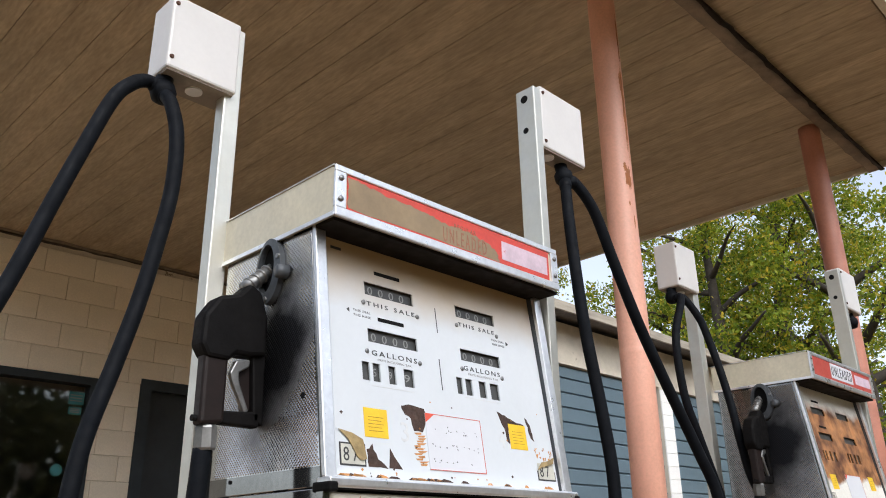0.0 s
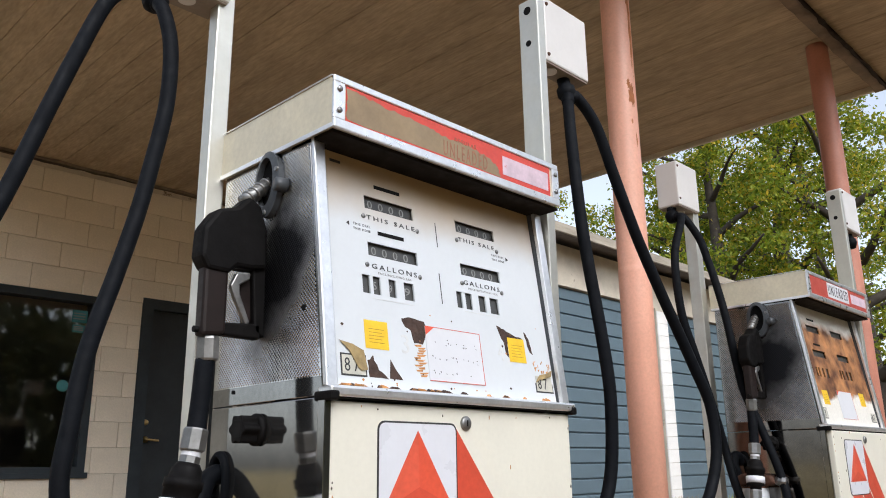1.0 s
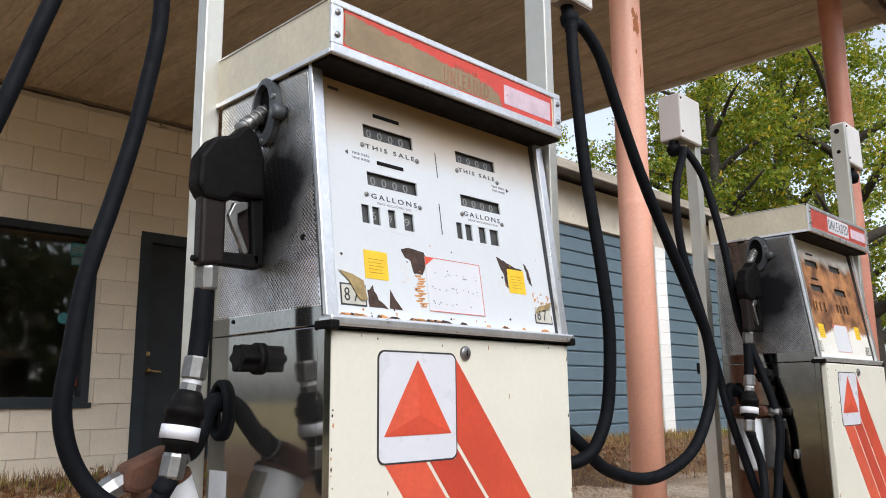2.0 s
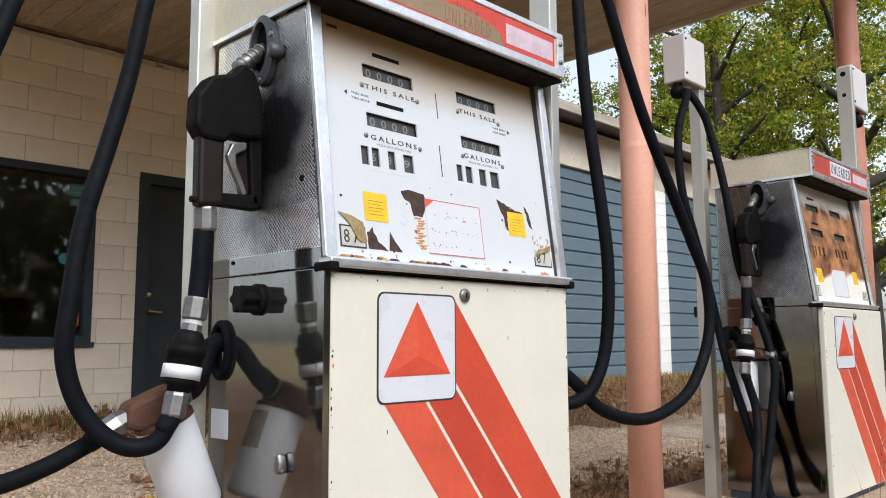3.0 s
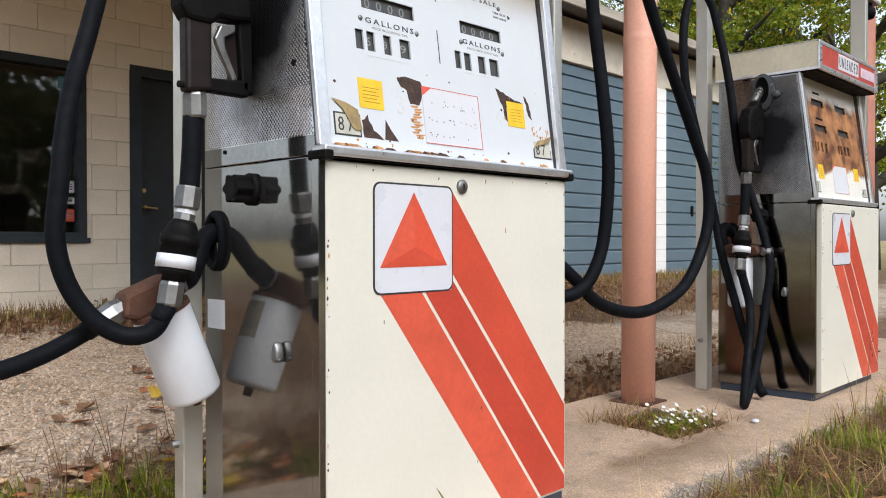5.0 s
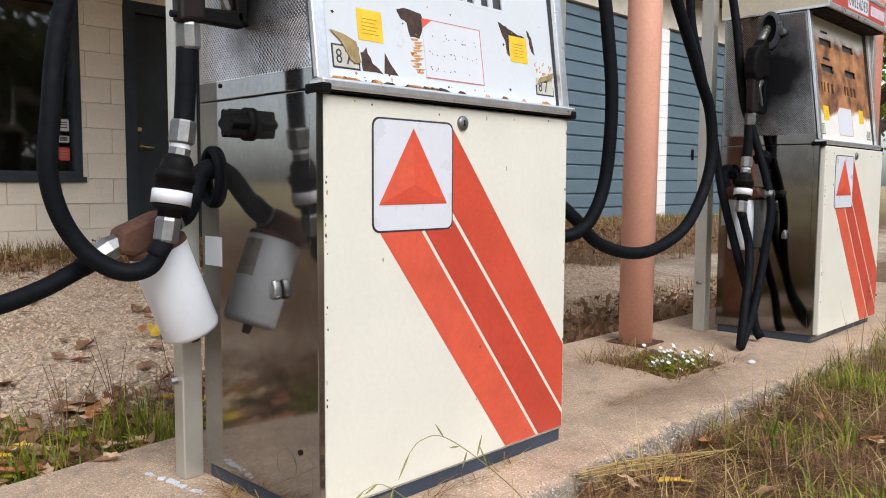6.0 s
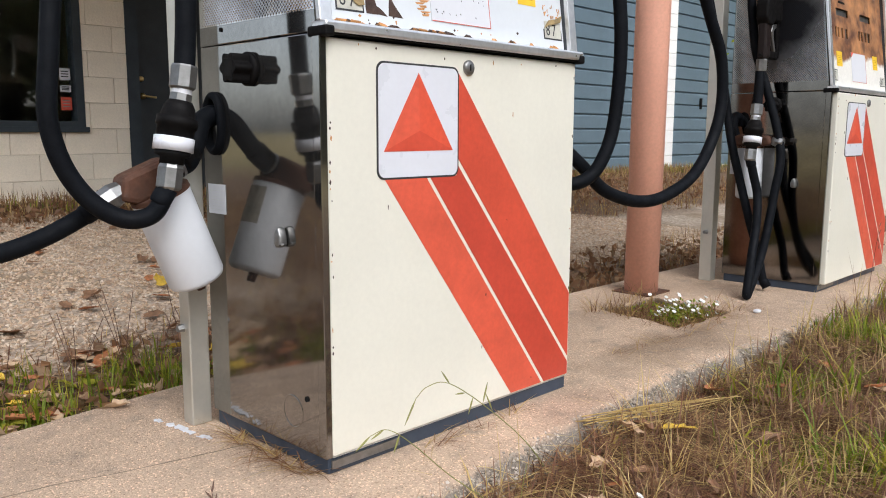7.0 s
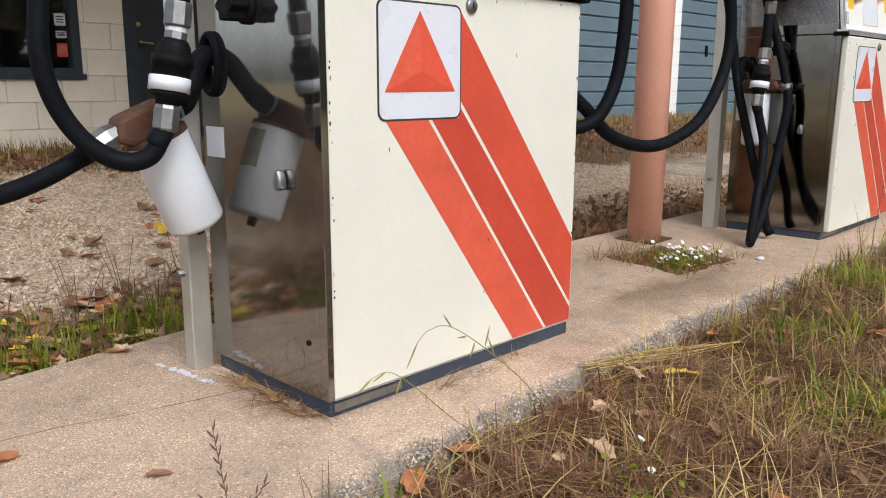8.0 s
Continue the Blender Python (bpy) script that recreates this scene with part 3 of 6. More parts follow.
def lettering(words, x0, x1, z0, z1, to3, d0, d1):
    """Raised letters that fill the given field."""
    cu = bpy.data.curves.new("letters", "FONT")
    cu.body, cu.resolution_u, cu.space_character = words, 2, 1.4 if len(words) < 11 else 1.1
    ob = bpy.data.objects.new("letters", cu)
    scene.collection.objects.link(ob)
    me = bpy.data.meshes.new_from_object(ob.evaluated_get(bpy.context.evaluated_depsgraph_get()))
    bpy.data.objects.remove(ob)
    bm = bmesh.new()
    bm.from_mesh(me)
    bpy.data.meshes.remove(me)
    r = bmesh.ops.extrude_face_region(bm, geom=bm.faces[:])
    lifted = [g for g in r["geom"] if isinstance(g, bmesh.types.BMVert)]
    top = set(lifted)
    xs, ys = [v.co.x for v in bm.verts], [v.co.y for v in bm.verts]
    ax, bx, ay, by = min(xs), max(xs), min(ys), max(ys)
    for v in bm.verts:
        v.co = to3(x0 + (v.co.x - ax) / (bx - ax) * (x1 - x0), z0 + (v.co.y - ay) / (by - ay) * (z1 - z0), d1 if v in top else d0)
    return bm


def rounded(x0, x1, z0, z1, r, n=5):
    out = []
    for cx, cz, a in ((x1 - r, z1 - r, 0), (x0 + r, z1 - r, 90), (x0 + r, z0 + r, 180), (x1 - r, z0 + r, 270)):
        out += [(cx + r * math.cos(radians(a + 90 * k / n)), cz + r * math.sin(radians(a + 90 * k / n))) for k in range(n + 1)]
    return out


def ragged(pts, amount, n=4, seed=0):
    """A torn outline: each side broken into short crooked pieces."""
    rnd = random.Random(seed)
    out = []
    for i, (a, c) in enumerate(zip(pts, pts[1:] + pts[:1])):
        for k in range(n):
            t = k / n
            out.append((a[0] + (c[0] - a[0]) * t + rnd.uniform(-1, 1) * amount, a[1] + (c[1] - a[1]) * t + rnd.uniform(-1, 1) * amount))
    return out


# ---- ground and island ----


def ground_height(x, y):
    h = -0.10
    if y > 0.7:
        h = -0.10 + 0.16 * min(1.0, (y - 0.7) / 4.2)
    elif y < -0.15:
        h = -0.062 - 0.05 * min(1.0, (-0.15 - y) / 1.2)
    if -6 < x < 14 and -4 < y < 7:
        h += 0.018 * noise.noise(Vector((x * 1.7, y * 1.7, 0))) + 0.008 * noise.noise(Vector((x * 7, y * 7, 3)))
    return h


def lane_top(x):
    """The far edge of the gravel lane, which draws in beyond the office."""
    return 4.4 - min(2.1, max(0.0, 0.68 * (x - 0.9)))


def ground():
    def steps(lo, hi, d, far):
        mid = list(np.arange(lo, hi + 1e-6, d))
        out, s = [], d
        p = hi
        while p < far:
            s *= 1.35
            p += s
            out.append(p)
        left, s, p = [], d, lo
        while p > -far:
            s *= 1.35
            p -= s
            left.append(p)
        return left[::-1] + mid + out

    xs, ys = steps(-3, 8, 0.1, 900), steps(-3, 6, 0.1, 900)
    verts = [(x, y, ground_height(x, y)) for y in ys for x in xs]
    w = len(xs)
    faces = [(j * w + i, j * w + i + 1, (j + 1) * w + i + 1, (j + 1) * w + i) for j in range(len(ys) - 1) for i in range(w - 1)]
    me = bpy.data.meshes.new("ground")
    me.from_pydata(verts, [], faces)
    me.materials.append(M["ground"])
    for p in me.polygons:
        p.use_smooth = True
    tagged(new("ground", me), "gravel forecourt with dry grass and soil verges", "ground", kind="structure")


ground()


KERB_FRONT = [(-1.5, -0.16), (-0.6, -0.17), (-0.1, -0.185), (0.5, -0.15), (1.0, -0.13), (1.6, -0.155), (2.0, -0.165), (2.8, -0.16), (4.6, -0.16)]


def island():
    front = KERB_FRONT
    back = [(4.6, 0.68), (2.6, 0.67), (1.0, 0.675), (0.1, 0.67), (-0.16, 0.655), (-0.34, 0.625), (-0.6, 0.55), (-1.5, 0.45)]
    rnd = random.Random(4)
    edge = []
    for a, c in zip(front, front[1:] + [back[0]]):
        n = max(1, int(abs(c[0] - a[0]) / 0.02))
        edge += [(a[0] + (c[0] - a[0]) * k / n, a[1] + (c[1] - a[1]) * k / n + rnd.uniform(-0.006, 0.006)) for k in range(n)]
    edge += back
    bm = bmesh.new()
    rings = []
    for z, inset in ((-0.2, -0.03), (-0.06, -0.022), (-0.022, -0.008), (-0.006, 0.004), (0.0, 0.022)):
        rings.append([bm.verts.new((x, y + (inset if y < 0.2 else -inset) + rnd.uniform(-0.004, 0.004) + 0.012 * noise.noise(Vector((x * 9, z * 12, 3))), z + (rnd.uniform(-0.004, 0.003) if z > -0.1 and z < 0 else 0))) for x, y in edge])
    for r0, r1 in zip(rings, rings[1:]):
        for k in range(len(edge)):
            bm.faces.new((r0[k], r0[(k + 1) % len(edge)], r1[(k + 1) % len(edge)], r1[k]))
    hole = ragged([(1.42, 0.10), (1.74, 0.085), (1.78, 0.40), (1.47, 0.42)], 0.012, 5, 3)
    inner = [bm.verts.new((x, y, 0)) for x, y in hole]
    low = [bm.verts.new((x, y, -0.08)) for x, y in hole]
    for k in range(len(hole)):
        j = (k + 1) % len(hole)
        bm.faces.new((inner[k], inner[j], low[j], low[k]))
    loops = [bm.edges.get((r[k], r[(k + 1) % len(r)])) for r in (rings[-1], inner) for k in range(len(r))]
    bmesh.ops.triangle_fill(bm, use_beauty=True, edges=loops)
    solid("island", bm, M["concrete"], "worn exposed-aggregate concrete pump island kerb", "kerb", "structure")


island()

# ---- canopy, columns ----
CEIL = 3.08


def canopy():
    bms = [box(-0.5, 4.77, -0.42, 5.4, CEIL + 0.03, CEIL + 0.42)]
    w, x, rnd = 0.165, -0.5, random.Random(2)
    while x < 4.77 - w:
        z = CEIL + rnd.uniform(-0.002, 0.002)
        bms.append(box(x + 0.0016, x + w - 0.0016, -0.40, 5.4, z, z + 0.029))
        x += w
    solid("ceiling", join(*bms), M["plank"], "weathered grey-brown tongue-and-groove canopy ceiling", "ceiling", "structure")
    up = ragged([(-0.5, 0.165), (4.77, 0.165), (4.77, 0.245), (-0.5, 0.245)], 0.006, 60, 5)
    solid("trim", prism(up, along_z, CEIL - 0.028, CEIL - 0.003), M["plank_dark"], "dark rotten wooden batten across the canopy ceiling", "trim", "structure")
    # thin black strip that paints the shadow gap along the batten
    gap = ragged([(-0.5, 0.15), (4.77, 0.15), (4.77, 0.172), (-0.5, 0.172)], 0.009, 70, 15)
    solid("trim", prism(gap, along_z, CEIL - 0.034, CEIL - 0.029), M["gap_shade"], "black strip painted for the shadow gap beside the ceiling batten", "trim", "structure")
    lip = ragged([(-0.5, 5.33), (4.77, 5.33), (4.77, 5.385), (-0.5, 5.385)], 0.02, 50, 8)
    solid("trim", prism(lip, along_z, CEIL - 0.025, CEIL - 0.003), M["plank_dark"], "dark debris-caked strip where ceiling meets wall", "trim", "structure")
    solid("trim", box(-0.5, 4.80, -0.46, -0.42, CEIL - 0.05, CEIL + 0.45, 0.005), M["wall"], "weathered pale fascia board of the canopy", "fascia", "structure")
    solid("trim", box(-0.53, -0.5, -0.42, 5.4, CEIL - 0.01, CEIL + 0.45, 0.005), M["wall"], "weathered pale end board of the canopy", "fascia", "structure")
    solid("trim", box(4.77, 4.80, -0.42, 5.4, CEIL - 0.01, CEIL + 0.45, 0.005), M["wall"], "weathered pale end board of the canopy", "fascia", "structure")


canopy()


def column(x, y):
    c = thing("canopy_column", "salmon-painted steel pipe column with rust stains", "column", (x, y, 0), "canopy columns")
    part("shaft", lathe([(0, 0.0625), (0.42, 0.0625), (0.438, 0.0625), (0.44, 0.0631), (0.443, 0.0631), (0.445, 0.0617), (0.447, 0.0615), (0.465, 0.0615), (0.98, 0.0615), (1, 0.0615)], (0, 0, 0.0), (0.028, 0, CEIL), 40), M["salmon"] if x < 3 else M["salmon_dull"], c, smooth=True)
    part("base_plate", box(-0.078, 0.078, -0.078, 0.078, -0.012, 0.006, 0.002), M["rusty"], c, "rusty steel base plate")
    rnd = random.Random(int(x * 10))

    def shell(u, v, d):
        return (0.009 * v + (0.0618 + d) * math.cos(radians(u)), (0.0618 + d) * math.sin(radians(u)), v)

    for u, z, du, dz in ((-88, 2.45, 9, 0.24), (-106, 2.10, 15, 0.06), (-118, 2.15, 7, 0.025), (-82, 2.80, 6, 0.13), (-99, 2.58, 4, 0.05), (-96, 1.9, 4, 0.03), (-112, 1.98, 4, 0.012)) if x < 3 else ():
        pts = []
        for a in np.linspace(0, 2 * math.pi, 34, endpoint=False):
            q = rnd.uniform(0.55, 1.15)
            pts.append((u + du * q * math.cos(a), z + dz * q * math.sin(a)))
        part("rust_patch", prism(pts, shell, 0, 0.0006), M["pole_rust"], c, "orange rust bleeding through the paint")
    return c


column(1.845, 0.485)
column(3.86, 0.31)

# ---- building ----
WALL_Y = 5.4


def building():
    office = [(0.2, 1.76, 0.62, 2.02), (2.115, 3.03, 0.0, 2.07)]
    solid("wall_office", pierced(-1.9, 4.8, -0.2, CEIL + 0.4, office, along_y, WALL_Y + 0.012, WALL_Y + 0.2), M["mortar"], "cream-painted concrete block wall of the office", "wall", "structure")
    bays = [(6.6, 10.72, 0.06, 3.1), (11.05, 15.2, 0.06, 3.1)]
    solid("wall_garage", pierced(4.8, 16.0, -0.2, 3.7, bays, along_y, WALL_Y, WALL_Y + 0.2), M["wall"], "stained white block wall over the garage bays", "wall", "structure")
    for nm, b in (("wall_west", (-1.9, -1.7, WALL_Y + 0.2, 13, -0.2, 3.48)), ("wall_east", (15.8, 16.0, WALL_Y + 0.2, 13, -0.2, 3.7)),
                  ("wall_north", (-1.7, 15.8, 12.8, 13, -0.2, 3.6)), ("wall_inner", (4.7, 4.9, WALL_Y + 0.2, 12.8, -0.2, 3.5))):
        solid(nm, box(*b), M["wall"], "plain painted block wall of the building", "wall", "structure")
    solid("roof", box(-2.1, 4.8, WALL_Y + 0.0, 13.2, 3.5, 3.62), M["roof"], "dark flat roof over the office", "roof", "structure")
    garage = prism([(4.95, 3.66), (4.95, 3.80), (9.2, 4.9), (13.4, 3.85), (13.4, 3.7), (9.2, 4.72)], along_x, 4.8, 16.4)
    solid("roof", garage, M["roof"], "low-pitched dark shingle roof over the garage", "roof", "structure")
    solid("trim", box(4.8, 16.4, 4.91, 4.948, 3.66, 3.79, 0.004), M["eave"], "weathered pale eave board of the garage", "fascia", "structure")
    solid("floor", box(-1.7, 15.8, WALL_Y + 0.05, 12.8, -0.2, 0.06), M["concrete"], "bare concrete floor inside the building", "floor", "structure")


building()


def shop_window():
    w = thing("window_1", "dark-framed shop window with a dim interior", "window", kind="structure")
    x0, x1, z0, z1 = 0.2, 1.76, 0.62, 2.02
    part("window_frame", pierced(x0, x1, z0, z1, [(x0 + 0.06, x1 - 0.06, z0 + 0.055, z1 - 0.06)], along_y, WALL_Y - 0.012, WALL_Y + 0.12), M["frame_dark"], w)
    part("window_sill", box(x0 - 0.02, x1 + 0.02, WALL_Y - 0.035, WALL_Y - 0.013, z0 - 0.03, z0 + 0.012, 0.003), M["frame_dark"], w)
    p = part("pane", box(x0 + 0.06, x1 - 0.06, WALL_Y + 0.04, WALL_Y + 0.046, z0 + 0.055, z1 - 0.06), M["glass"], w)
    p.visible_shadow = False


shop_window()


def office_door():
    d = thing("door_1", "closed dark grey office door in a dark frame", "door", kind="structure")
    x0, x1, z1 = 2.115, 3.03, 2.07
    part("door_frame", pierced(x0, x1, 0.0, z1, [(x0 + 0.1, x1 - 0.1, -0.1, z1 - 0.09)], along_y, WALL_Y - 0.01, WALL_Y + 0.12), M["frame_dark"], d)
    part("door_leaf", box(x0 + 0.1, x1 - 0.1, WALL_Y + 0.05, WALL_Y + 0.095, 0.065, z1 - 0.09, 0.003), M["door_dark"], d)
    part("door_handle", join(lathe([(0, 0.026), (0.5, 0.026), (0.6, 0.012), (1, 0.012)], (2.25, WALL_Y + 0.05, 0.89), (2.25, WALL_Y - 0.01, 0.89)), tube([(2.25, WALL_Y - 0.01, 0.89), (2.29, WALL_Y - 0.015, 0.885), (2.35, WALL_Y - 0.012, 0.88)], 0.009)), M["brass"], d, "dull brass lever handle", True)
    part("deadbolt", lathe([(0, 0.024), (0.8, 0.022), (1, 0.018)], (2.25, WALL_Y + 0.05, 1.03), (2.25, WALL_Y + 0.03, 1.03)), M["brass"], d, "", True)


office_door()


def garage_door(name, x0, x1):
    d = thing(name, "closed slate-blue ribbed metal garage door", "garage door", kind="structure")
    z, k = 0.06, 0.205
    proto = None
    while z < 3.08:
        h = min(k, 3.1 - z)
        if h < 0.03:
            break
        if h < k - 0.001 or proto is None:
            pr = prism([(WALL_Y + 0.10, 0), (WALL_Y + 0.062, 0.004), (WALL_Y + 0.052, h - 0.035), (WALL_Y + 0.058, h - 0.026), (WALL_Y + 0.092, h - 0.018), (WALL_Y + 0.092, h), (WALL_Y + 0.10, h)], lambda u, v, dd: (dd, u, v), x0 + 0.002, x1 - 0.002)
            s = part("slat", pr, M["slate"], d)
            if h >= k - 0.001:
                proto = s
        else:
            s = new("slat", proto.data)
            s.parent = d
        s.location = (0, 0, z)
        z += k
    part("door_handle", join(box(x0 + 0.98, x0 + 1.02, WALL_Y + 0.02, WALL_Y + 0.06, 1.02, 1.2, 0.004)), M["dark"], d, "small dark pull handle")


garage_door("door_2", 6.6, 10.72)
garage_door("door_3", 11.05, 15.2)

# ---- fuel pumps ----
PW, PD, HX = 0.70, 0.379, 0.688


def dial(u, v, d):
    """A place on the sloping dial plate; d stands out of it."""
    return (u, 0.015 + 0.138 * (v - 0.775) - d, v)


def flat(u, v, d):
    return (u, -d, v)


def rect(x0, x1, z0, z1):
    return [(x0, z0), (x1, z0), (x1, z1), (x0, z1)]


def lozenges():
    """Stainless sheet pressed into rows of little pyramids, cut to the sloping side."""
    bm = bmesh.new()
    dy, dz = 0.0084, 0.0084
    z, row = 0.788, 0
    while z < 1.235:
        y0 = 0.014 + 0.125 * (z - 0.766)
        y = PD - 0.008 - (dy / 2 if row % 2 else 0)
        while y > y0:
            c = [bm.verts.new(q) for q in ((-0.0008, y - dy / 2, z), (-0.0008, y, z + dz / 2), (-0.0008, y + dy / 2, z), (-0.0008, y, z - dz / 2))]
            top = bm.verts.new((-0.0019, y, z))
            for k in range(4):
                bm.faces.new((c[k], c[(k + 1) % 4], top))
            y -= dy
        z += dz / 2
        row += 1
    return join(bm, prism([(0.013, 0.784), (PD - 0.004, 0.784), (PD - 0.004, 1.239), (0.07, 1.239)], along_x, -0.0009, 0.002))


def pump(at, rusted):
    label = "old cream fuel pump with a rusted-out dial" if rusted else "old cream and red fuel pump with peeling dial"
    p = thing("fuel_pump", label, "fuel pump", at, "fuel pumps")
    steel, emboss = (M["steel_dull"], M["emboss_dull"]) if rusted else (M["steel"], M["emboss"])
    part("plinth", box(0.006, PW - 0.004, 0.006, PD - 0.006, 0.0, 0.03, 0.003), M["plinth"], p, "chipped blue-black plinth")
    part("cabinet_body", box(0.012, PW - 0.012, 0.03, PD - 0.02, 0.03, 0.745), M["dark"], p)
    s = part("side_panel", box(0.0, 0.012, 0.004, PD, 0.03, 0.748, 0.002), steel, p, "mirror-bright stainless lower side panel")
    part("side_panel", box(PW - 0.012, PW, 0.004, PD, 0.03, 0.748, 0.002), steel, p, "mirror-bright stainless lower side panel")
    part("corner_trim", box(-0.0025, 0.011, -0.002, 0.02, 0.032, 0.745, 0.002), steel, p)
    part("kick_strip", box(0.012, 0.17, 0.0015, 0.0058, 0.010, 0.025), M["zinc"], p, "scuffed bright kick strip")
    door = part("front_door", box(0.0125, PW - 0.001, 0.0, 0.026, 0.032, 0.742, 0.004), M["cream"], p, "cream enamelled access door with red stripes")
    if rusted:
        door.location.y = -0.02
    part("back_door", box(0.0125, PW - 0.0125, PD - 0.018, PD, 0.032, 0.742, 0.004), M["cream"], p)
    part("door_sill", box(0.014, PW - 0.004, 0.001, 0.02, 0.0305, 0.0315), M["trim"], p)
    # stripes and sign on the door
    e = 0.0008
    part("stripe", prism([(0.134, 0.509), (0.236, 0.509), (0.597, 0.036), (0.491, 0.036)], flat, 0, e), M["red_a"], door)
    part("stripe", prism([(0.246, 0.509), (0.318, 0.509), (0.318, 0.532), (0.694, 0.065), (0.694, 0.036), (0.607, 0.036)], flat, 0, e), M["red_b"], door)
    part("stripe", prism([(0.322, 0.700), (0.322, 0.541), (0.694, 0.078), (0.694, 0.228)], flat, 0, e), M["red_c"], door)
    sign = part("sign_border", prism(rounded(0.117, 0.322, 0.507, 0.711, 0.016), flat, 0, 0.0012), M["ink"], door, "black sign outline")
    part("sign_field", prism(rounded(0.1205, 0.3185, 0.5105, 0.7075, 0.014), flat, 0, 0.0018), M["white_decal"], sign, "white square sign")
    part("triangle_face", prism([(0.132, 0.556), (0.219, 0.593), (0.216, 0.695)], flat, 0, 0.0024), M["red_a"], sign)
    part("triangle_face", prism([(0.219, 0.593), (0.305, 0.557), (0.216, 0.695)], flat, 0, 0.0024), M["red_d"], sign)
    part("triangle_face", prism([(0.132, 0.556), (0.305, 0.557), (0.219, 0.593)], flat, 0, 0.0024), M["red_c"], sign)
    lock = part("lock", lathe([(0, 0.014), (0.6, 0.014), (1, 0.011)], (0.348, 0.0, 0.712), (0.348, -0.007, 0.712)), M["zinc"], door, "round steel key lock", True)
    part("keyway", box(0.3465, 0.3495, -0.0075, -0.0068, 0.706, 0.718), M["dark"], lock)
    rnd = random.Random(17 if rusted else 18)
    for k in range(34):
        if k < 14:
            x, z = 0.0145 + rnd.uniform(0, 0.006), rnd.uniform(0.06, 0.72)
        elif k < 22:
            x, z = PW - 0.004 - rnd.uniform(0, 0.006), rnd.uniform(0.06, 0.72)
        else:
            x, z = rnd.uniform(0.03, 0.67), rnd.choice((rnd.uniform(0.715, 0.738), rnd.uniform(0.05, 0.7)))
        w, h = rnd.uniform(0.0006, 0.002), rnd.uniform(0.0008, 0.005)
        part("paint_chip", prism([(x - w, z - h * 0.2), (x, z + h), (x + w, z + h * 0.3), (x + w * 0.4, z - h)], flat, 0, 0.0011), M["chip"] if k % 3 else M["streak"], door)
    # middle ledge
    part("ledge", box(-0.002, PW + 0.004, -0.018, 0.02, 0.748, 0.766, 0.004), M["trim"], p, "scuffed bright metal ledge")
    part("ledge_shadow_strip", box(0.0, PW, -0.012, 0.02, 0.7455, 0.7478), M["dark"], p)
    for x0 in (-0.004, PW - 0.014):
        part("corner_cap", box(x0, x0 + 0.020, -0.0205, 0.03, 0.7405, 0.758, 0.004), M["nozzle"], p, "black ledge corner cap")
    # upper cabinet
    outline = [(0.008, 0.7495), (PD, 0.7495), (PD, 1.246), (0.068, 1.246)]
    part("upper_body", prism([(0.05, 0.766), (PD - 0.02, 0.766), (PD - 0.02, 1.24), (0.13, 1.24)], along_x, 0.012, PW - 0.012), M["dark"], p)
    up = part("upper_side_panel", prism(outline, along_x, 0.0, 0.012, 0.002), steel, p)
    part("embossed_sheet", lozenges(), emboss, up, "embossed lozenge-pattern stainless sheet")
    part("upper_side_panel", prism(outline, along_x, PW - 0.012, PW, 0.002), steel, p)
    for x0 in (-0.001, PW - 0.025):
        part("dial_frame_wall", prism([(0.008, 0.766), (0.05, 0.766), (0.13, 1.246), (0.068, 1.246)], along_x, *((0.0125, 0.024) if x0 < 0.1 else (PW - 0.024, PW - 0.0125))), M["grey_metal"], p)
        part("dial_frame_post", prism([(-0.003, 0.766), (0.0075, 0.766), (0.0675, 1.246), (0.057, 1.246)], along_x, x0, x0 + 0.026, 0.002), M["trim"], p, "worn bright dial frame")
    # dial plate with counter openings
    win = [(0.134, 0.268, 1.134, 1.162), (0.134, 0.268, 1.033, 1.061), (0.40, 0.531, 1.138, 1.165), (0.40, 0.531, 1.036, 1.063)]
    prices = [(0.113, 0.132), (0.14, 0.159), (0.181, 0.2), (0.222, 0.249)]
    prices2 = [(0.376, 0.394), (0.404, 0.425), (0.447, 0.470), (0.484, 0.513)]
    ph = [(a, b, 0.953, 0.990) for a, b in prices] + [(a, b, 0.958, 0.995) for a, b in prices2]
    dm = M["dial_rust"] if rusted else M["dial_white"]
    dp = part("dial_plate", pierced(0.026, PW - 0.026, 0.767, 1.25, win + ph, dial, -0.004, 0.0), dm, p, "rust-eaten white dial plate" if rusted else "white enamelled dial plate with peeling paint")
    for w in win:
        dr = part("counter_drum", prism(rect(w[0] - 0.004, w[1] + 0.004, w[2] - 0.004, w[3] + 0.004), dial, -0.016, -0.008), M["drum"], dp)
        if not rusted:
            for q in range(4):
                x0 = w[0] + 0.014 + 0.029 * q
                part("counter_digit", lettering("0", x0, x0 + 0.013, w[2] + 0.004, w[3] - 0.006, dial, -0.0082, -0.0074), M["digit"], dr)
    for i, w in enumerate(ph):
        dr = part("price_drum", prism(rect(w[0] - 0.002, w[1] + 0.002, w[2] - 0.002, w[3] + 0.002), dial, -0.014, -0.006), M["drum"], dp)
        if 0 < i < 4 and not rusted:
            part("price_digit", lettering("599"[i - 1], w[0] + 0.005, w[1] - 0.006, w[2] + 0.011, w[3] - 0.010, dial, -0.0062, -0.0054), M["digit"], dr)
    for a, b, z in ((0.163, 0.234, 1.187), (0.163, 0.234, 1.0845)):
        part("slot", prism(rect(a, b, z - 0.004, z + 0.004), dial, 0, 0.0008), M["dark"], dp)
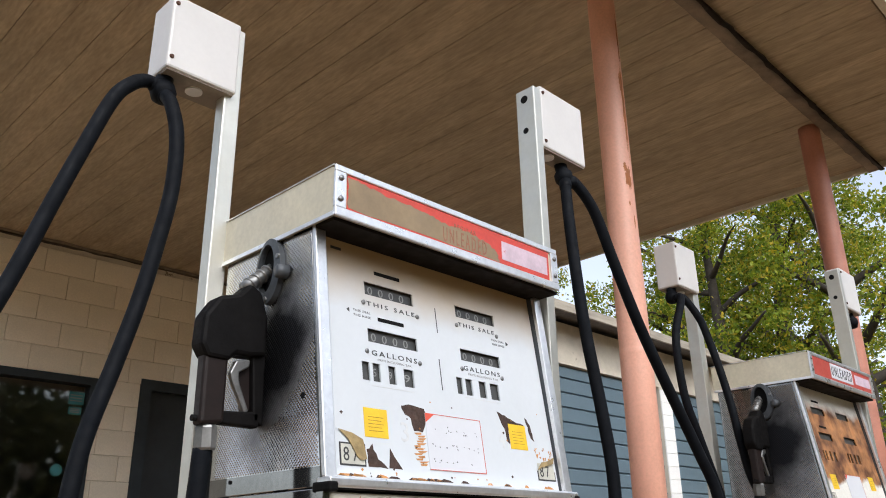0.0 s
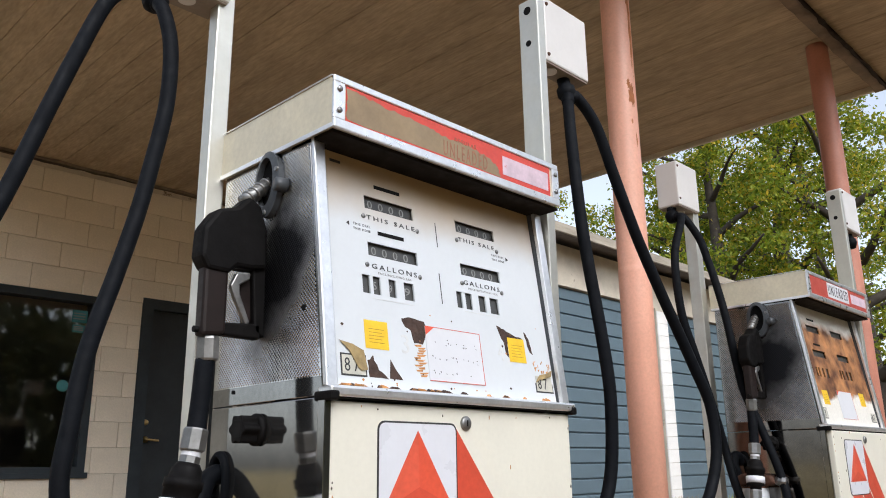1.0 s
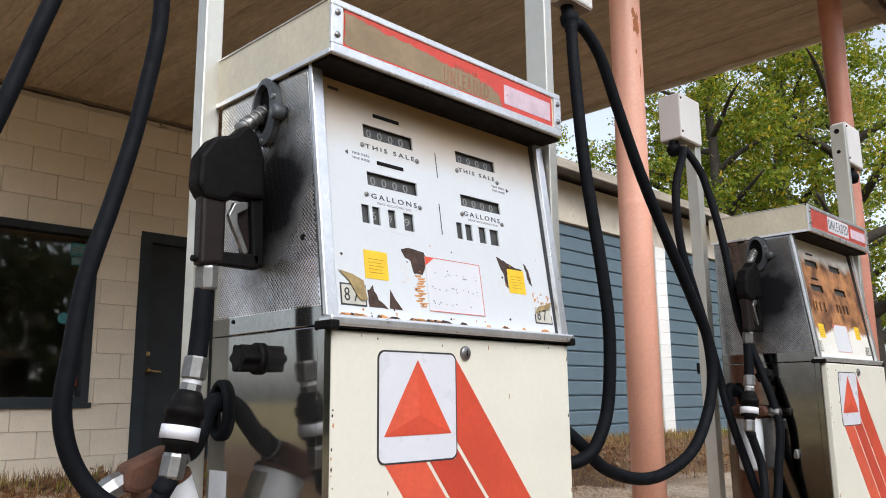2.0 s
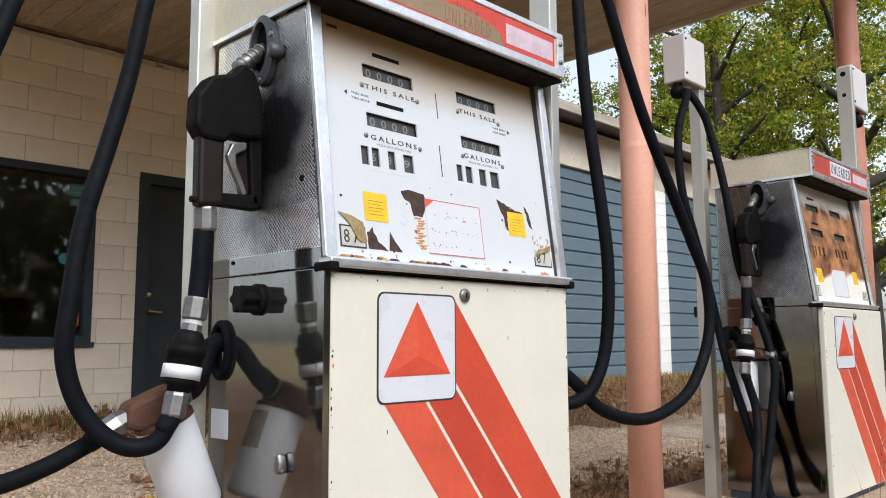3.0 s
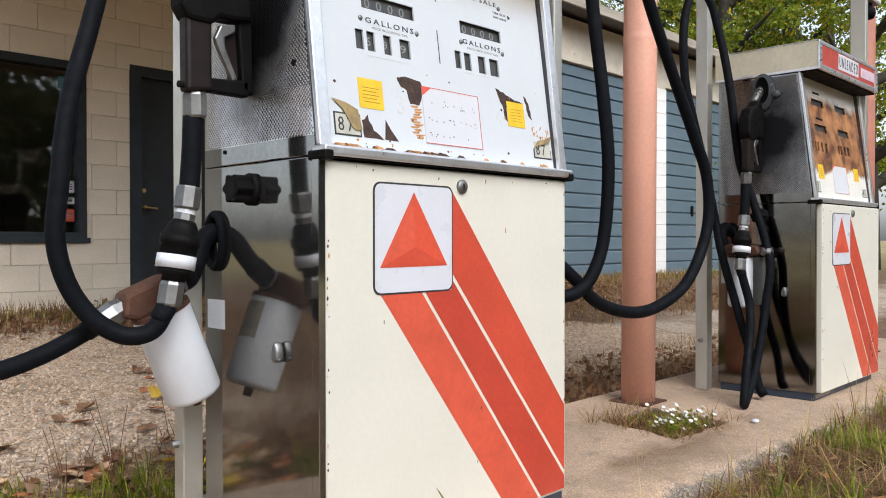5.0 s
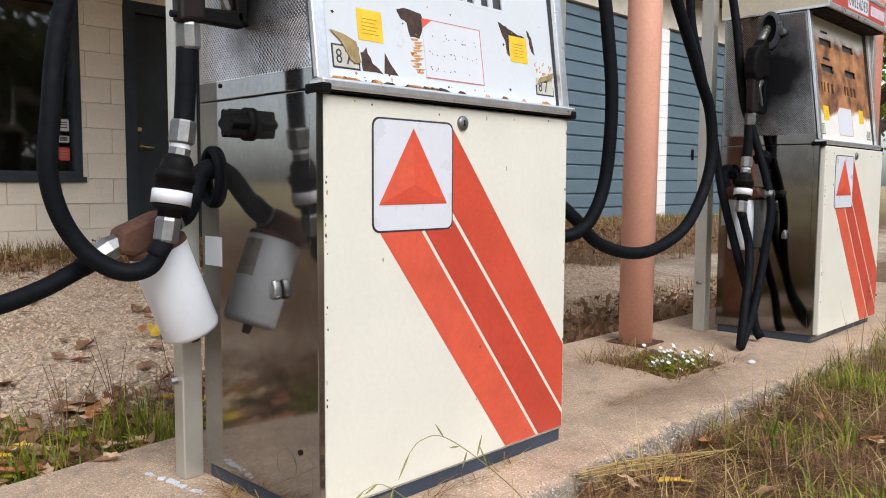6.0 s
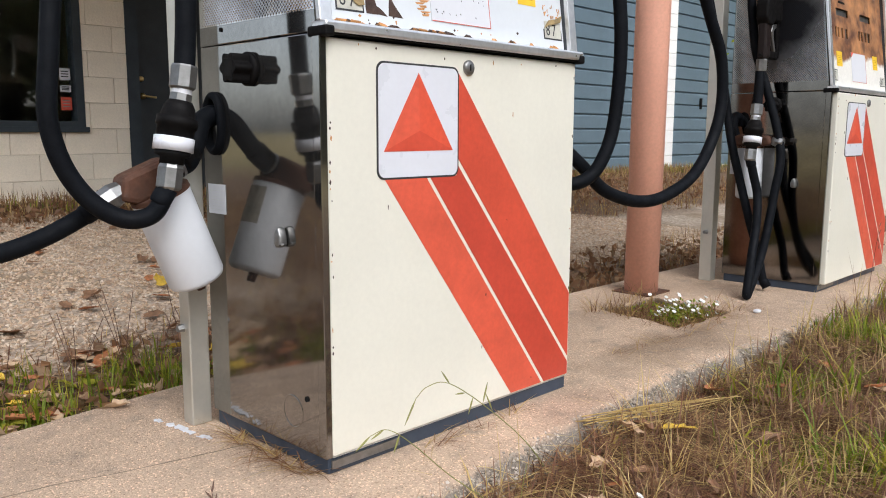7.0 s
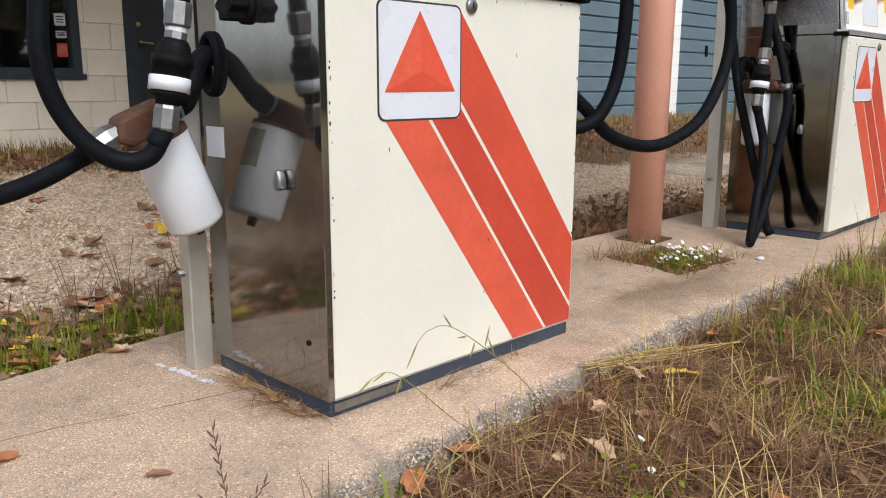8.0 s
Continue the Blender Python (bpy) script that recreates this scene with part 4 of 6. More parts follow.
    if not rusted:
        for wd, a, b, z, h in (("THIS SALE", 0.136, 0.269, 1.110, 0.0095), ("GALLONS", 0.140, 0.262, 1.006, 0.0105), ("THIS SALE", 0.404, 0.525, 1.116, 0.0095), ("GALLONS", 0.404, 0.524, 1.014, 0.0105)):
            part("lettering", lettering(wd, a, b, z, z + h, dial, 0, 0.0008), M["ink"], dp)
        for x, z in ((0.10, 1.09), (0.512, 1.099)):
            part("lettering", lettering("THIS DIAL", x, x + 0.044, z + 0.001, z + 0.006, dial, 0, 0.0006), M["ink"], dp)
            part("lettering", lettering("THIS HOSE", x, x + 0.044, z - 0.009, z - 0.004, dial, 0, 0.0006), M["ink"], dp)
        part("arrow", prism([(0.083, 1.0915), (0.090, 1.0965), (0.090, 1.0865)], dial, 0, 0.0006), M["ink"], dp)
        part("arrow", prism([(0.572, 1.1005), (0.563, 1.1055), (0.563, 1.0955)], dial, 0, 0.0006), M["ink"], dp)
        for a, b, z in ((0.155, 0.245, 0.998), (0.417, 0.515, 1.006)):
            part("lettering", lettering("PRICE INCLUDING TAX", a, b, z - 0.002, z + 0.0025, dial, 0, 0.0005), M["digit"], dp)
            part("small_print", prism(rect(a - 0.02, b + 0.0, z - 0.0545, z - 0.0533), dial, 0, 0.0005), M["digit_pale"], dp)
        for z0, z1, x in ((1.087, 1.144, 0.334), (0.959, 1.027, 0.329)):
            part("divider_line", prism(rect(x - 0.001, x + 0.001, z0, z1), dial, 0, 0.0006), M["ink"], dp)
        for x, z in ((0.128, 1.115), (0.276, 1.112), (0.128, 1.012), (0.270, 1.008), (0.398, 1.117), (0.533, 1.114), (0.398, 1.016), (0.530, 1.012)):
            part("screw", lathe([(0, 0.005), (0.6, 0.005), (1, 0.003)], dial(x, z, 0), dial(x, z, 0.003), 12), M["zinc"], dp, "", True)
    for x0, z0 in ((0.108, 0.844), (0.526, 0.853)):
        y = part("sticker", prism(rect(x0, x0 + 0.058, z0, z0 + 0.055), dial, 0, 0.0008), M["yellow"], dp, "yellow warning sticker")
        for k in range(5):
            part("small_print", prism(rect(x0 + 0.01, x0 + 0.048 - 0.006 * (k % 2), z0 + 0.012 + 0.0065 * k, z0 + 0.0128 + 0.0065 * k), dial, 0.0008, 0.0012), M["sticker_print"], y)
    card = part("price_card", prism(rect(0.268, 0.432, 0.793, 0.905), dial, 0, 0.0012), M["card"], dp, "white card with a worn-off print and red edge")
    part("red_corner", prism([(0.268, 0.905), (0.268, 0.886), (0.295, 0.905)], dial, 0.0012, 0.0017), M["red_d"], card)
    for q in (rect(0.268, 0.432, 0.9036, 0.905), rect(0.268, 0.432, 0.793, 0.7944), rect(0.4306, 0.432, 0.793, 0.905)):
        part("card_edge", prism(q, dial, 0.0012, 0.0016), M["red_c"], card)
    for (x0, x1, z0, z1), wd in (((0.046, 0.106, 0.789, 0.850), "87"), ((0.605, 0.668, 0.789, 0.830), "87")):
        st = part("octane_sticker", prism(rect(x0, x1, z0, z1 - 0.02), dial, 0, 0.0009), M["ink"], dp, "peeling tan octane sticker")
        part("sticker_field", prism(rect(x0 + 0.003, x1 - 0.003, z0 + 0.003, z0 + 0.038), dial, 0.0009, 0.0014), M["sticker_field"], st)
        part("lettering", lettering(wd, x0 + 0.008, x0 + 0.008 + 0.017 * len(wd), z0 + 0.008, z0 + 0.033, dial, 0.0014, 0.0019), M["ink"], st)
    if not rusted:
        chips = [([(0.205, 0.912), (0.225, 0.918), (0.268, 0.912), (0.275, 0.895), (0.258, 0.866), (0.235, 0.864), (0.228, 0.89), (0.212, 0.898)], "chip"),
                 ([(0.111, 0.820), (0.124, 0.831), (0.135, 0.806), (0.158, 0.790), (0.113, 0.790)], "chip"), ([(0.167, 0.827), (0.178, 0.81), (0.196, 0.789), (0.162, 0.790)], "chip"),
                 ([(0.495, 0.932), (0.52, 0.925), (0.545, 0.916), (0.582, 0.9085), (0.555, 0.9083), (0.527, 0.898), (0.522, 0.878), (0.505, 0.905)], "chip"),
                 ([(0.514, 0.885), (0.5245, 0.890), (0.5245, 0.862), (0.516, 0.868)], "chip"), ([(0.588, 0.926), (0.600, 0.917), (0.606, 0.90), (0.613, 0.874), (0.601, 0.882), (0.594, 0.905)], "chip")]
        rnd = random.Random(9)
        for k in range(13):
            z, x = 0.862 - 0.005 * k, 0.246 + rnd.uniform(-0.008, 0.008)
            chips.append(([(x - rnd.uniform(0.008, 0.016), z), (x + rnd.uniform(0.006, 0.02), z + 0.002), (x + 0.008, z - 0.0025), (x - 0.006, z - 0.003)], "streak"))
        for k in range(16):
            x, z = rnd.uniform(0.60, 0.665), rnd.uniform(0.838, 0.868)
            chips.append(([(x, z), (x + rnd.uniform(0.002, 0.01), z + 0.002), (x + 0.003, z - rnd.uniform(0.003, 0.009))], "streak"))
        for k in range(26):
            x = rnd.uniform(0.045, 0.30) if k < 18 else rnd.uniform(0.30, 0.66)
            w = rnd.uniform(0.006, 0.02)
            chips.append(([(x - w, 0.771), (x - w * 0.4, 0.7745 + rnd.uniform(0, 0.003)), (x + w * 0.5, 0.775), (x + w, 0.771)], "streak" if k % 3 else "chip"))
        for k in range(30):
            x, z = rnd.uniform(0.05, 0.66), rnd.choice((rnd.uniform(0.772, 0.79), rnd.uniform(0.79, 0.95)))
            w = rnd.uniform(0.001, 0.004)
            chips.append(([(x - w, z), (x, z + w * 0.7), (x + w, z), (x, z - w)], rnd.choice(("chip", "streak"))))
        for i, (o, mname) in enumerate(chips):
            o = ragged(o, 0.0018, 3, i) if len(o) > 4 else o
            part("paint_chip", prism(o, dial, 0, 0.0005), M[mname], dp, "dark rust where enamel has flaked" if i < 6 else "")
        part("ghost_numeral", lettering("3", 0.200, 0.220, 0.842, 0.880, dial, 0, 0.0004), M["digit_pale"], dp)
        part("ghost_numeral", lettering("4", 0.488, 0.508, 0.852, 0.890, dial, 0, 0.0004), M["digit_pale"], dp)
        part("maker_mark", prism(rect(0.052, 0.078, 1.216, 1.222), dial, 0, 0.0006), M["ink"], dp)
        flap = prism([(0.044, 0.853), (0.075, 0.848), (0.100, 0.838), (0.106, 0.802), (0.092, 0.800), (0.084, 0.806), (0.066, 0.836)], lambda u, v, d: dial(u, v, d + 0.10 * max(0, u - 0.06) * max(0, 0.86 - v) * 6), 0.002, 0.003)
        part("peeled_flap", flap, M["tan"], dp, "curled peeling sticker flap")
        flap = prism([(0.606, 0.812), (0.622, 0.829), (0.648, 0.834), (0.668, 0.842), (0.662, 0.828), (0.64, 0.822), (0.618, 0.818)], dial, 0.002, 0.005)
        part("peeled_flap", flap, M["tan"], dp, "curled peeling sticker flap")
        for k in range(34):
            x, z = rnd.uniform(0.278, 0.42), rnd.choice((0.878, 0.872, 0.845, 0.838, 0.812)) + rnd.uniform(-0.003, 0.003)
            part("print_remnant", prism([(x, z), (x + rnd.uniform(0.001, 0.005), z + 0.001), (x + rnd.uniform(0.001, 0.004), z - rnd.uniform(0.001, 0.003))], dial, 0.0012, 0.0016), M["ink"], card)
    # hood
    hood = part("hood", prism([(-0.010, 1.246), (-0.010, 1.343), (0.0, 1.349), (PD + 0.012, 1.349), (PD + 0.012, 1.246)], along_x, -0.008, HX - 0.002, 0.002), M["hood_cream"], p, "cream sheet-metal hood with rust specks")
    # grimy underside with the hood's shade painted into it
    part("hood_soffit", box(0.0, PW, 0.0, 0.13, 1.2385, 1.2455), M["soffit"], hood, "grimy brown underside, painted darker for the hood's shade")
    part("fascia", prism(rect(0.022, HX - 0.032, 1.262, 1.335), flat, 0.010, 0.0125), M["fascia_b"] if rusted else M["fascia"], hood, "faded red illuminated-sign strip")
    part("fascia_rail", box(-0.010, HX, -0.017, -0.009, 1.242, 1.261, 0.002), M["trim"], hood)
    part("fascia_rail", box(-0.010, HX, -0.015, -0.009, 1.336, 1.350, 0.002), M["trim"], hood)
    for x0 in (-0.010, HX - 0.026):
        cap = part("fascia_end", box(x0, x0 + 0.026, -0.016, -0.009, 1.2612, 1.3358, 0.001), M["trim"], hood)
        for z in (1.278, 1.322):
            part("bolt", lathe([(0, 0.006), (0.6, 0.006), (1, 0.003)], (x0 + 0.013, -0.016, z), (x0 + 0.013, -0.020, z), 12), M["zinc"], cap, "", True)
    part("hood_edge", box(-0.0105, -0.0075, -0.012, PD + 0.010, 1.242, 1.252, 0.001), M["trim"], hood)
    part("hood_edge", box(-0.0105, -0.0075, -0.008, PD + 0.010, 1.351, 1.3505, 0.001), M["trim"], hood)
    return p, up, s


pump_a, upper_a, side_a = pump((0, 0, 0), False)
pump_b, upper_b, side_b = pump((2.29, 0, 0), True)


def fascia_words():
    worn = ragged([(0.024, 1.265), (0.468, 1.265), (0.462, 1.284), (0.43, 1.302), (0.36, 1.310), (0.30, 1.309), (0.22, 1.319), (0.12, 1.322), (0.024, 1.331)], 0.0026, 9, 6)
    part("worn_patch", prism(worn, flat, 0.0125, 0.0129), M["olive"], pump_a, "red enamel faded to olive brown")
    part("lettering", lettering("UNLEADED", 0.285, 0.425, 1.268, 1.302, flat, 0.0125, 0.0134), M["letter_faded"], pump_a)
    part("lettering", lettering("REGULAR", 0.32, 0.39, 1.308, 1.318, flat, 0.0125, 0.0132), M["letter_faded"], pump_a)
    part("sticker", prism(rect(0.478, 0.648, 1.274, 1.319), flat, 0.0125, 0.0132), M["pink"], pump_a, "faded pink sticker")
    f = part("sign_field", prism(rect(0.20, 0.44, 1.272, 1.332), flat, 0.0125, 0.0134), M["card"], pump_b, "white panel")
    part("lettering", lettering("UNLEADED", 0.21, 0.43, 1.282, 1.322, flat, 0.0134, 0.0142), M["ink"], f)
    part("sticker", prism(rect(0.47, 0.65, 1.280, 1.320), flat, 0.0125, 0.0132), M["pink"], pump_b, "faded pink sticker")


fascia_words()


def mast(at, flip):
    """Hose mast with its swivel box, beside a pump."""
    m = thing("hose_mast", "white aluminium hose mast with a boxy swivel head", "hose mast", at, "hose masts")
    if not flip:
        part("post", box(-0.055 if at[0] > 1 else -0.044, -0.008 if at[0] > 1 else -0.001, 0.386, 0.436 if at[0] > 1 else 0.424, 0.0, 1.866, 0.003), M["mast"], m)
        b = part("swivel_box", box(-0.20, -0.022, 0.370, 0.470, 1.672, 1.868, 0.006), M["box_white"], m, "white enamelled swivel box with rusty screws")
        xs, yf, zs = -0.19, 0.370, (1.70, 1.845)
        part("box_underside", box(-0.195, -0.027, 0.376, 0.464, 1.668, 1.672), M["box_shade"], m, "box underside painted dark for its shade")
        part("swivel", join(lathe([(0, 0.02), (1, 0.02)], (-0.178, 0.42, 1.67), (-0.178, 0.42, 1.645)), lathe([(0, 0.012), (0.15, 0.024), (0.5, 0.03), (0.85, 0.024), (1, 0.012)], (-0.178, 0.42, 1.66), (-0.178, 0.42, 1.605))), M["rubber"], m, "black swivel joint", True)
        part("plug", lathe([(0, 0.02), (1, 0.02)], (-0.105, 0.42, 1.668), (-0.105, 0.42, 1.664)), M["box_white"], m)
        part("bolt", lathe([(0, 0.009), (1, 0.007)], (-0.055 if at[0] > 1 else -0.044, 0.41, 0.20), (-0.075 if at[0] > 1 else -0.057, 0.41, 0.20), 6), M["zinc"], m)
    else:
        part("post", box(0.708, 0.740, 0.038, 0.102, 0.0, 1.868, 0.003), M["mast"], m)
        for z, r in ((1.835, 0.012), (1.735, 0.009)):
            part("hole", lathe([(0, r), (1, r)], (0.7085, 0.072, z), (0.707, 0.072, z)), M["dark"], m)
        part("swivel_box", box(0.744, 0.945, 0.042, 0.106, 1.690, 1.886, 0.006), M["box_white"], m, "white enamelled swivel box with rusty screws")
        part("box_underside", box(0.749, 0.94, 0.046, 0.102, 1.686, 1.690), M["box_shade"], m, "box underside painted dark for its shade")
        part("swivel", lathe([(0, 0.018), (0.3, 0.018), (0.45, 0.026), (0.7, 0.026), (1, 0.014)], (0.87, 0.08, 1.688), (0.87, 0.065, 1.615)), M["rubber"], m, "black swivel joint", True)
        part("plug", lathe([(0, 0.02), (1, 0.02)], (0.80, 0.074, 1.686), (0.80, 0.074, 1.682)), M["box_white"], m)
        xs, yf, zs = 0.756, 0.042, (1.71, 1.865)
    for z in zs:
        part("screw", lathe([(0, 0.006), (1, 0.004)], (xs, yf, z), (xs, yf - 0.004, z), 10), M["rusty"], m, "rusty screw")
    return m


for px in (0.0, 2.29):
    mast((px, 0.015 if px else 0, 0), False)
    mast((px, 0, 0), True)

HR = 0.0158


def hose(name, pts, label, r=HR):
    h = thing(name, label, "hose", group="pump hoses")
    part("tube", tube(pts, r, 16, 8), M["rubber"], h, smooth=True)
    for a, b in ((pts[0], pts[1]), (pts[-1], pts[-2])):
        d = (Vector(b) - Vector(a)).normalized()
        part("ferrule", lathe([(0, r * 1.12), (0.85, r * 1.12), (1, r)], a, Vector(a) + d * 0.03, 16), M["rubber"], h, smooth=True)
    return h


hose("fuel_hose", [(-0.178, 0.42, 1.63), (-0.178, 0.37, 1.58), (-0.170, 0.34, 1.485), (-0.173, 0.33, 1.354), (-0.197, 0.32, 1.215), (-0.221, 0.315, 1.095), (-0.255, 0.305, 0.969), (-0.296, 0.29, 0.83), (-0.315, 0.28, 0.70), (-0.322, 0.28, 0.611), (-0.304, 0.28, 0.536), (-0.268, 0.27, 0.477), (-0.222, 0.25, 0.445), (-0.181, 0.23, 0.452), (-0.158, 0.22, 0.495)], "black rubber fuel hose looping down to the breakaway")
hose("fuel_hose", [(-0.178, 0.42, 1.64), (-0.218, 0.42, 1.645), (-0.259, 0.40, 1.61), (-0.293, 0.40, 1.558), (-0.335, 0.40, 1.43), (-0.372, 0.40, 1.308), (-0.434, 0.40, 1.097), (-0.52, 0.40, 0.85), (-0.58, 0.39, 0.6), (-0.55, 0.37, 0.44), (-0.47, 0.35, 0.385), (-0.389, 0.34, 0.394), (-0.32, 0.34, 0.414), (-0.265, 0.33, 0.442), (-0.235, 0.32, 0.462)], "black rubber supply hose from filter to swivel box")
hose("fuel_hose", [(0.866, 0.065, 1.63), (0.822, 0.03, 1.46), (0.812, 0.005, 1.2), (0.833, -0.015, 0.95), (0.848, -0.02, 0.79), (0.846, -0.01, 0.62), (0.812, 0.0, 0.525), (0.766, 0.02, 0.479), (0.705, 0.06, 0.47)], "black rubber supply hose beside the pump")
hose("fuel_hose", [(0.87, 0.065, 1.625), (0.895, 0.055, 1.632), (0.96, 0.04, 1.561), (1.023, 0.03, 1.418), (1.107, 0.02, 1.246), (1.209, 0.01, 1.08), (1.325, 0.0, 0.904), (1.386, -0.01, 0.785), (1.386, -0.01, 0.636), (1.272, -0.01, 0.493), (1.13, 0.0, 0.43), (1.0, 0.01, 0.419), (0.878, 0.03, 0.451), (0.81, 0.05, 0.51), (0.74, 0.09, 0.58)], "black rubber fuel hose hanging in a wide loop")


def nozzle(at):
    n = thing("fuel_nozzle", "black fuel nozzle hung in its holster on the pump", "nozzle", at, "fuel nozzles")
    y = 0.21
    part("valve_body", prism([(-0.122, 1.106), (-0.081, 1.119), (-0.056, 1.146), (-0.030, 1.132), (-0.012, 1.083), (-0.010, 1.005), (-0.045, 1.0), (-0.075, 1.0), (-0.09, 0.985), (-0.136, 0.986), (-0.151, 1.01), (-0.149, 1.065)], along_y, y - 0.023, y + 0.023, 0.008), M["nozzle"], n)
    part("grip", prism([(-0.138, 1.0), (-0.088, 1.0), (-0.088, 0.87), (-0.137, 0.863)], along_y, y - 0.016, y + 0.016, 0.007), M["brown_plastic"], n, "dark brown plastic grip")
    part("guard", join(prism([(-0.036, 1.012), (-0.006, 1.012), (-0.003, 0.872), (-0.026, 0.880)], along_y, y - 0.012, y + 0.012, 0.004), prism([(-0.095, 0.893), (-0.012, 0.898), (-0.012, 0.868), (-0.095, 0.869)], along_y, y - 0.012, y + 0.012, 0.004)), M["nozzle"], n, "black hand guard")
    part("lever", prism([(-0.040, 0.996), (-0.070, 0.990), (-0.082, 0.965), (-0.074, 0.945), (-0.046, 0.893), (-0.036, 0.897), (-0.060, 0.95), (-0.062, 0.968), (-0.040, 0.982)], along_y, y - 0.012, y + 0.0, 0.003), M["zinc"], n, "worn metal trigger lever")
    part("trigger_web", prism([(-0.066, 0.992), (-0.030, 0.992), (-0.022, 0.905), (-0.044, 0.896), (-0.052, 0.93)], along_y, y + 0.001, y + 0.011, 0.002), M["brown_plastic"], n)
    a, b = (-0.058, y, 1.138), (0.022, y, 1.213)
    sp = part("spout", lathe([(0, 0.0145), (0.25, 0.0135), (1, 0.0125)], a, b), M["zinc"], n, "dull metal spout", True)
    for f in (0.12, 0.28, 0.44, 0.60):
        c = Vector(a).lerp(Vector(b), f)
        d = (Vector(b) - Vector(a)).normalized()
        part("collar", lathe([(0, 0.0135), (0.2, 0.0165), (0.8, 0.0165), (1, 0.0135)], c, c + d * 0.006), M["zinc"], sp, "", True)
    part("swivel_nut", lathe([(0, 0.019), (0.1, 0.021), (0.9, 0.021), (1, 0.019)], (-0.112, y + 0.006, 0.866), (-0.110, y + 0.008, 0.822), 8), M["zinc"], n, "zinc swivel nut")
    part("grip_screw", lathe([(0, 0.006), (1, 0.006)], (-0.146, y, 0.876), (-0.084, y, 0.876), 10), M["dark"], n)
    return n


nozzle((0.003, 0, 0))
nozzle((2.29, 0, 0))


def holster(at):
    h = thing("nozzle_holster", "grey cast nozzle boot on the stainless side panel", "nozzle holder", at, "nozzle holders")
    out = [(0.196 + 0.044 * math.cos(a), 1.182 + 0.070 * math.sin(a)) for a in np.linspace(0, 2 * math.pi, 32, endpoint=False)]
    inn = [(0.199 + 0.029 * math.cos(a), 1.187 + 0.052 * math.sin(a)) for a in np.linspace(0, 2 * math.pi, 32, endpoint=False)]
    bm = bmesh.new()
    r = [[bm.verts.new((x, u, v)) for u, v in ring] for x, ring in ((-0.0015, out), (-0.014, out), (-0.017, inn), (-0.002, inn))]
    for r0, r1 in zip(r, r[1:]):
        for k in range(32):
            bm.faces.new((r0[k], r0[(k + 1) % 32], r1[(k + 1) % 32], r1[k]))
    part("boot_ring", bm, M["grey_metal"], h)
    part("boot_cavity", prism(inn, along_x, -0.0035, -0.0016), M["dark"], h)
    part("stop_lug", lathe([(0, 0.014), (0.9, 0.014), (1, 0.011)], (-0.0015, 0.142, 1.168), (-0.026, 0.148, 1.168)), M["grey_metal"], h, "", True)
    for y, z in ((0.160, 1.205), (0.196, 1.122)):
        part("screw", lathe([(0, 0.006), (1, 0.005)], (-0.013, y, z), (-0.018, y, z), 10), M["zinc"], h)
    return h


holster((0, 0, 0))
holster((2.29, 0, 0))


def drop_line(at, banded):
    """Short hose under the nozzle with the breakaway coupling."""
    d = thing("breakaway_hose", "short black nozzle hose with a white-banded breakaway coupling", "hose", at, "breakaway hoses")
    y = 0.22
    part("whip_hose", tube([(-0.110, y, 0.824), (-0.113, y, 0.76), (-0.118, y, 0.695)], 0.0175, 16), M["rubber"], d, smooth=True)
    part("nut", lathe([(0, 0.021), (0.08, 0.023), (0.92, 0.023), (1, 0.019)], (-0.118, y, 0.700), (-0.124, y, 0.660), 8), M["zinc"], d, "zinc hose nut")
    part("white_ring", lathe([(0, 0.0165), (1, 0.0165)], (-0.124, y, 0.661), (-0.126, y, 0.651)), M["card"], d)
    part("nut", lathe([(0, 0.019), (1, 0.019)], (-0.126, y, 0.652), (-0.129, y, 0.638), 8), M["zinc"], d, "zinc hose nut")
    part("coupling", lathe([(0, 0.020), (0.15, 0.026), (0.42, 0.029), (0.44, 0.034), (0.68, 0.034), (0.70, 0.031), (1, 0.031)], (-0.128, y, 0.640), (-0.142, y, 0.577), 28), M["nozzle"], d, "black rubber breakaway sleeve", True)
    part("band", lathe([(0, 0.0335), (1, 0.0335)], (-0.1415, y, 0.580), (-0.1455, y, 0.557), 28), M["white_decal"], d, "scuffed white band", True)
    part("collar", lathe([(0, 0.030), (0.3, 0.030), (0.5, 0.020), (1, 0.020)], (-0.1455, y, 0.557), (-0.149, y, 0.535), 24), M["dark"], d, "", True)
    part("nut", lathe([(0, 0.018), (0.2, 0.022), (0.9, 0.022), (1, 0.018)], (-0.149, y, 0.538), (-0.157, y, 0.492), 8), M["zinc"], d, "zinc hose nut")
    return d


drop_line((0, 0, 0), True)


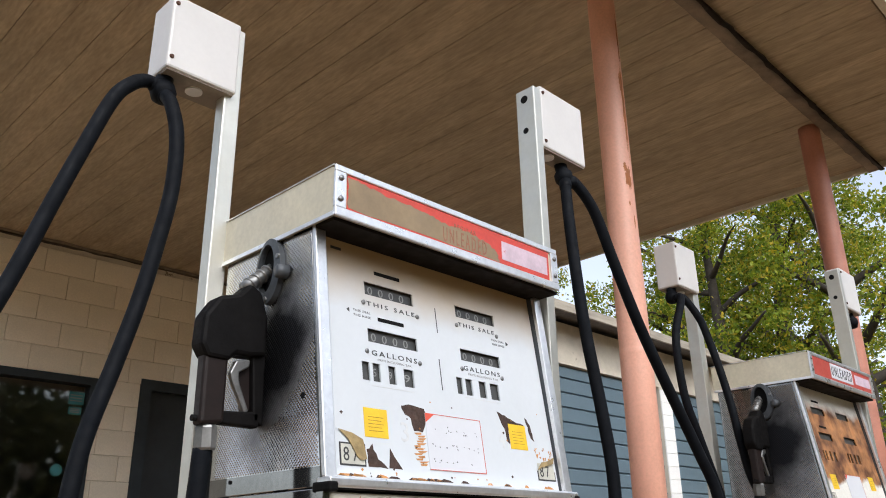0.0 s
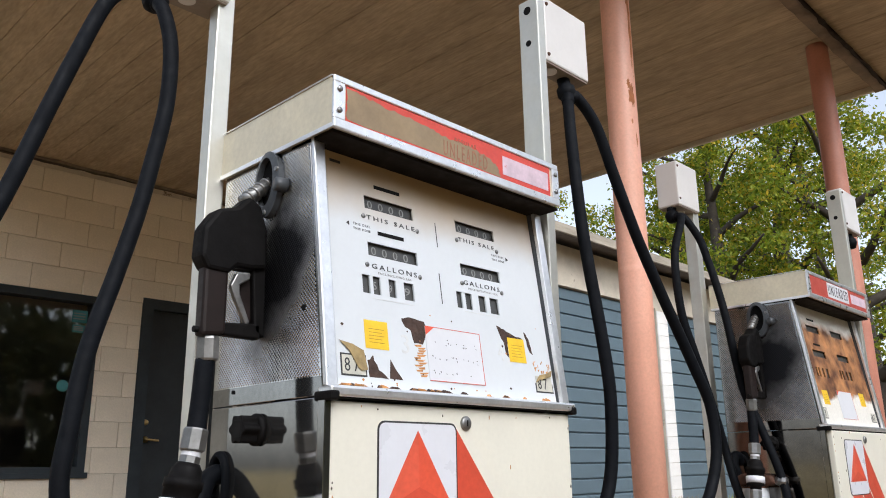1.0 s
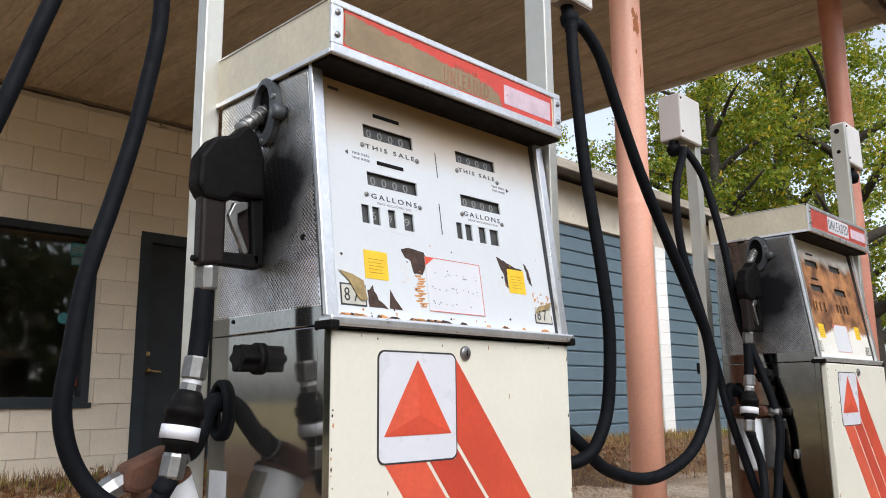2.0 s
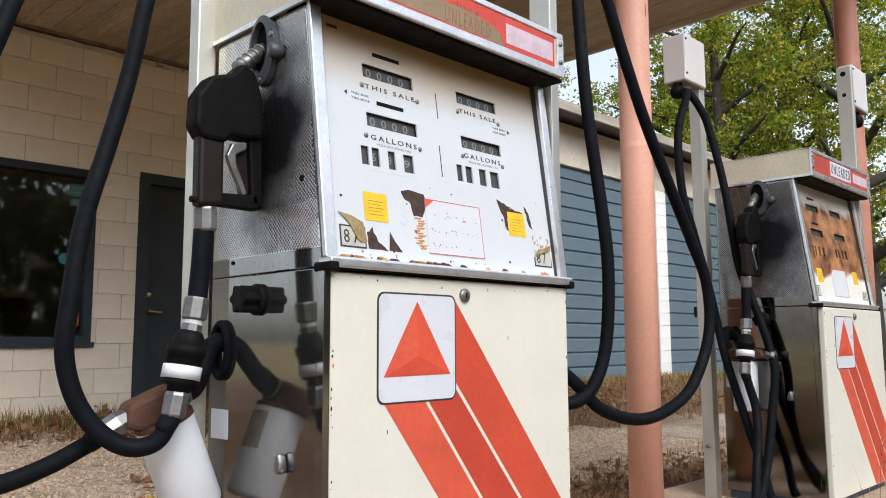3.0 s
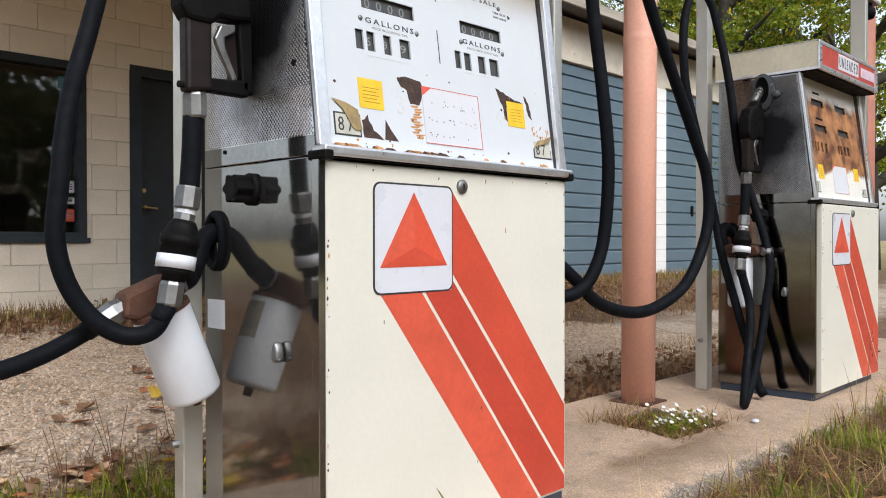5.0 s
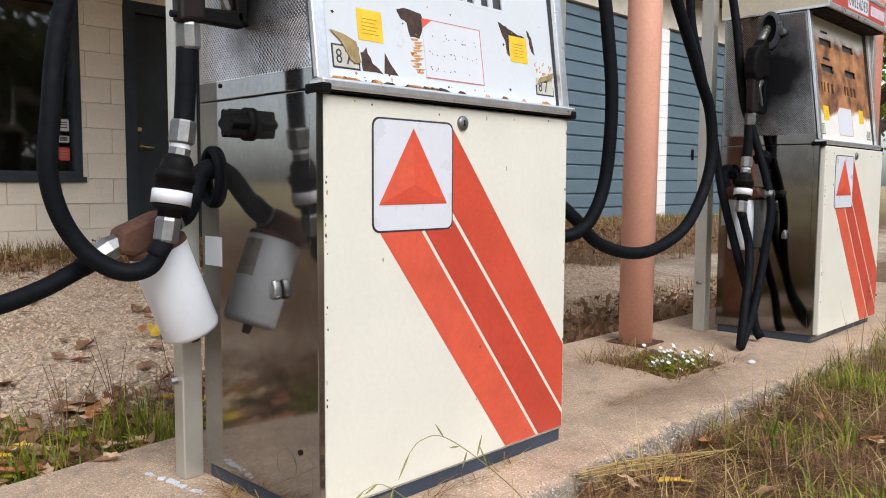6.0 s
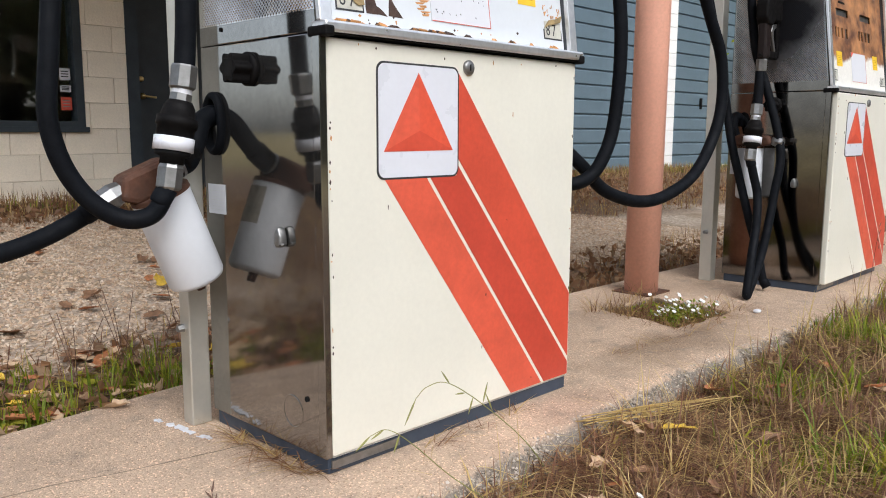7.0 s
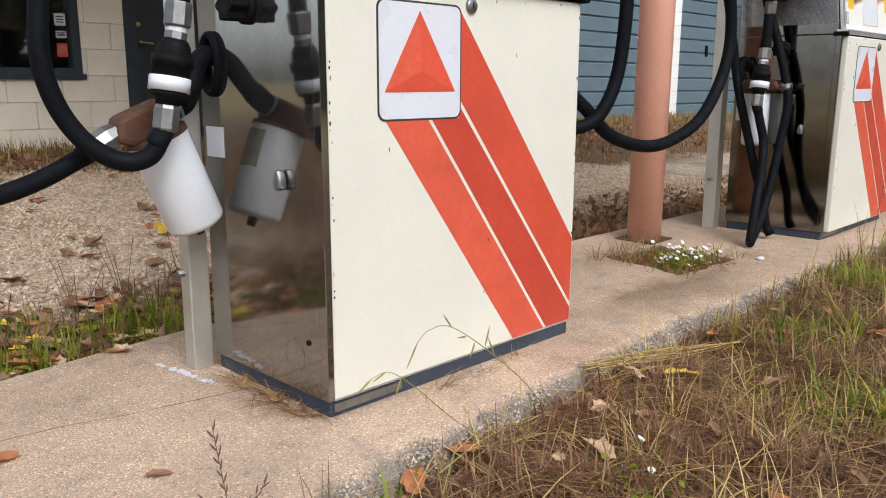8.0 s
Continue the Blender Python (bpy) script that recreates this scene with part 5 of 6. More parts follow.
def fuel_filter(at):
    f = thing("fuel_filter", "white spin-on fuel filter hanging from a rusty filter head", "fuel filter", at, "fuel filters")
    top, bot = Vector((-0.128, 0.312, 0.482)), Vector((-0.060, 0.312, 0.312))
    part("canister", lathe([(0, 0.050), (0.03, 0.053), (0.94, 0.053), (0.98, 0.050), (1, 0.044)], top, bot, 40), M["filter_white"], f, smooth=True)
    part("rim", lathe([(0, 0.0535), (1, 0.0545)], top + Vector((-0.001, 0, 0.002)), top.lerp(bot, 0.035), 40), M["rusty"], f, "rusty filter rim")
    q = (bot - top).normalized()
    part("drain", lathe([(0, 0.010), (1, 0.008)], bot, bot + q * 0.018, 12), M["rusty"], f)
    part("filter_head", prism([(-0.205, 0.470), (-0.200, 0.512), (-0.12, 0.545), (-0.095, 0.532), (-0.10, 0.49), (-0.13, 0.478), (-0.17, 0.463)], along_y, 0.29, 0.345, 0.009), M["rusty"], f, "rusty cast-iron filter head")
    part("nut", lathe([(0, 0.014), (0.3, 0.021), (0.7, 0.023), (1, 0.019)], (-0.245, 0.322, 0.458), (-0.195, 0.317, 0.487), 8), M["zinc"], f, "zinc hose nut")
    part("elbow_pipe", tube([(-0.105, 0.30, 0.527), (-0.08, 0.298, 0.535), (-0.055, 0.31, 0.57), (-0.035, 0.325, 0.605), (-0.012, 0.33, 0.62), (0.0, 0.33, 0.62)], 0.019, 16), M["rubber"], f, "black elbow pipe", True)
    part("sleeve", lathe([(0, 0.022), (1, 0.022)], (-0.092, 0.299, 0.53), (-0.066, 0.304, 0.555), 20), M["nozzle"], f, "", True)
    part("clamp", lathe([(0, 0.023), (1, 0.023)], (-0.100, 0.30, 0.527), (-0.095, 0.30, 0.530), 20), M["zinc"], f)
    side = q.cross(Vector((0, 1, 0))).normalized()
    front = q.cross(side)

    def wrap(u, v, d):
        return top.lerp(bot, v) + (0.0533 + d) * (side * math.cos(radians(u)) + front * math.sin(radians(u)))

    grid = [(u, 0.09) for u in range(-34, 35, 6)] + [(u, 0.5) for u in range(34, -35, -6)]
    if side.x < 0:
        grid = [(u + 180, v) for u, v in grid]
    part("label_strip", prism(ragged(grid, 0.004, 2, 5), wrap, 0.0, 0.0006), M["old_label"], f, "faded grey-tan paper label")
    return f


fuel_filter((0, 0, 0))


def side_fittings(at):
    g = thing("pipe_grommet", "oval black rubber grommet around the pipe outlet", "grommet", at, "grommets")
    bm = bmesh.new()
    a = np.linspace(0, 2 * math.pi, 36, endpoint=False)
    rings = []
    for k in range(10):
        t = 2 * math.pi * k / 10
        rings.append([bm.verts.new((-0.004 + 0.010 * math.sin(t), 0.33 + (0.028 + 0.008 * math.cos(t)) * math.cos(u), 0.605 + (0.052 + 0.008 * math.cos(t)) * math.sin(u))) for u in a])
    for k in range(10):
        for i in range(36):
            bm.faces.new((rings[k][i], rings[k][(i + 1) % 36], rings[(k + 1) % 10][(i + 1) % 36], rings[(k + 1) % 10][i]))
    part("ring", bm, M["rubber"], g, smooth=True)
    k = thing("nozzle_latch", "round black plastic switch knob on the stainless side", "switch", at, "switch knobs")
    part("knob_base", lathe([(0, 0.03), (0.6, 0.03), (1, 0.026)], (-0.001, 0.205, 0.700), (-0.012, 0.205, 0.700), 28), M["nozzle"], k, smooth=True)
    lobes = [(0.205 + (0.0245 + 0.0035 * math.cos(6 * a)) * math.cos(a), 0.700 + (0.0245 + 0.0035 * math.cos(6 * a)) * math.sin(a)) for a in np.linspace(0, 2 * math.pi, 48, endpoint=False)]
    kn = part("knob", prism(lobes, along_x, -0.046, -0.012, 0.0015), M["nozzle"], k, "lobed black plastic knob")
    part("finger_recess", prism([(0.19, 0.684), (0.22, 0.684), (0.22, 0.716), (0.19, 0.716)], along_x, -0.0468, -0.0445, 0.001), M["dark"], kn)
    s = thing("paper_label", "small white printed paper label on the stainless side", "label", at, "paper labels")
    part("paper", prism(rect(0.303, 0.366, 0.433, 0.490), along_x, -0.0012, -0.0006), M["card"], s)
    for i in range(7):
        part("small_print", prism(rect(0.310, 0.358 - 0.008 * (i % 3), 0.441 + 0.006 * i, 0.4422 + 0.006 * i), along_x, -0.0016, -0.0012), M["digit_pale"], s)
    h = thing("panel_lock", "small chrome lock on the stainless side panel", "lock", at, "panel locks")
    arch = [(0.111 + 0.0105 * math.cos(a), 0.398 + 0.008 * math.sin(a)) for a in np.linspace(math.pi, 2 * math.pi, 9)] + [(0.1205, 0.41), (0.1165, 0.422), (0.111, 0.4275), (0.1055, 0.422), (0.1015, 0.41)]
    part("latch_cover", prism(arch, along_x, -0.018, -0.001, 0.004), M["zinc"], h, "pointed chrome latch cover", True)


side_fittings((0, 0, 0))
side_fittings((2.29, 0, 0))

# hoses and filter of the far pump
hose("fuel_hose", [(2.112, 0.42, 1.63), (2.08, 0.38, 1.60), (1.96, 0.36, 1.42), (1.95, 0.35, 1.2), (2.0, 0.335, 1.03), (2.10, 0.335, 0.84), (2.165, 0.334, 0.684), (2.165, 0.309, 0.561), (2.165, 0.27, 0.425), (2.17, 0.223, 0.264), (2.175, 0.188, 0.153), (2.185, 0.166, 0.045), (2.19, 0.15, 0.017)], "black rubber hose slanting down to the island")
hose("fuel_hose", [(2.112, 0.42, 1.63), (2.15, 0.40, 1.625), (2.19, 0.365, 1.54), (2.2, 0.347, 1.467), (2.2, 0.314, 1.325), (2.2, 0.288, 1.176), (2.2, 0.268, 1.01), (2.205, 0.252, 0.898), (2.225, 0.225, 0.80), (2.235, 0.195, 0.70), (2.235, 0.165, 0.6), (2.23, 0.145, 0.5), (2.205, 0.15, 0.373), (2.175, 0.151, 0.27), (2.12, 0.147, 0.162), (2.05, 0.141, 0.077), (1.99, 0.134, 0.03), (1.968, 0.131, 0.02), (1.99, 0.137, 0.07), (2.06, 0.16, 0.152), (2.125, 0.177, 0.268), (2.16, 0.195, 0.365), (2.15, 0.209, 0.437), (2.135, 0.22, 0.50)], "black rubber hose bent double on the concrete")
drop_line((2.29, 0, 0), True)


def upright_filter(at):
    """The far pump's filter, hanging straight down from its head."""
    f = thing("fuel_filter", "white spin-on fuel filter hanging upright behind the hoses", "fuel filter", at, "fuel filters")
    top, bot = (-0.054, 0.264, 0.545), (-0.054, 0.264, 0.345)
    part("canister", lathe([(0, 0.044), (0.03, 0.047), (0.94, 0.047), (0.98, 0.044), (1, 0.038)], top, bot, 36), M["filter_white"], f, smooth=True)
    part("rim", lathe([(0, 0.048), (1, 0.048)], top, (-0.054, 0.264, 0.538), 36), M["rusty"], f, "rusty filter rim")
    part("filter_head", prism([(0.175, 0.556), (0.19, 0.585), (0.30, 0.592), (0.335, 0.575), (0.32, 0.546), (0.20, 0.546)], along_x, -0.08, -0.03, 0.009), M["rusty"], f, "rusty cast-iron filter head")
    part("elbow_pipe", tube([(-0.055, 0.322, 0.575), (-0.06, 0.335, 0.62), (-0.045, 0.338, 0.655), (-0.02, 0.332, 0.655), (0.0, 0.33, 0.63)], 0.018, 14), M["rubber"], f, "black elbow pipe", True)
    part("nut", lathe([(0, 0.016), (0.3, 0.02), (0.7, 0.02), (1, 0.016)], (-0.055, 0.18, 0.566), (-0.055, 0.14, 0.56), 8), M["zinc"], f, "zinc hose nut")
    return f


upright_filter((2.29, 0, 0))

# ---- small things on the side panels and windows ----


def panel_holes(at):
    h = thing("panel_hole", "small round bolt hole in the stainless panel", "hole", at, "panel holes")
    for y, z, r in ((0.055, 0.127, 0.005), (0.071, 0.913, 0.006), (0.300, 0.776, 0.004)):
        part("bore", lathe([(0, r), (1, r)], (-0.0022, y, z), (-0.0002, y, z), 14), M["dark"], h)
    k = thing("knockout", "round stamped knockout in the stainless panel", "knockout", at, "knockouts")
    bm = bmesh.new()
    a = np.linspace(0, 2 * math.pi, 40, endpoint=False)
    rings = [[bm.verts.new((x, 0.098 + r * math.cos(t), 0.095 + r * 1.0 * math.sin(t))) for t in a] for x, r in ((-0.0002, 0.030), (-0.0012, 0.029), (-0.0002, 0.028))]
    for r0, r1 in zip(rings, rings[1:]):
        for i in range(40):
            bm.faces.new((r0[i], r0[(i + 1) % 40], r1[(i + 1) % 40], r1[i]))
    part("rim", bm, M["steel"], k, smooth=True)


panel_holes((0, 0, 0))


def window_stickers():
    y = WALL_Y + 0.036
    rows = [("teal", 1.56, 1.68, 1.80, 1.90), ("teal", 1.57, 1.67, 1.72, 1.78), ("card", 1.60, 1.68, 0.99, 1.08), ("card", 1.60, 1.68, 0.90, 0.95), ("red_c", 1.60, 1.68, 0.76, 0.86)]
    for mname, x0, x1, z0, z1 in rows:
        s = thing("window_sticker", {"teal": "faded teal sticker inside the shop window", "card": "small white notice inside the shop window", "red_c": "small red notice inside the shop window"}[mname], "sticker", group="window stickers")
        part("sheet", prism(rect(x0, x1, z0, z1), along_y, y, y + 0.002), M[mname], s)
        for k in range(3):
            zz = z0 + (z1 - z0) * (0.25 + 0.22 * k)
            part("small_print", prism(rect(x0 + 0.01, x1 - 0.015, zz, zz + 0.008), along_y, y - 0.0015, y), M["ink"] if mname == "card" else M["digit"], s)
    d = thing("window_sticker", "round teal sticker inside the shop window", "sticker", group="window stickers")
    part("sheet", lathe([(0, 0.045), (1, 0.045)], (1.545, y, 1.29), (1.545, y + 0.002, 1.29), 28), M["teal"], d)


window_stickers()

# ---- trees ----


def leaves_mesh(name, centres, spread, per, size, material, parent, seed, droop=0.0):
    """Many small bent leaves gathered round the given twig ends, as one mesh."""
    rng = np.random.default_rng(seed)
    c = np.repeat(np.asarray(centres, float), per, axis=0)
    n = len(c)
    p = c + rng.normal(0, 1, (n, 3)) * spread * np.array([1, 1, 0.75])
    a = rng.normal(0, 1, (n, 3))
    a[:, 2] -= droop
    a /= np.linalg.norm(a, axis=1, keepdims=True)
    b = np.cross(a, rng.normal(0, 1, (n, 3)))
    b /= np.linalg.norm(b, axis=1, keepdims=True)
    s = size * rng.uniform(0.6, 1.3, (n, 1))
    nrm = np.cross(a, b)
    v = np.stack([p - a * s * 0.5, p + b * s * 0.32 + nrm * s * 0.08, p + a * s * 0.55, p - b * s * 0.32 + nrm * s * 0.08], axis=1).reshape(-1, 3)
    me = bpy.data.meshes.new(name)
    me.from_pydata(v.tolist(), [], np.arange(4 * n).reshape(-1, 4).tolist())
    me.materials.append(material)
    ob = new(name, me)
    ob.parent = parent
    return ob


def tree(x, y, h, r, crown_r, seed, label, per=190, size=0.085):
    rnd = random.Random(seed)
    t = thing("tree", label, "tree", (x, y, ground_height(x, y) - 0.05), "trees")
    lean = (rnd.uniform(-0.5, 0.5), rnd.uniform(-0.5, 0.5))
    stem = [(lean[0] * k * k, lean[1] * k * k, h * 0.8 * k) for k in (0, 0.25, 0.5, 0.75, 1.0)]
    part("trunk", tube(stem, r, 12, 5, (r, r * 0.25)), M["bark"], t, smooth=True)
    ends = []
    for i in range(16):
        k = 0.16 + 0.8 * i / 16 + rnd.uniform(-0.03, 0.03)
        base = Vector((lean[0] * k * k, lean[1] * k * k, h * 0.8 * k))
        ang = i * 2.4 + rnd.uniform(-0.5, 0.5)
        length = crown_r * (1.15 - 0.55 * k) * rnd.uniform(0.7, 1.1)
        pts = [base]
        for q in (0.35, 0.7, 1.0):
            pts.append(base + Vector((math.cos(ang) * length * q, math.sin(ang) * length * q, length * (0.55 * q - 0.15 * q * q) + rnd.uniform(-0.15, 0.15))))
        rr = r * (0.52 - 0.28 * k)
        part("limb", tube(pts, rr, 7, 4, (rr, rr * 0.2)), M["bark"], t, smooth=True)
        for q in range(5):
            f = rnd.uniform(0.25, 1.05)
            on = pts[0].lerp(pts[3], f)
            ends.append(on + Vector((rnd.gauss(0, 0.5), rnd.gauss(0, 0.5), rnd.gauss(0.1, 0.5))))
    for i in range(8):
        ends.append(Vector((rnd.gauss(lean[0], crown_r * 0.35), rnd.gauss(lean[1], crown_r * 0.35), h * rnd.uniform(0.55, 1.02))))
    leaves_mesh("crown", [tuple(e) for e in ends], 0.21, per, size, M["leaf"], t, seed, 0.4)
    return t


TREES = [(17.5, 12.2, 9, 0.2, 2.6), (20.5, 9.6, 12, 0.36, 3.3), (18.5, 6.4, 12, 0.34, 3.0), (16.5, 4.0, 11, 0.3, 2.8), (15.2, 6.2, 10, 0.24, 2.4), (24.0, 7.0, 13, 0.3, 3.6), (25.5, 3.4, 12, 0.28, 3.6)]
for i, (tx, ty, th, tr, cr_) in enumerate(TREES):
    tree(tx, ty, th, tr, cr_, 20 + i, "tall leafy tree with green leaves turning yellow", 210, 0.1)


def woods():
    """Distant trees that ring the forecourt."""
    rnd = random.Random(77)
    cs = []
    for k in range(1200):
        a = radians(rnd.uniform(95, 285))
        d = rnd.uniform(17, 24) if rnd.random() < 0.75 else rnd.uniform(24, 34)
        hh = 6.3 + 1.2 * math.sin(a * 7) + 0.8 * math.sin(a * 17)
        cs.append((d * math.sin(a), d * math.cos(a) - 1, hh * rnd.random() ** 0.7))
    ob = leaves_mesh("woods", cs, 0.8, 44, 0.5, M["woods"], None, 5)
    tagged(ob, "dense belt of leafy trees round the forecourt", "woods", kind="stuff")


woods()

# ---- ground cover ----


def blades(name, spots, height, width, material, label, seed, flat_share=0.0, category="grass", lift=0.0):
    """Grass: each blade a narrow bent strip rooted at its spot."""
    rng = np.random.default_rng(seed)
    spots = np.asarray(spots, float)
    n = len(spots)
    spots[:, 2] += rng.uniform(0, lift, n)
    h = rng.uniform(height[0], height[1], n)
    w = rng.uniform(width[0], width[1], n)
    ang = rng.uniform(0, 2 * np.pi, n)
    lying = rng.random(n) < flat_share
    tilt = np.where(lying, rng.uniform(1.3, 1.56, n), rng.uniform(0.1, 0.8, n))
    low, high = np.where(lying, tilt * 0.93, tilt * 0.7), np.where(lying, tilt * 1.08, tilt * 1.15)
    d = np.stack([np.cos(ang), np.sin(ang), np.zeros(n)], 1)
    side = np.stack([-np.sin(ang), np.cos(ang), np.zeros(n)], 1) * w[:, None]
    up = np.array([0, 0, 1.0])
    mid = spots + d * (h * 0.5 * np.sin(low))[:, None] + up * (h * 0.5 * np.cos(low))[:, None]
    tip = mid + d * (h * 0.5 * np.sin(high))[:, None] + up * (h * 0.5 * np.cos(high))[:, None]
    v = np.stack([spots - side, spots + side, mid + side * 0.8, mid - side * 0.8, tip], 1).reshape(-1, 3)
    k = np.arange(n) * 5
    faces = [(a, a + 1, a + 2, a + 3) for a in k.tolist()] + [(a + 3, a + 2, a + 4) for a in k.tolist()]
    me = bpy.data.meshes.new(name)
    me.from_pydata(v.tolist(), [], faces)
    me.materials.append(material)
    return tagged(new(name, me), label, category, kind="stuff")


def front_y(x):
    return -0.185 + 0.04 * min(1, max(0, x))


def scatter(n, x0, x1, y0, y1, seed, keep=None):
    rnd = random.Random(seed)
    out = []
    while len(out) < n:
        x, y = rnd.uniform(x0, x1), rnd.uniform(y0, y1)
        if keep is None or keep(x, y, rnd):
            out.append((x, y, ground_height(x, y) - 0.003))
    return out


def patch(x, y, sc, seed):
    return 0.5 + 0.5 * noise.noise(Vector((x * sc, y * sc, seed)))


def verge(x, y, rnd):
    return y < front_y(x) - 0.015


def green_front(x, y, rnd):
    return verge(x, y, rnd) and rnd.random() < max(0.003, patch(x, y, 3.0, 2) * 4.2 - 2.35) * (0.3 + 0.4 * x)


blades("dry_grass", [(x, y, z + 0.05 * max(0.0, patch(x, y, 9, 5) - 0.42)) for x, y, z in scatter(52000, -0.5, 3.6, -0.92, -0.15, 1, lambda x, y, r: verge(x, y, r) and r.random() < 0.12 + 1.6 * max(0.0, patch(x, y, 9, 5) - 0.34))], (0.03, 0.12), (0.0008, 0.0019), M["thatch"], "matted brown dry grass beside the island", 1, 0.9, lift=0.028)
blades("grass", scatter(5000, -0.3, 4.0, -1.0, -0.16, 2, green_front), (0.03, 0.10), (0.0014, 0.0034), M["grass"], "green grass growing through the dry verge", 2, 0.6, lift=0.035)
blades("dry_grass", scatter(900, -0.3, 3.2, -0.9, -0.17, 14, verge), (0.12, 0.28), (0.0008, 0.0017), M["gold"], "long golden straw strands lying over the verge", 14, 0.97, lift=0.045)
blades("dry_grass", scatter(420, 0.0, 3.2, -0.3, -0.16, 20, lambda x, y, r: front_y(x) - 0.06 < y < front_y(x) - 0.008 and r.random() < max(0.05, patch(x, 0, 4.0, 6) * 2.5 - 0.9)), (0.07, 0.2), (0.0008, 0.0018), M["gold"], "golden straw trailing against the kerb", 20, 0.85, lift=0.05)
blades("dry_grass", scatter(1100, -0.1, 2.4, -0.75, -0.2, 18, lambda x, y, r: verge(x, y, r) and r.random() < max(0.03, patch(x, y, 3.5, 8) * 2.4 - 0.95)), (0.05, 0.13), (0.0007, 0.0014), M["gold"], "pale straw tufts sprung up along the verge", 18, 0.87, lift=0.035)
blades("grass", scatter(900, 1.5, 4.6, -0.75, -0.19, 19, lambda x, y, r: verge(x, y, r) and r.random() < max(0.004, patch(x, y, 3.0, 2) * 4.2 - 2.3)), (0.04, 0.11), (0.001, 0.0024), M["grass"], "loose green tufts along the verge", 19, 0.6, lift=0.03)
blades("grass", scatter(550, 2.2, 4.6, -0.6, -0.19, 3, verge), (0.1, 0.28), (0.001, 0.0022), M["grass"], "tall grass along the island kerb", 3, 0.05)
blades("dry_grass", scatter(300, 1.9, 4.6, -0.6, -0.19, 4, verge), (0.12, 0.3), (0.0008, 0.0016), M["straw"], "tall dry stems along the island kerb", 4, 0.1)
blades("grass", scatter(2700, -1.0, 1.8, 0.70, 1.22, 5, lambda x, y, r: r.random() < max(0, patch(x, y, 4.0, 5) * 2 - 0.8)), (0.04, 0.12), (0.0015, 0.003), M["grass"], "green weeds behind the island", 5, 0.2)
blades("dry_grass", scatter(9000, -1.2, 5.0, 0.70, 1.5, 6), (0.03, 0.11), (0.0008, 0.002), M["straw"], "dry stems behind the island", 6, 0.8)
blades("dry_grass", scatter(16000, -4.0, 6.5, -4.0, -0.16, 17, lambda x, y, r: verge(x, y, r) and not (-0.45 < x < 3.5 and y > -0.9) and r.random() < 1.15 + 0.25 * y), (0.05, 0.14), (0.0015, 0.003), M["straw"], "thin dry grass over the open ground", 17, 0.85)
blades("dry_grass", scatter(14000, -4.5, -0.7, 0.3, 4.6, 16), (0.05, 0.16), (0.002, 0.004), M["straw"], "dry grass and litter beyond the gravel", 16, 0.7)
blades("dry_grass", scatter(15000, -0.5, 11.0, 4.0, 5.36, 7, lambda x, y, r: r.random() < 0.15 + 1.1 * (y - 4.0)), (0.04, 0.16), (0.002, 0.004), M["straw"], "dry yellow grass along the building", 7, 0.5)
blades("dry_grass", scatter(26000, 0.6, 9.0, 2.2, 5.3, 27, lambda x, y, r: y > lane_top(x) - 0.25 + 0.4 * patch(x, y, 2.0, 3)), (0.03, 0.11), (0.0018, 0.0036), M["straw"], "trampled yellow-brown grass between lane and garage", 27, 0.8)
blades("grass", scatter(2200, -0.5, 13.0, 4.5, 5.36, 8, lambda x, y, r: r.random() < max(0, patch(x, y, 2.0, 9) * 2 - 0.8)), (0.04, 0.14), (0.002, 0.004), M["grass"], "green grass along the building", 8, 0.3)
blades("dry_grass", [(x, y, -0.045) for x, y, _ in scatter(3600, 1.43, 1.77, 0.10, 0.41, 9)], (0.02, 0.07), (0.0008, 0.0018), M["straw"], "dead grass in the planting hole", 9, 0.9, lift=0.03)
blades("dry_grass", [(x, y, 0.001) for x, y, _ in scatter(170, -0.03, 0.0, 0.02, 0.28, 10)] + [(x, y, 0.001) for x, y, _ in scatter(40, 0.2, 0.5, -0.04, -0.01, 11)] + [(x, y, 0.001) for x, y, _ in scatter(120, 1.0, 1.9, 0.02, 0.1, 12)], (0.04, 0.12), (0.0006, 0.0012), M["straw"], "blown straw caught against the pump", 10, 1.0)
solid("soil_patch", box(1.38, 1.82, 0.05, 0.46, -0.09, -0.045), M["soil"], "dry soil in the planting hole", "soil", "structure")


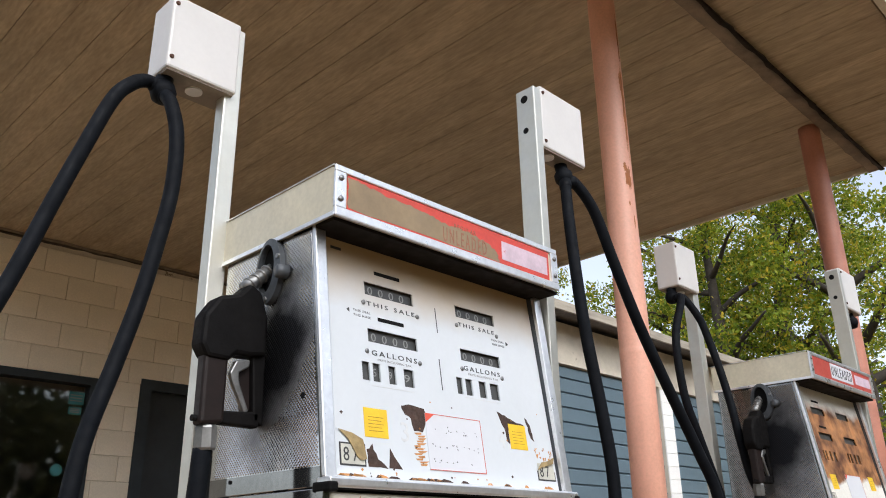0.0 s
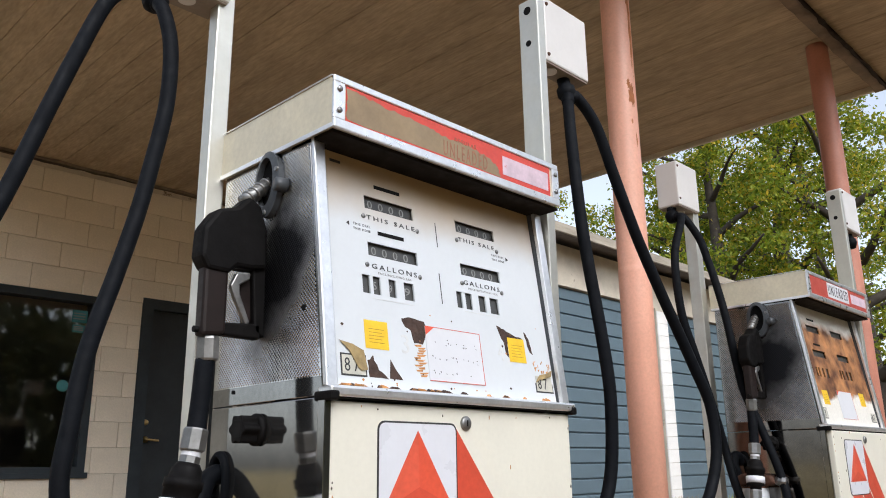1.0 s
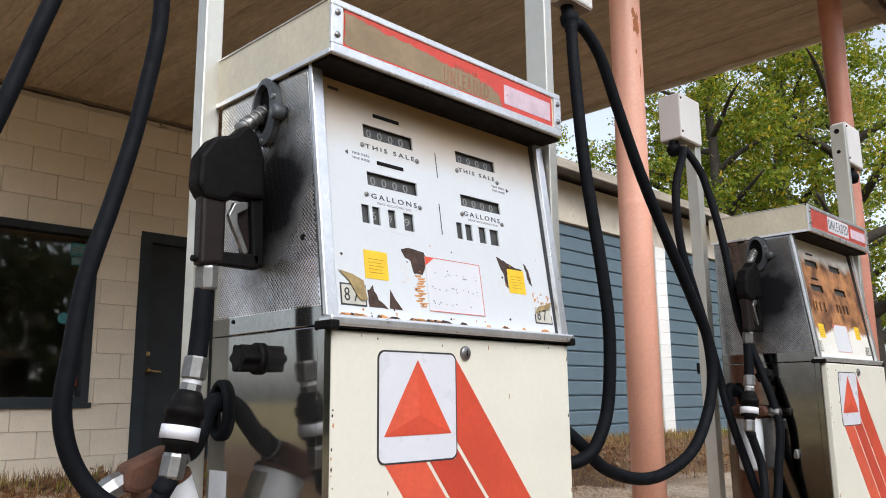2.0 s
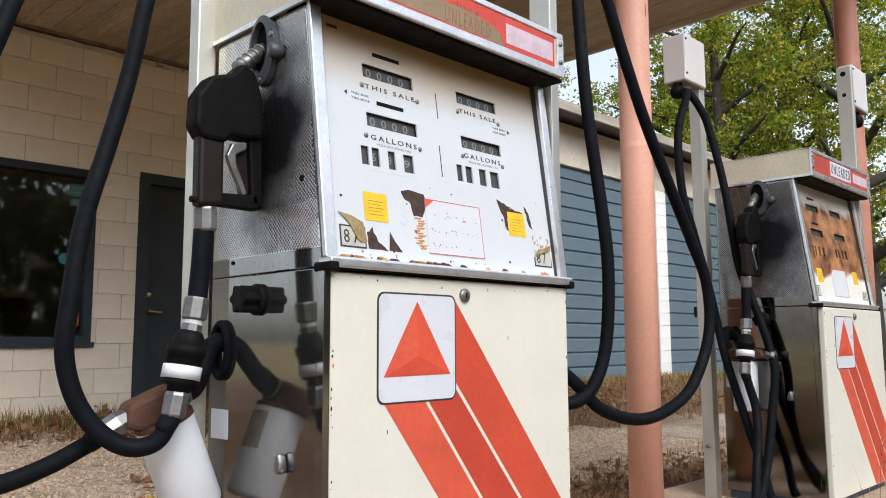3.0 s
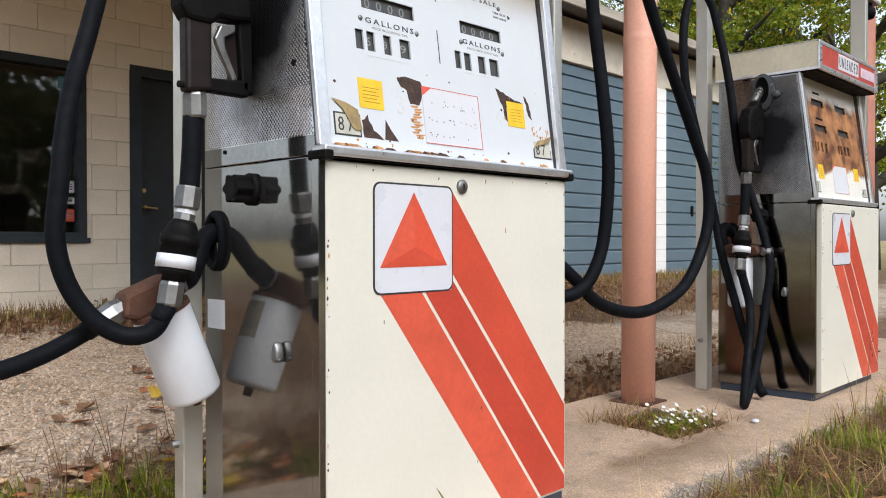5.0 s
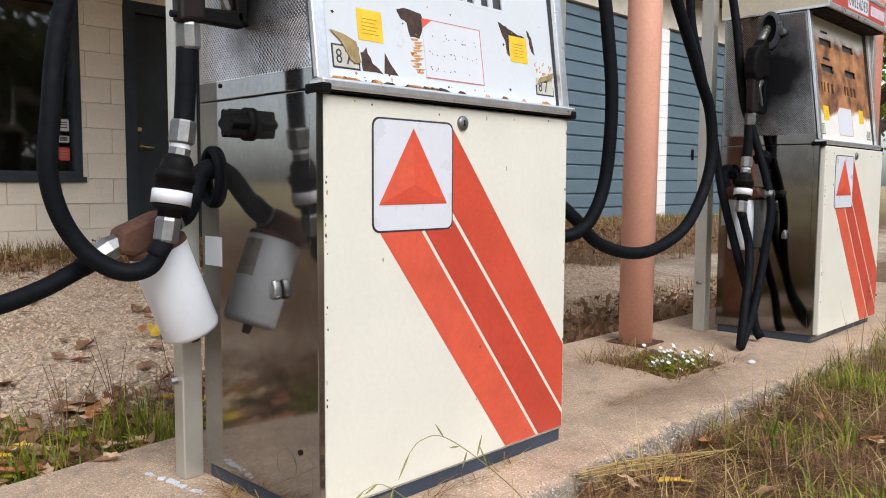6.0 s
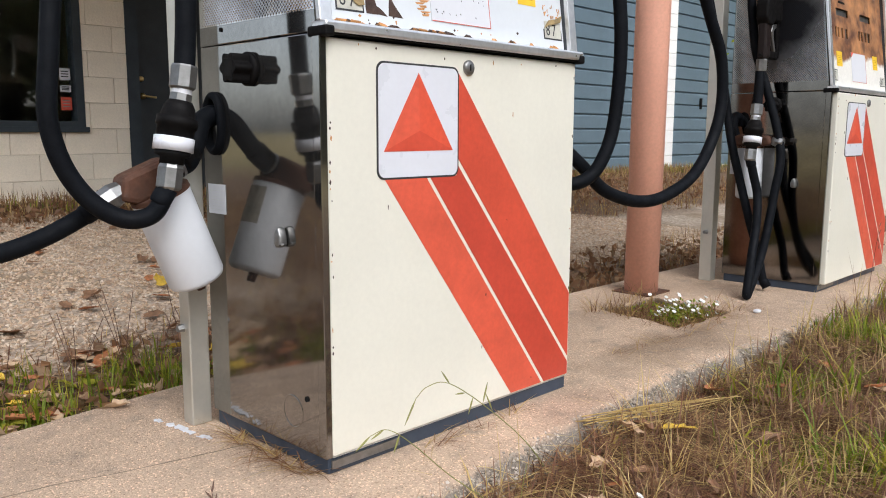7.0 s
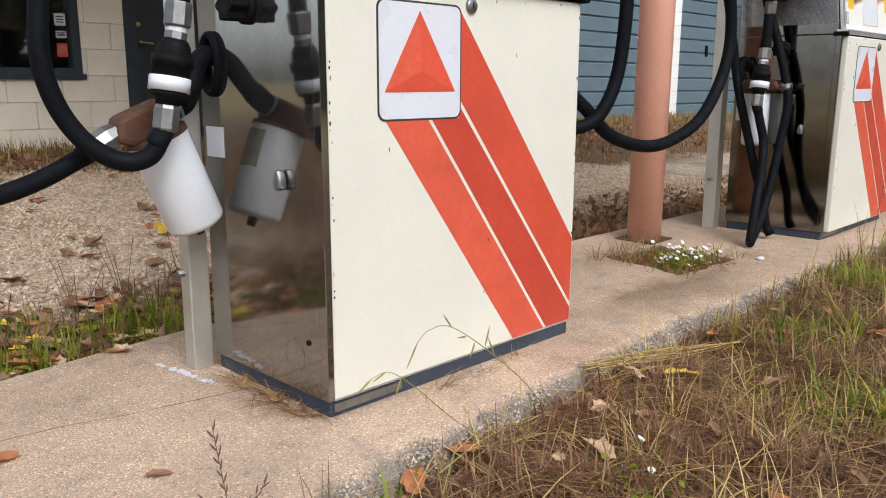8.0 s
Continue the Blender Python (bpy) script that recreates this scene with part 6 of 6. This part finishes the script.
def gravel():
    rng = np.random.default_rng(3)
    n = 62000
    x, y = rng.uniform(-0.7, 4.4, n), rng.uniform(1.2, 4.55, n)
    keep = [patch(a, b, 1.1, 11) > 0.12 + 0.5 * max(0, 1.5 - b) + 0.9 * max(0, b - lane_top(a) + 0.15) for a, b in zip(x.tolist(), y.tolist())]
    x, y = x[keep], y[keep]
    n = len(x)
    z = np.array([ground_height(a, b) for a, b in zip(x.tolist(), y.tolist())])
    s = rng.uniform(0.004, 0.011, n)
    ax = np.array([[1, 0, 0], [-1, 0, 0], [0, 1, 0], [0, -1, 0], [0, 0, 0.7], [0, 0, -0.7]], float)
    v = ax[None] * s[:, None, None] * rng.uniform(0.75, 1.2, (n, 6, 1)) + rng.normal(0, 0.13, (n, 6, 3)) * s[:, None, None]
    v = (v + np.stack([x, y, z + s * 0.2], 1)[:, None]).reshape(-1, 3)
    tri = np.array([[0, 2, 4], [2, 1, 4], [1, 3, 4], [3, 0, 4], [2, 0, 5], [1, 2, 5], [3, 1, 5], [0, 3, 5]])
    f = (np.arange(n)[:, None, None] * 6 + tri[None]).reshape(-1, 3)
    me = bpy.data.meshes.new("gravel")
    me.from_pydata(v.tolist(), [], f.tolist())
    me.materials.append(M["pebbles"])
    tagged(new("gravel", me), "loose grey and tan gravel on the forecourt", "gravel", kind="stuff")


gravel()


def kerb_stones():
    """Pea gravel laid bare on the broken kerb face."""
    rng = np.random.default_rng(21)
    n = 15000
    x = rng.uniform(-0.7, 3.2, n)
    line = np.interp(x, [p[0] for p in KERB_FRONT], [p[1] for p in KERB_FRONT])
    z = -0.065 * rng.random(n) ** 0.8
    y = line + np.interp(z, [-0.2, -0.06, -0.022, -0.006, 0.0], [-0.03, -0.022, -0.008, 0.004, 0.022]) + rng.uniform(-0.003, 0.003, n)
    s = rng.uniform(0.0016, 0.0048, n)
    ax = np.array([[1, 0, 0], [-1, 0, 0], [0, 1, 0], [0, -1, 0], [0, 0, 0.8], [0, 0, -0.8]], float)
    v = ax[None] * s[:, None, None] * rng.uniform(0.75, 1.2, (n, 6, 1)) + rng.normal(0, 0.13, (n, 6, 3)) * s[:, None, None]
    v = (v + np.stack([x, y, z - s * 0.2], 1)[:, None]).reshape(-1, 3)
    tri = np.array([[0, 2, 4], [2, 1, 4], [1, 3, 4], [3, 0, 4], [2, 0, 5], [1, 2, 5], [3, 1, 5], [0, 3, 5]])
    me = bpy.data.meshes.new("kerb_gravel")
    me.from_pydata(v.tolist(), [], (np.arange(n)[:, None, None] * 6 + tri[None]).reshape(-1, 3).tolist())
    me.materials.append(M["aggregate"])
    tagged(new("kerb_gravel", me), "grey pea gravel laid bare on the broken kerb face", "gravel", kind="stuff")


kerb_stones()


def arching(name, centres, per, length, width, material, label, seed):
    """Tufts of long blades that rise from one root and bow over."""
    rng = np.random.default_rng(seed)
    c = np.repeat(np.asarray(centres, float), per, axis=0)
    n = len(c)
    c[:, :2] += rng.normal(0, 0.012, (n, 2))
    h = rng.uniform(length[0], length[1], n)
    w = rng.uniform(width[0], width[1], n)
    ang = rng.uniform(0, 2 * np.pi, n)
    t0, bend = rng.uniform(0.15, 0.9, n), rng.uniform(0.7, 1.7, n)
    d = np.stack([np.cos(ang), np.sin(ang), np.zeros(n)], 1)
    side = np.stack([-np.sin(ang), np.cos(ang), np.zeros(n)], 1)
    rows, p = [], c.copy()
    for k in range(6):
        ww = (w * (1 - (k / 5.0) ** 2 * 0.95))[:, None]
        rows += [p - side * ww, p + side * ww]
        th = t0 + bend * (k + 0.5) / 5
        p = p + (d * np.sin(th)[:, None] + np.array([0, 0, 1.0]) * np.cos(th)[:, None]) * (h / 5)[:, None]
        p[:, 2] = np.maximum(p[:, 2], c[:, 2] + 0.006)
    v = np.stack(rows, 1).reshape(-1, 3)
    f = []
    for a in (np.arange(n) * 12).tolist():
        f += [(a + 2 * k, a + 2 * k + 1, a + 2 * k + 3, a + 2 * k + 2) for k in range(5)]
    me = bpy.data.meshes.new(name)
    me.from_pydata(v.tolist(), [], f)
    me.materials.append(material)
    return tagged(new(name, me), label, "grass", kind="stuff")


def tuft_spots(n, x0, x1, y0, y1, seed, least=0.0):
    return [(x, y, z + 0.004) for x, y, z in scatter(n, x0, x1, y0, y1, seed, lambda x, y, r: verge(x, y, r) and patch(x, y, 3.0, 2) > least)]


arching("grass_tuft", tuft_spots(22, 0.8, 2.0, -0.75, -0.28, 41, 0.56) + tuft_spots(30, 2.1, 3.6, -0.7, -0.2, 45, 0.4), 16, (0.07, 0.22), (0.0014, 0.0032), M["grass"], "green grass tufts bowing over the verge", 41)
arching("dry_tuft", tuft_spots(46, 0.0, 3.2, -0.8, -0.19, 42), 20, (0.08, 0.2), (0.0007, 0.0016), M["gold"], "pale straw tufts bowing over the verge", 42)
arching("dry_tuft", [(1.42 + 0.36 * (k % 7) / 6, 0.09 + 0.02 * (k % 3) if k < 7 else 0.41, -0.03) for k in range(14)], 34, (0.05, 0.16), (0.0006, 0.0013), M["straw"], "dead grass spilling over the planting hole", 43)
arching("dry_tuft", [(1.42 + 0.05 * (k % 3), 0.14 + 0.27 * k / 11, -0.04) for k in range(12)], 40, (0.05, 0.13), (0.0007, 0.0015), M["straw"], "matted dead grass in the planting hole", 44)


def straw_bundle():
    """Long golden straws blown together along the kerb."""
    rnd = random.Random(52)
    bms = []
    for k in range(16):
        a, b = rnd.uniform(0.0, 0.4), rnd.uniform(0.6, 1.15)
        pts = []
        for f in (a, (a + b) / 2, b):
            x = 0.52 + 0.40 * f
            pts.append((x, -0.15 - 0.13 * f + rnd.uniform(-0.014, 0.014), -0.006 - 0.012 * f + rnd.uniform(-0.004, 0.018)))
        bms.append(tube(pts, 0.0012, 5, 5, (0.0014, 0.0006)))
    solid("straw", join(*bms), M["gold"], "long golden straws blown together along the kerb", "straw", "stuff", True)


straw_bundle()


def leaf_shape(seed):
    """A dry lobed leaf, curled along its rib and crooked at the tips."""
    rnd = random.Random(seed)
    curl, roll_up = rnd.uniform(0.7, 1.6), rnd.uniform(-0.4, 0.5)
    bm = bmesh.new()
    mid = bm.verts.new((0, 0, 0.002))
    inner, ring = [], []
    n = 16
    for k in range(n):
        a = 2 * math.pi * k / n
        r = (0.034 if k % 2 else 0.027) * rnd.uniform(0.75, 1.15)
        for share, out in ((0.5, inner), (1.0, ring)):
            px, py = r * share * math.cos(a) * 1.3, r * share * math.sin(a) * 0.85
            turn = py / 0.03 * curl
            z = 0.002 + 0.012 * curl * (1 - math.cos(turn)) + 6 * roll_up * px * abs(px) + rnd.uniform(0, 0.004) * share
            out.append(bm.verts.new((px, 0.03 / curl * math.sin(turn), max(0.001, z))))
    for k in range(n):
        q = (k + 1) % n
        bm.faces.new((mid, inner[k], inner[q]))
        bm.faces.new((inner[k], ring[k], ring[q], inner[q]))
    e = bmesh.ops.extrude_face_region(bm, geom=bm.faces[:])
    bmesh.ops.translate(bm, verts=[g for g in e["geom"] if isinstance(g, bmesh.types.BMVert)], vec=(0, 0, 0.0006))
    return bm


LEAF_MESH = []
for k, mname in enumerate(("leaf_tan", "leaf_brown", "leaf_rust", "leaf_yellow")):
    for q in range(2):
        first = part("fallen_leaf", leaf_shape(k * 2 + q), M[mname], None)
        LEAF_MESH.append(first.data)
        bpy.data.objects.remove(first)


def fallen_leaf(x, y, z, kind, size, turn):
    ob = new("fallen_leaf", LEAF_MESH[kind])
    ob.matrix_world = Matrix.Translation((x, y, z)) @ pose(0, 0, 0, 10 * math.sin(turn), 12 * math.cos(turn * 3), turn * 57) @ Matrix.Scale(size, 4)
    words = ("pale tan", "brown", "rust-red", "yellow")[kind // 2]
    tagged(ob, words + " dry curled leaf lying on the ground", "leaf", "fallen leaves")


rnd_l = random.Random(15)
for lx, ly, lz, lk, ls in ((0.118, -0.21, -0.025, 4, 0.8), (0.435, -0.27, -0.03, 0, 0.85), (0.286, -0.36, -0.032, 0, 0.9), (1.416, -0.34, -0.03, 4, 0.9), (0.803, -0.44, -0.035, 2, 0.8),
                           (-0.462, 0.235, 0.002, 5, 0.9), (-0.11, 0.60, 0.002, 0, 0.9), (0.722, 2.07, -0.03, 6, 1.7), (0.704, -0.28, -0.028, 7, 1.0), (-0.30, 0.02, 0.002, 3, 0.5), (0.62, -0.215, -0.022, 0, 0.8)):
    fallen_leaf(lx, ly, lz, lk, ls, rnd_l.uniform(0, 6))
for k in range(90):
    lx, ly = rnd_l.uniform(-0.8, 2.6), rnd_l.uniform(0.75, 4.4)
    fallen_leaf(lx, ly, ground_height(lx, ly) + 0.012, rnd_l.choice((0, 1, 2, 3, 3, 4, 5)), rnd_l.uniform(0.7, 1.5), rnd_l.uniform(0, 6))
for k in range(75):
    lx = rnd_l.uniform(-0.3, 3.2)
    ly = rnd_l.uniform(-1.0, front_y(lx) - 0.03)
    fallen_leaf(lx, ly, ground_height(lx, ly) + 0.04, rnd_l.choice((0, 1, 2, 3, 4, 5)), rnd_l.uniform(0.45, 0.9), rnd_l.uniform(0, 6))


for k in range(190):
    lx, ly = rnd_l.uniform(-0.6, 0.8), rnd_l.uniform(0.71, 1.32)
    fallen_leaf(lx, ly, ground_height(lx, ly) + 0.02, rnd_l.choice((0, 1, 2, 3, 4, 5, 2, 3, 4, 5, 0, 3, 6)), rnd_l.uniform(0.6, 1.3), rnd_l.uniform(0, 6))


rnd_f = random.Random(77)
litter = [(lx, ly, ground_height(lx, ly) + 0.012) for lx, ly in ((rnd_f.uniform(-1.2, 4.5), rnd_f.triangular(0.7, 1.5, 0.85)) for k in range(900))]
tagged(leaves_mesh("leaf_litter", litter, 0.02, 3, 0.045, M["dead_leaf"], None, 78), "brown and tan leaf litter drifted behind the island", "leaf litter", kind="stuff")


far_litter = [(lx, ly, ground_height(lx, ly) + 0.012) for lx, ly in ((rnd_f.uniform(-2.0, 8.0), rnd_f.triangular(2.4, 5.3, 4.4)) for k in range(2600)) if ly > lane_top(lx) - 0.3]
tagged(leaves_mesh("leaf_litter", far_litter, 0.04, 3, 0.055, M["dead_leaf"], None, 79), "tan and brown leaves drifted along the building", "leaf litter", kind="stuff")


def stalk(pts, heads, material, label):
    """A bent grass stem with its seed heads."""
    s = thing("grass_stalk", label, "grass", tuple(pts[0]), group="grass stalks")
    o = Vector(pts[0])
    part("stem", tube([Vector(p) - o for p in pts], 0.0008, 6, 6, (0.0011, 0.0005)), material, s, smooth=True)
    for a, b in heads:
        a, b = Vector(a) - o, Vector(b) - o
        part("seed_head", lathe([(0, 0.0004), (0.3, 0.0015), (0.7, 0.0013), (1, 0.0003)], a, a.lerp(b, 0.75), 7), material, s)


green_stem = "green-gold arching grass stalk with drooping seed heads"
stalk([(0.40, -0.2, -0.09), (0.303, -0.2, 0.028), (0.191, -0.2, 0.125), (0.094, -0.2, 0.192), (0.044, -0.2, 0.198), (0.02, -0.2, 0.185)],
      [((0.094, -0.2, 0.192), (0.069, -0.2, 0.225)), ((0.2, -0.2, 0.12), (0.175, -0.2, 0.168)), ((0.02, -0.2, 0.185), (-0.012, -0.2, 0.135)), ((0.13, -0.2, 0.168), (0.10, -0.2, 0.172)), ((0.15, -0.2, 0.155), (0.135, -0.2, 0.12)), ((0.175, -0.2, 0.14), (0.19, -0.2, 0.185))], M["stem_green"], green_stem)
stalk([(0.21, -0.25, -0.09), (0.152, -0.25, -0.02), (0.044, -0.25, 0.069), (-0.034, -0.25, 0.141), (-0.082, -0.25, 0.176), (-0.114, -0.25, 0.176)],
      [((-0.114, -0.25, 0.176), (-0.15, -0.25, 0.155)), ((-0.06, -0.25, 0.163), (-0.075, -0.25, 0.13)), ((-0.09, -0.25, 0.178), (-0.12, -0.25, 0.168))], M["stem_green"], green_stem)


def plume(base, tip, side_shoots, seed, label):
    """A dry stalk with thin side shoots, each set with tiny pointed spikelets."""
    rnd = random.Random(seed)
    base, tip = Vector(base), Vector(tip)
    s = thing("grass_stalk", label, "grass", tuple(base), group="grass stalks")
    up = tip - base
    lines = [(Vector((0, 0, 0)), up * 0.5 + Vector((0.004, 0, 0)), up, 0.62)]
    for f, dx, dz in side_shoots:
        a = up * f
        lines.append((a, a + Vector((dx * 0.6, 0, dz * 0.4)), a + Vector((dx, 0, dz)), 0.35))
    for a, m, b, bare in lines:
        part("stem", tube([a, m, b], 0.0007, 5, 6, (0.0009, 0.0004)), M["stem_brown"], s, smooth=True)
        length = (b - a).length
        n = max(3, int(length * (1 - bare) / 0.007))
        d = (b - m).normalized()
        for k in range(n):
            p = m.lerp(b, max(0, (bare + (1 - bare) * k / n - 0.5) * 2)) if bare > 0.5 else a.lerp(b, bare + (1 - bare) * k / n) * 0.5 + m.lerp(b, k / n) * 0.5
            out = d * 0.011 + Vector(((0.005 if k % 2 else -0.005) * d.z + rnd.uniform(-0.001, 0.001), rnd.uniform(-0.002, 0.002), (-0.005 if k % 2 else 0.005) * d.x))
            part("seed_head", lathe([(0, 0.0003), (0.35, 0.0010), (0.7, 0.0008), (1, 0.0002)], p, p + out, 5), M["stem_brown"], s)


plume((-0.395, -0.4, -0.11), (-0.437, -0.4, 0.258), ((0.62, -0.055, 0.02), (0.7, 0.045, 0.035), (0.78, -0.03, 0.012), (0.56, 0.06, 0.03)), 5, "dark reddish dry grass stalk with a seed plume")
rnd_s = random.Random(31)
for k in range(8):
    bx, by = rnd_s.uniform(1.6, 2.6), rnd_s.uniform(-0.45, -0.2)
    hh = rnd_s.uniform(0.2, 0.42)
    lx, ly = rnd_s.uniform(-0.1, 0.1), rnd_s.uniform(-0.05, 0.05)
    tip = Vector((bx + lx, by + ly, hh - 0.1))
    stalk([(bx, by, -0.11), (bx + lx * 0.3, by + ly * 0.3, hh * 0.5 - 0.1), tip], [(tip - Vector((lx * 0.1 * q, 0, 0.025 * q)), tip + Vector((rnd_s.uniform(-0.03, 0.03), 0, 0.02 - 0.025 * q))) for q in range(4)], M["stem_brown"], "thin dry grass stalk with a seed plume")
for k in range(6):
    bx, by = rnd_s.uniform(-0.3, 1.4), rnd_s.uniform(-0.5, -0.25)
    hh = rnd_s.uniform(0.08, 0.2)
    lx, ly = rnd_s.uniform(-0.08, 0.08), rnd_s.uniform(-0.04, 0.04)
    stalk([(bx, by, -0.11), (bx + lx * 0.4, by + ly * 0.4, hh * 0.6 - 0.1), (bx + lx, by + ly, hh - 0.1)], [], M["stem_green"], "single thin green grass stem")


def weed(x, y, seed):
    """A low rosette of toothed leaves with thin bare stems."""
    rnd = random.Random(seed)
    w = thing("weed", "low green leafy weed beside the island", "weed", (x, y, ground_height(x, y)), "weeds")
    for k in range(13):
        a, n = rnd.uniform(0, 6.28), rnd.uniform(0.05, 0.11)
        bm = bmesh.new()
        rows = []
        for i in range(6):
            t = i / 5
            c = Vector((math.cos(a) * n * t, math.sin(a) * n * t, n * (0.8 * t - 0.65 * t * t)))
            half = 0.010 * math.sin(math.pi * min(0.97, t * 0.85 + 0.12)) * (1.3 if i % 2 else 0.7)
            sd = Vector((-math.sin(a), math.cos(a), 0.2)) * half
            rows.append((bm.verts.new(c - sd), bm.verts.new(c + sd)))
        for p, q in zip(rows, rows[1:]):
            bm.faces.new((p[0], p[1], q[1], q[0]))
        part("leaf", bm, M["grass"], w)
    for k in range(4):
        a, n = rnd.uniform(0, 6.28), rnd.uniform(0.15, 0.26)
        part("stem", tube([(0, 0, 0), (math.cos(a) * 0.03, math.sin(a) * 0.03, n * 0.5), (math.cos(a) * 0.07, math.sin(a) * 0.07, n)], 0.001, 5), M["stem_brown"], w)


for k, (wx, wy) in enumerate(((0.22, 0.92), (0.10, 0.86), (-0.02, 1.05), (0.3, 1.0), (-0.25, 0.9), (0.15, 1.15))):
    weed(wx, wy, 60 + k)


def aster(x, y, z, seed, flowers):
    rnd = random.Random(seed)
    a = thing("aster_clump", "clump of small white wild asters", "flowers", (x, y, z), "wild flowers")
    for k in range(flowers):
        px, py, pz = rnd.gauss(0, 0.045), rnd.gauss(0, 0.04), rnd.uniform(0.02, 0.09)
        part("stem", tube([(px * 0.3, py * 0.3, 0), (px, py, pz)], 0.0007, 4, 2), M["stem_green"], a)
        part("flower", lathe([(0, 0.001), (0.5, 0.006), (1, 0.0072)], (px, py, pz), (px + rnd.uniform(-0.002, 0.002), py - 0.002, pz + 0.004), 7), M["petal"], a)
    ends = [(rnd.gauss(0, 0.045), rnd.gauss(0, 0.04), rnd.uniform(0.0, 0.06)) for k in range(40)]
    leaves_mesh("foliage", ends, 0.012, 8, 0.014, M["grass"], a, seed)


aster(1.60, 0.22, -0.04, 1, 22)
aster(1.66, 0.17, -0.04, 2, 22)
aster(1.54, 0.17, -0.04, 3, 9)
aster(0.30, -0.42, -0.10, 4, 4)


def crumbs():
    rnd = random.Random(8)
    for k in range(7):
        t = k / 6
        x, y = -0.08 + 0.025 * t + rnd.uniform(-0.004, 0.004), 0.455 - 0.155 * t + rnd.uniform(-0.008, 0.008)
        w = rnd.uniform(0.5, 1.0)
        pts = ragged([(x - 0.008 * w, y - 0.011 * w), (x + 0.008 * w, y - 0.010), (x + 0.007, y + 0.012 * w), (x - 0.008 * w, y + 0.009)], 0.0035, 3, k)
        c = solid("paint_flake", prism(pts, along_z, 0.0008, 0.003), M["card"], "white paint flake on the concrete", "flake", group="paint flakes")
    rows = [(-0.6, 0.335), (-0.43, 0.312), (-0.34, 0.30), (-0.25, 0.272), (-0.07, 0.235), (-0.012, 0.228)]
    crack = ragged(rows + [(x, y + 0.0024) for x, y in rows[::-1]], 0.0007, 9, 2)
    solid("crack", prism(crack, along_z, -0.002, 0.0006), M["crack"], "thin dirt-filled crack across the concrete", "crack", "structure")
    p = bmesh.new()
    bmesh.ops.create_icosphere(p, subdivisions=2, radius=0.014, matrix=Matrix.LocRotScale((1.80, 0.02, 0.006), None, (1.3, 0.9, 0.5)))
    solid("pebble", p, M["card"], "smooth white pebble on the island", "stone", smooth=True)


crumbs()


# ---- blocks of the wall, last ----
def block_wall():
    parent = bpy.data.objects["wall_office"]
    openings = [(0.2, 1.76, 0.62, 2.02), (2.115, 3.03, -0.2, 2.07)]
    cache = {}
    rnd = random.Random(12)
    k = 0
    z = 0.02
    while z < 3.0:
        z1 = min(z + 0.2, 3.08)
        x = -0.8 + (0.2 if k % 2 else 0.0)
        while x < 3.8:
            spans = [(x, x + 0.4)]
            for a, b, lo, hi in openings:
                if lo < (z + z1) / 2 < hi:
                    spans = [q for s0, s1 in spans for q in ((s0, min(s1, a)), (max(s0, b), s1)) if q[1] - q[0] > 0.03]
            for s0, s1 in spans:
                key = (round(s1 - s0, 3), round(z1 - z, 3))
                if key not in cache:
                    first = part("block", box(-key[0] / 2 + 0.0015, key[0] / 2 - 0.0015, -0.012, 0.012, -key[1] / 2 + 0.0015, key[1] / 2 - 0.0015, 0.003, 1), M["block"], None)
                    cache[key] = first.data
                    bpy.data.objects.remove(first)
                ob = new("block", cache[key])
                ob.location = ((s0 + s1) / 2, WALL_Y + 0.005 + rnd.uniform(-0.0015, 0.0015), (z + z1) / 2)
                ob.parent = parent
            x += 0.4
        z += 0.2
        k += 1
    pier = bpy.data.objects["wall_garage"]
    first = part("block", box(-0.162, 0.162, -0.012, 0.012, -0.098, 0.098, 0.003, 1), M["white_block"], None)
    for i in range(15):
        ob = new("block", first.data)
        ob.location = (10.885, WALL_Y - 0.006, 0.16 + 0.2 * i)
        ob.parent = pier
    bpy.data.objects.remove(first)


block_wall()
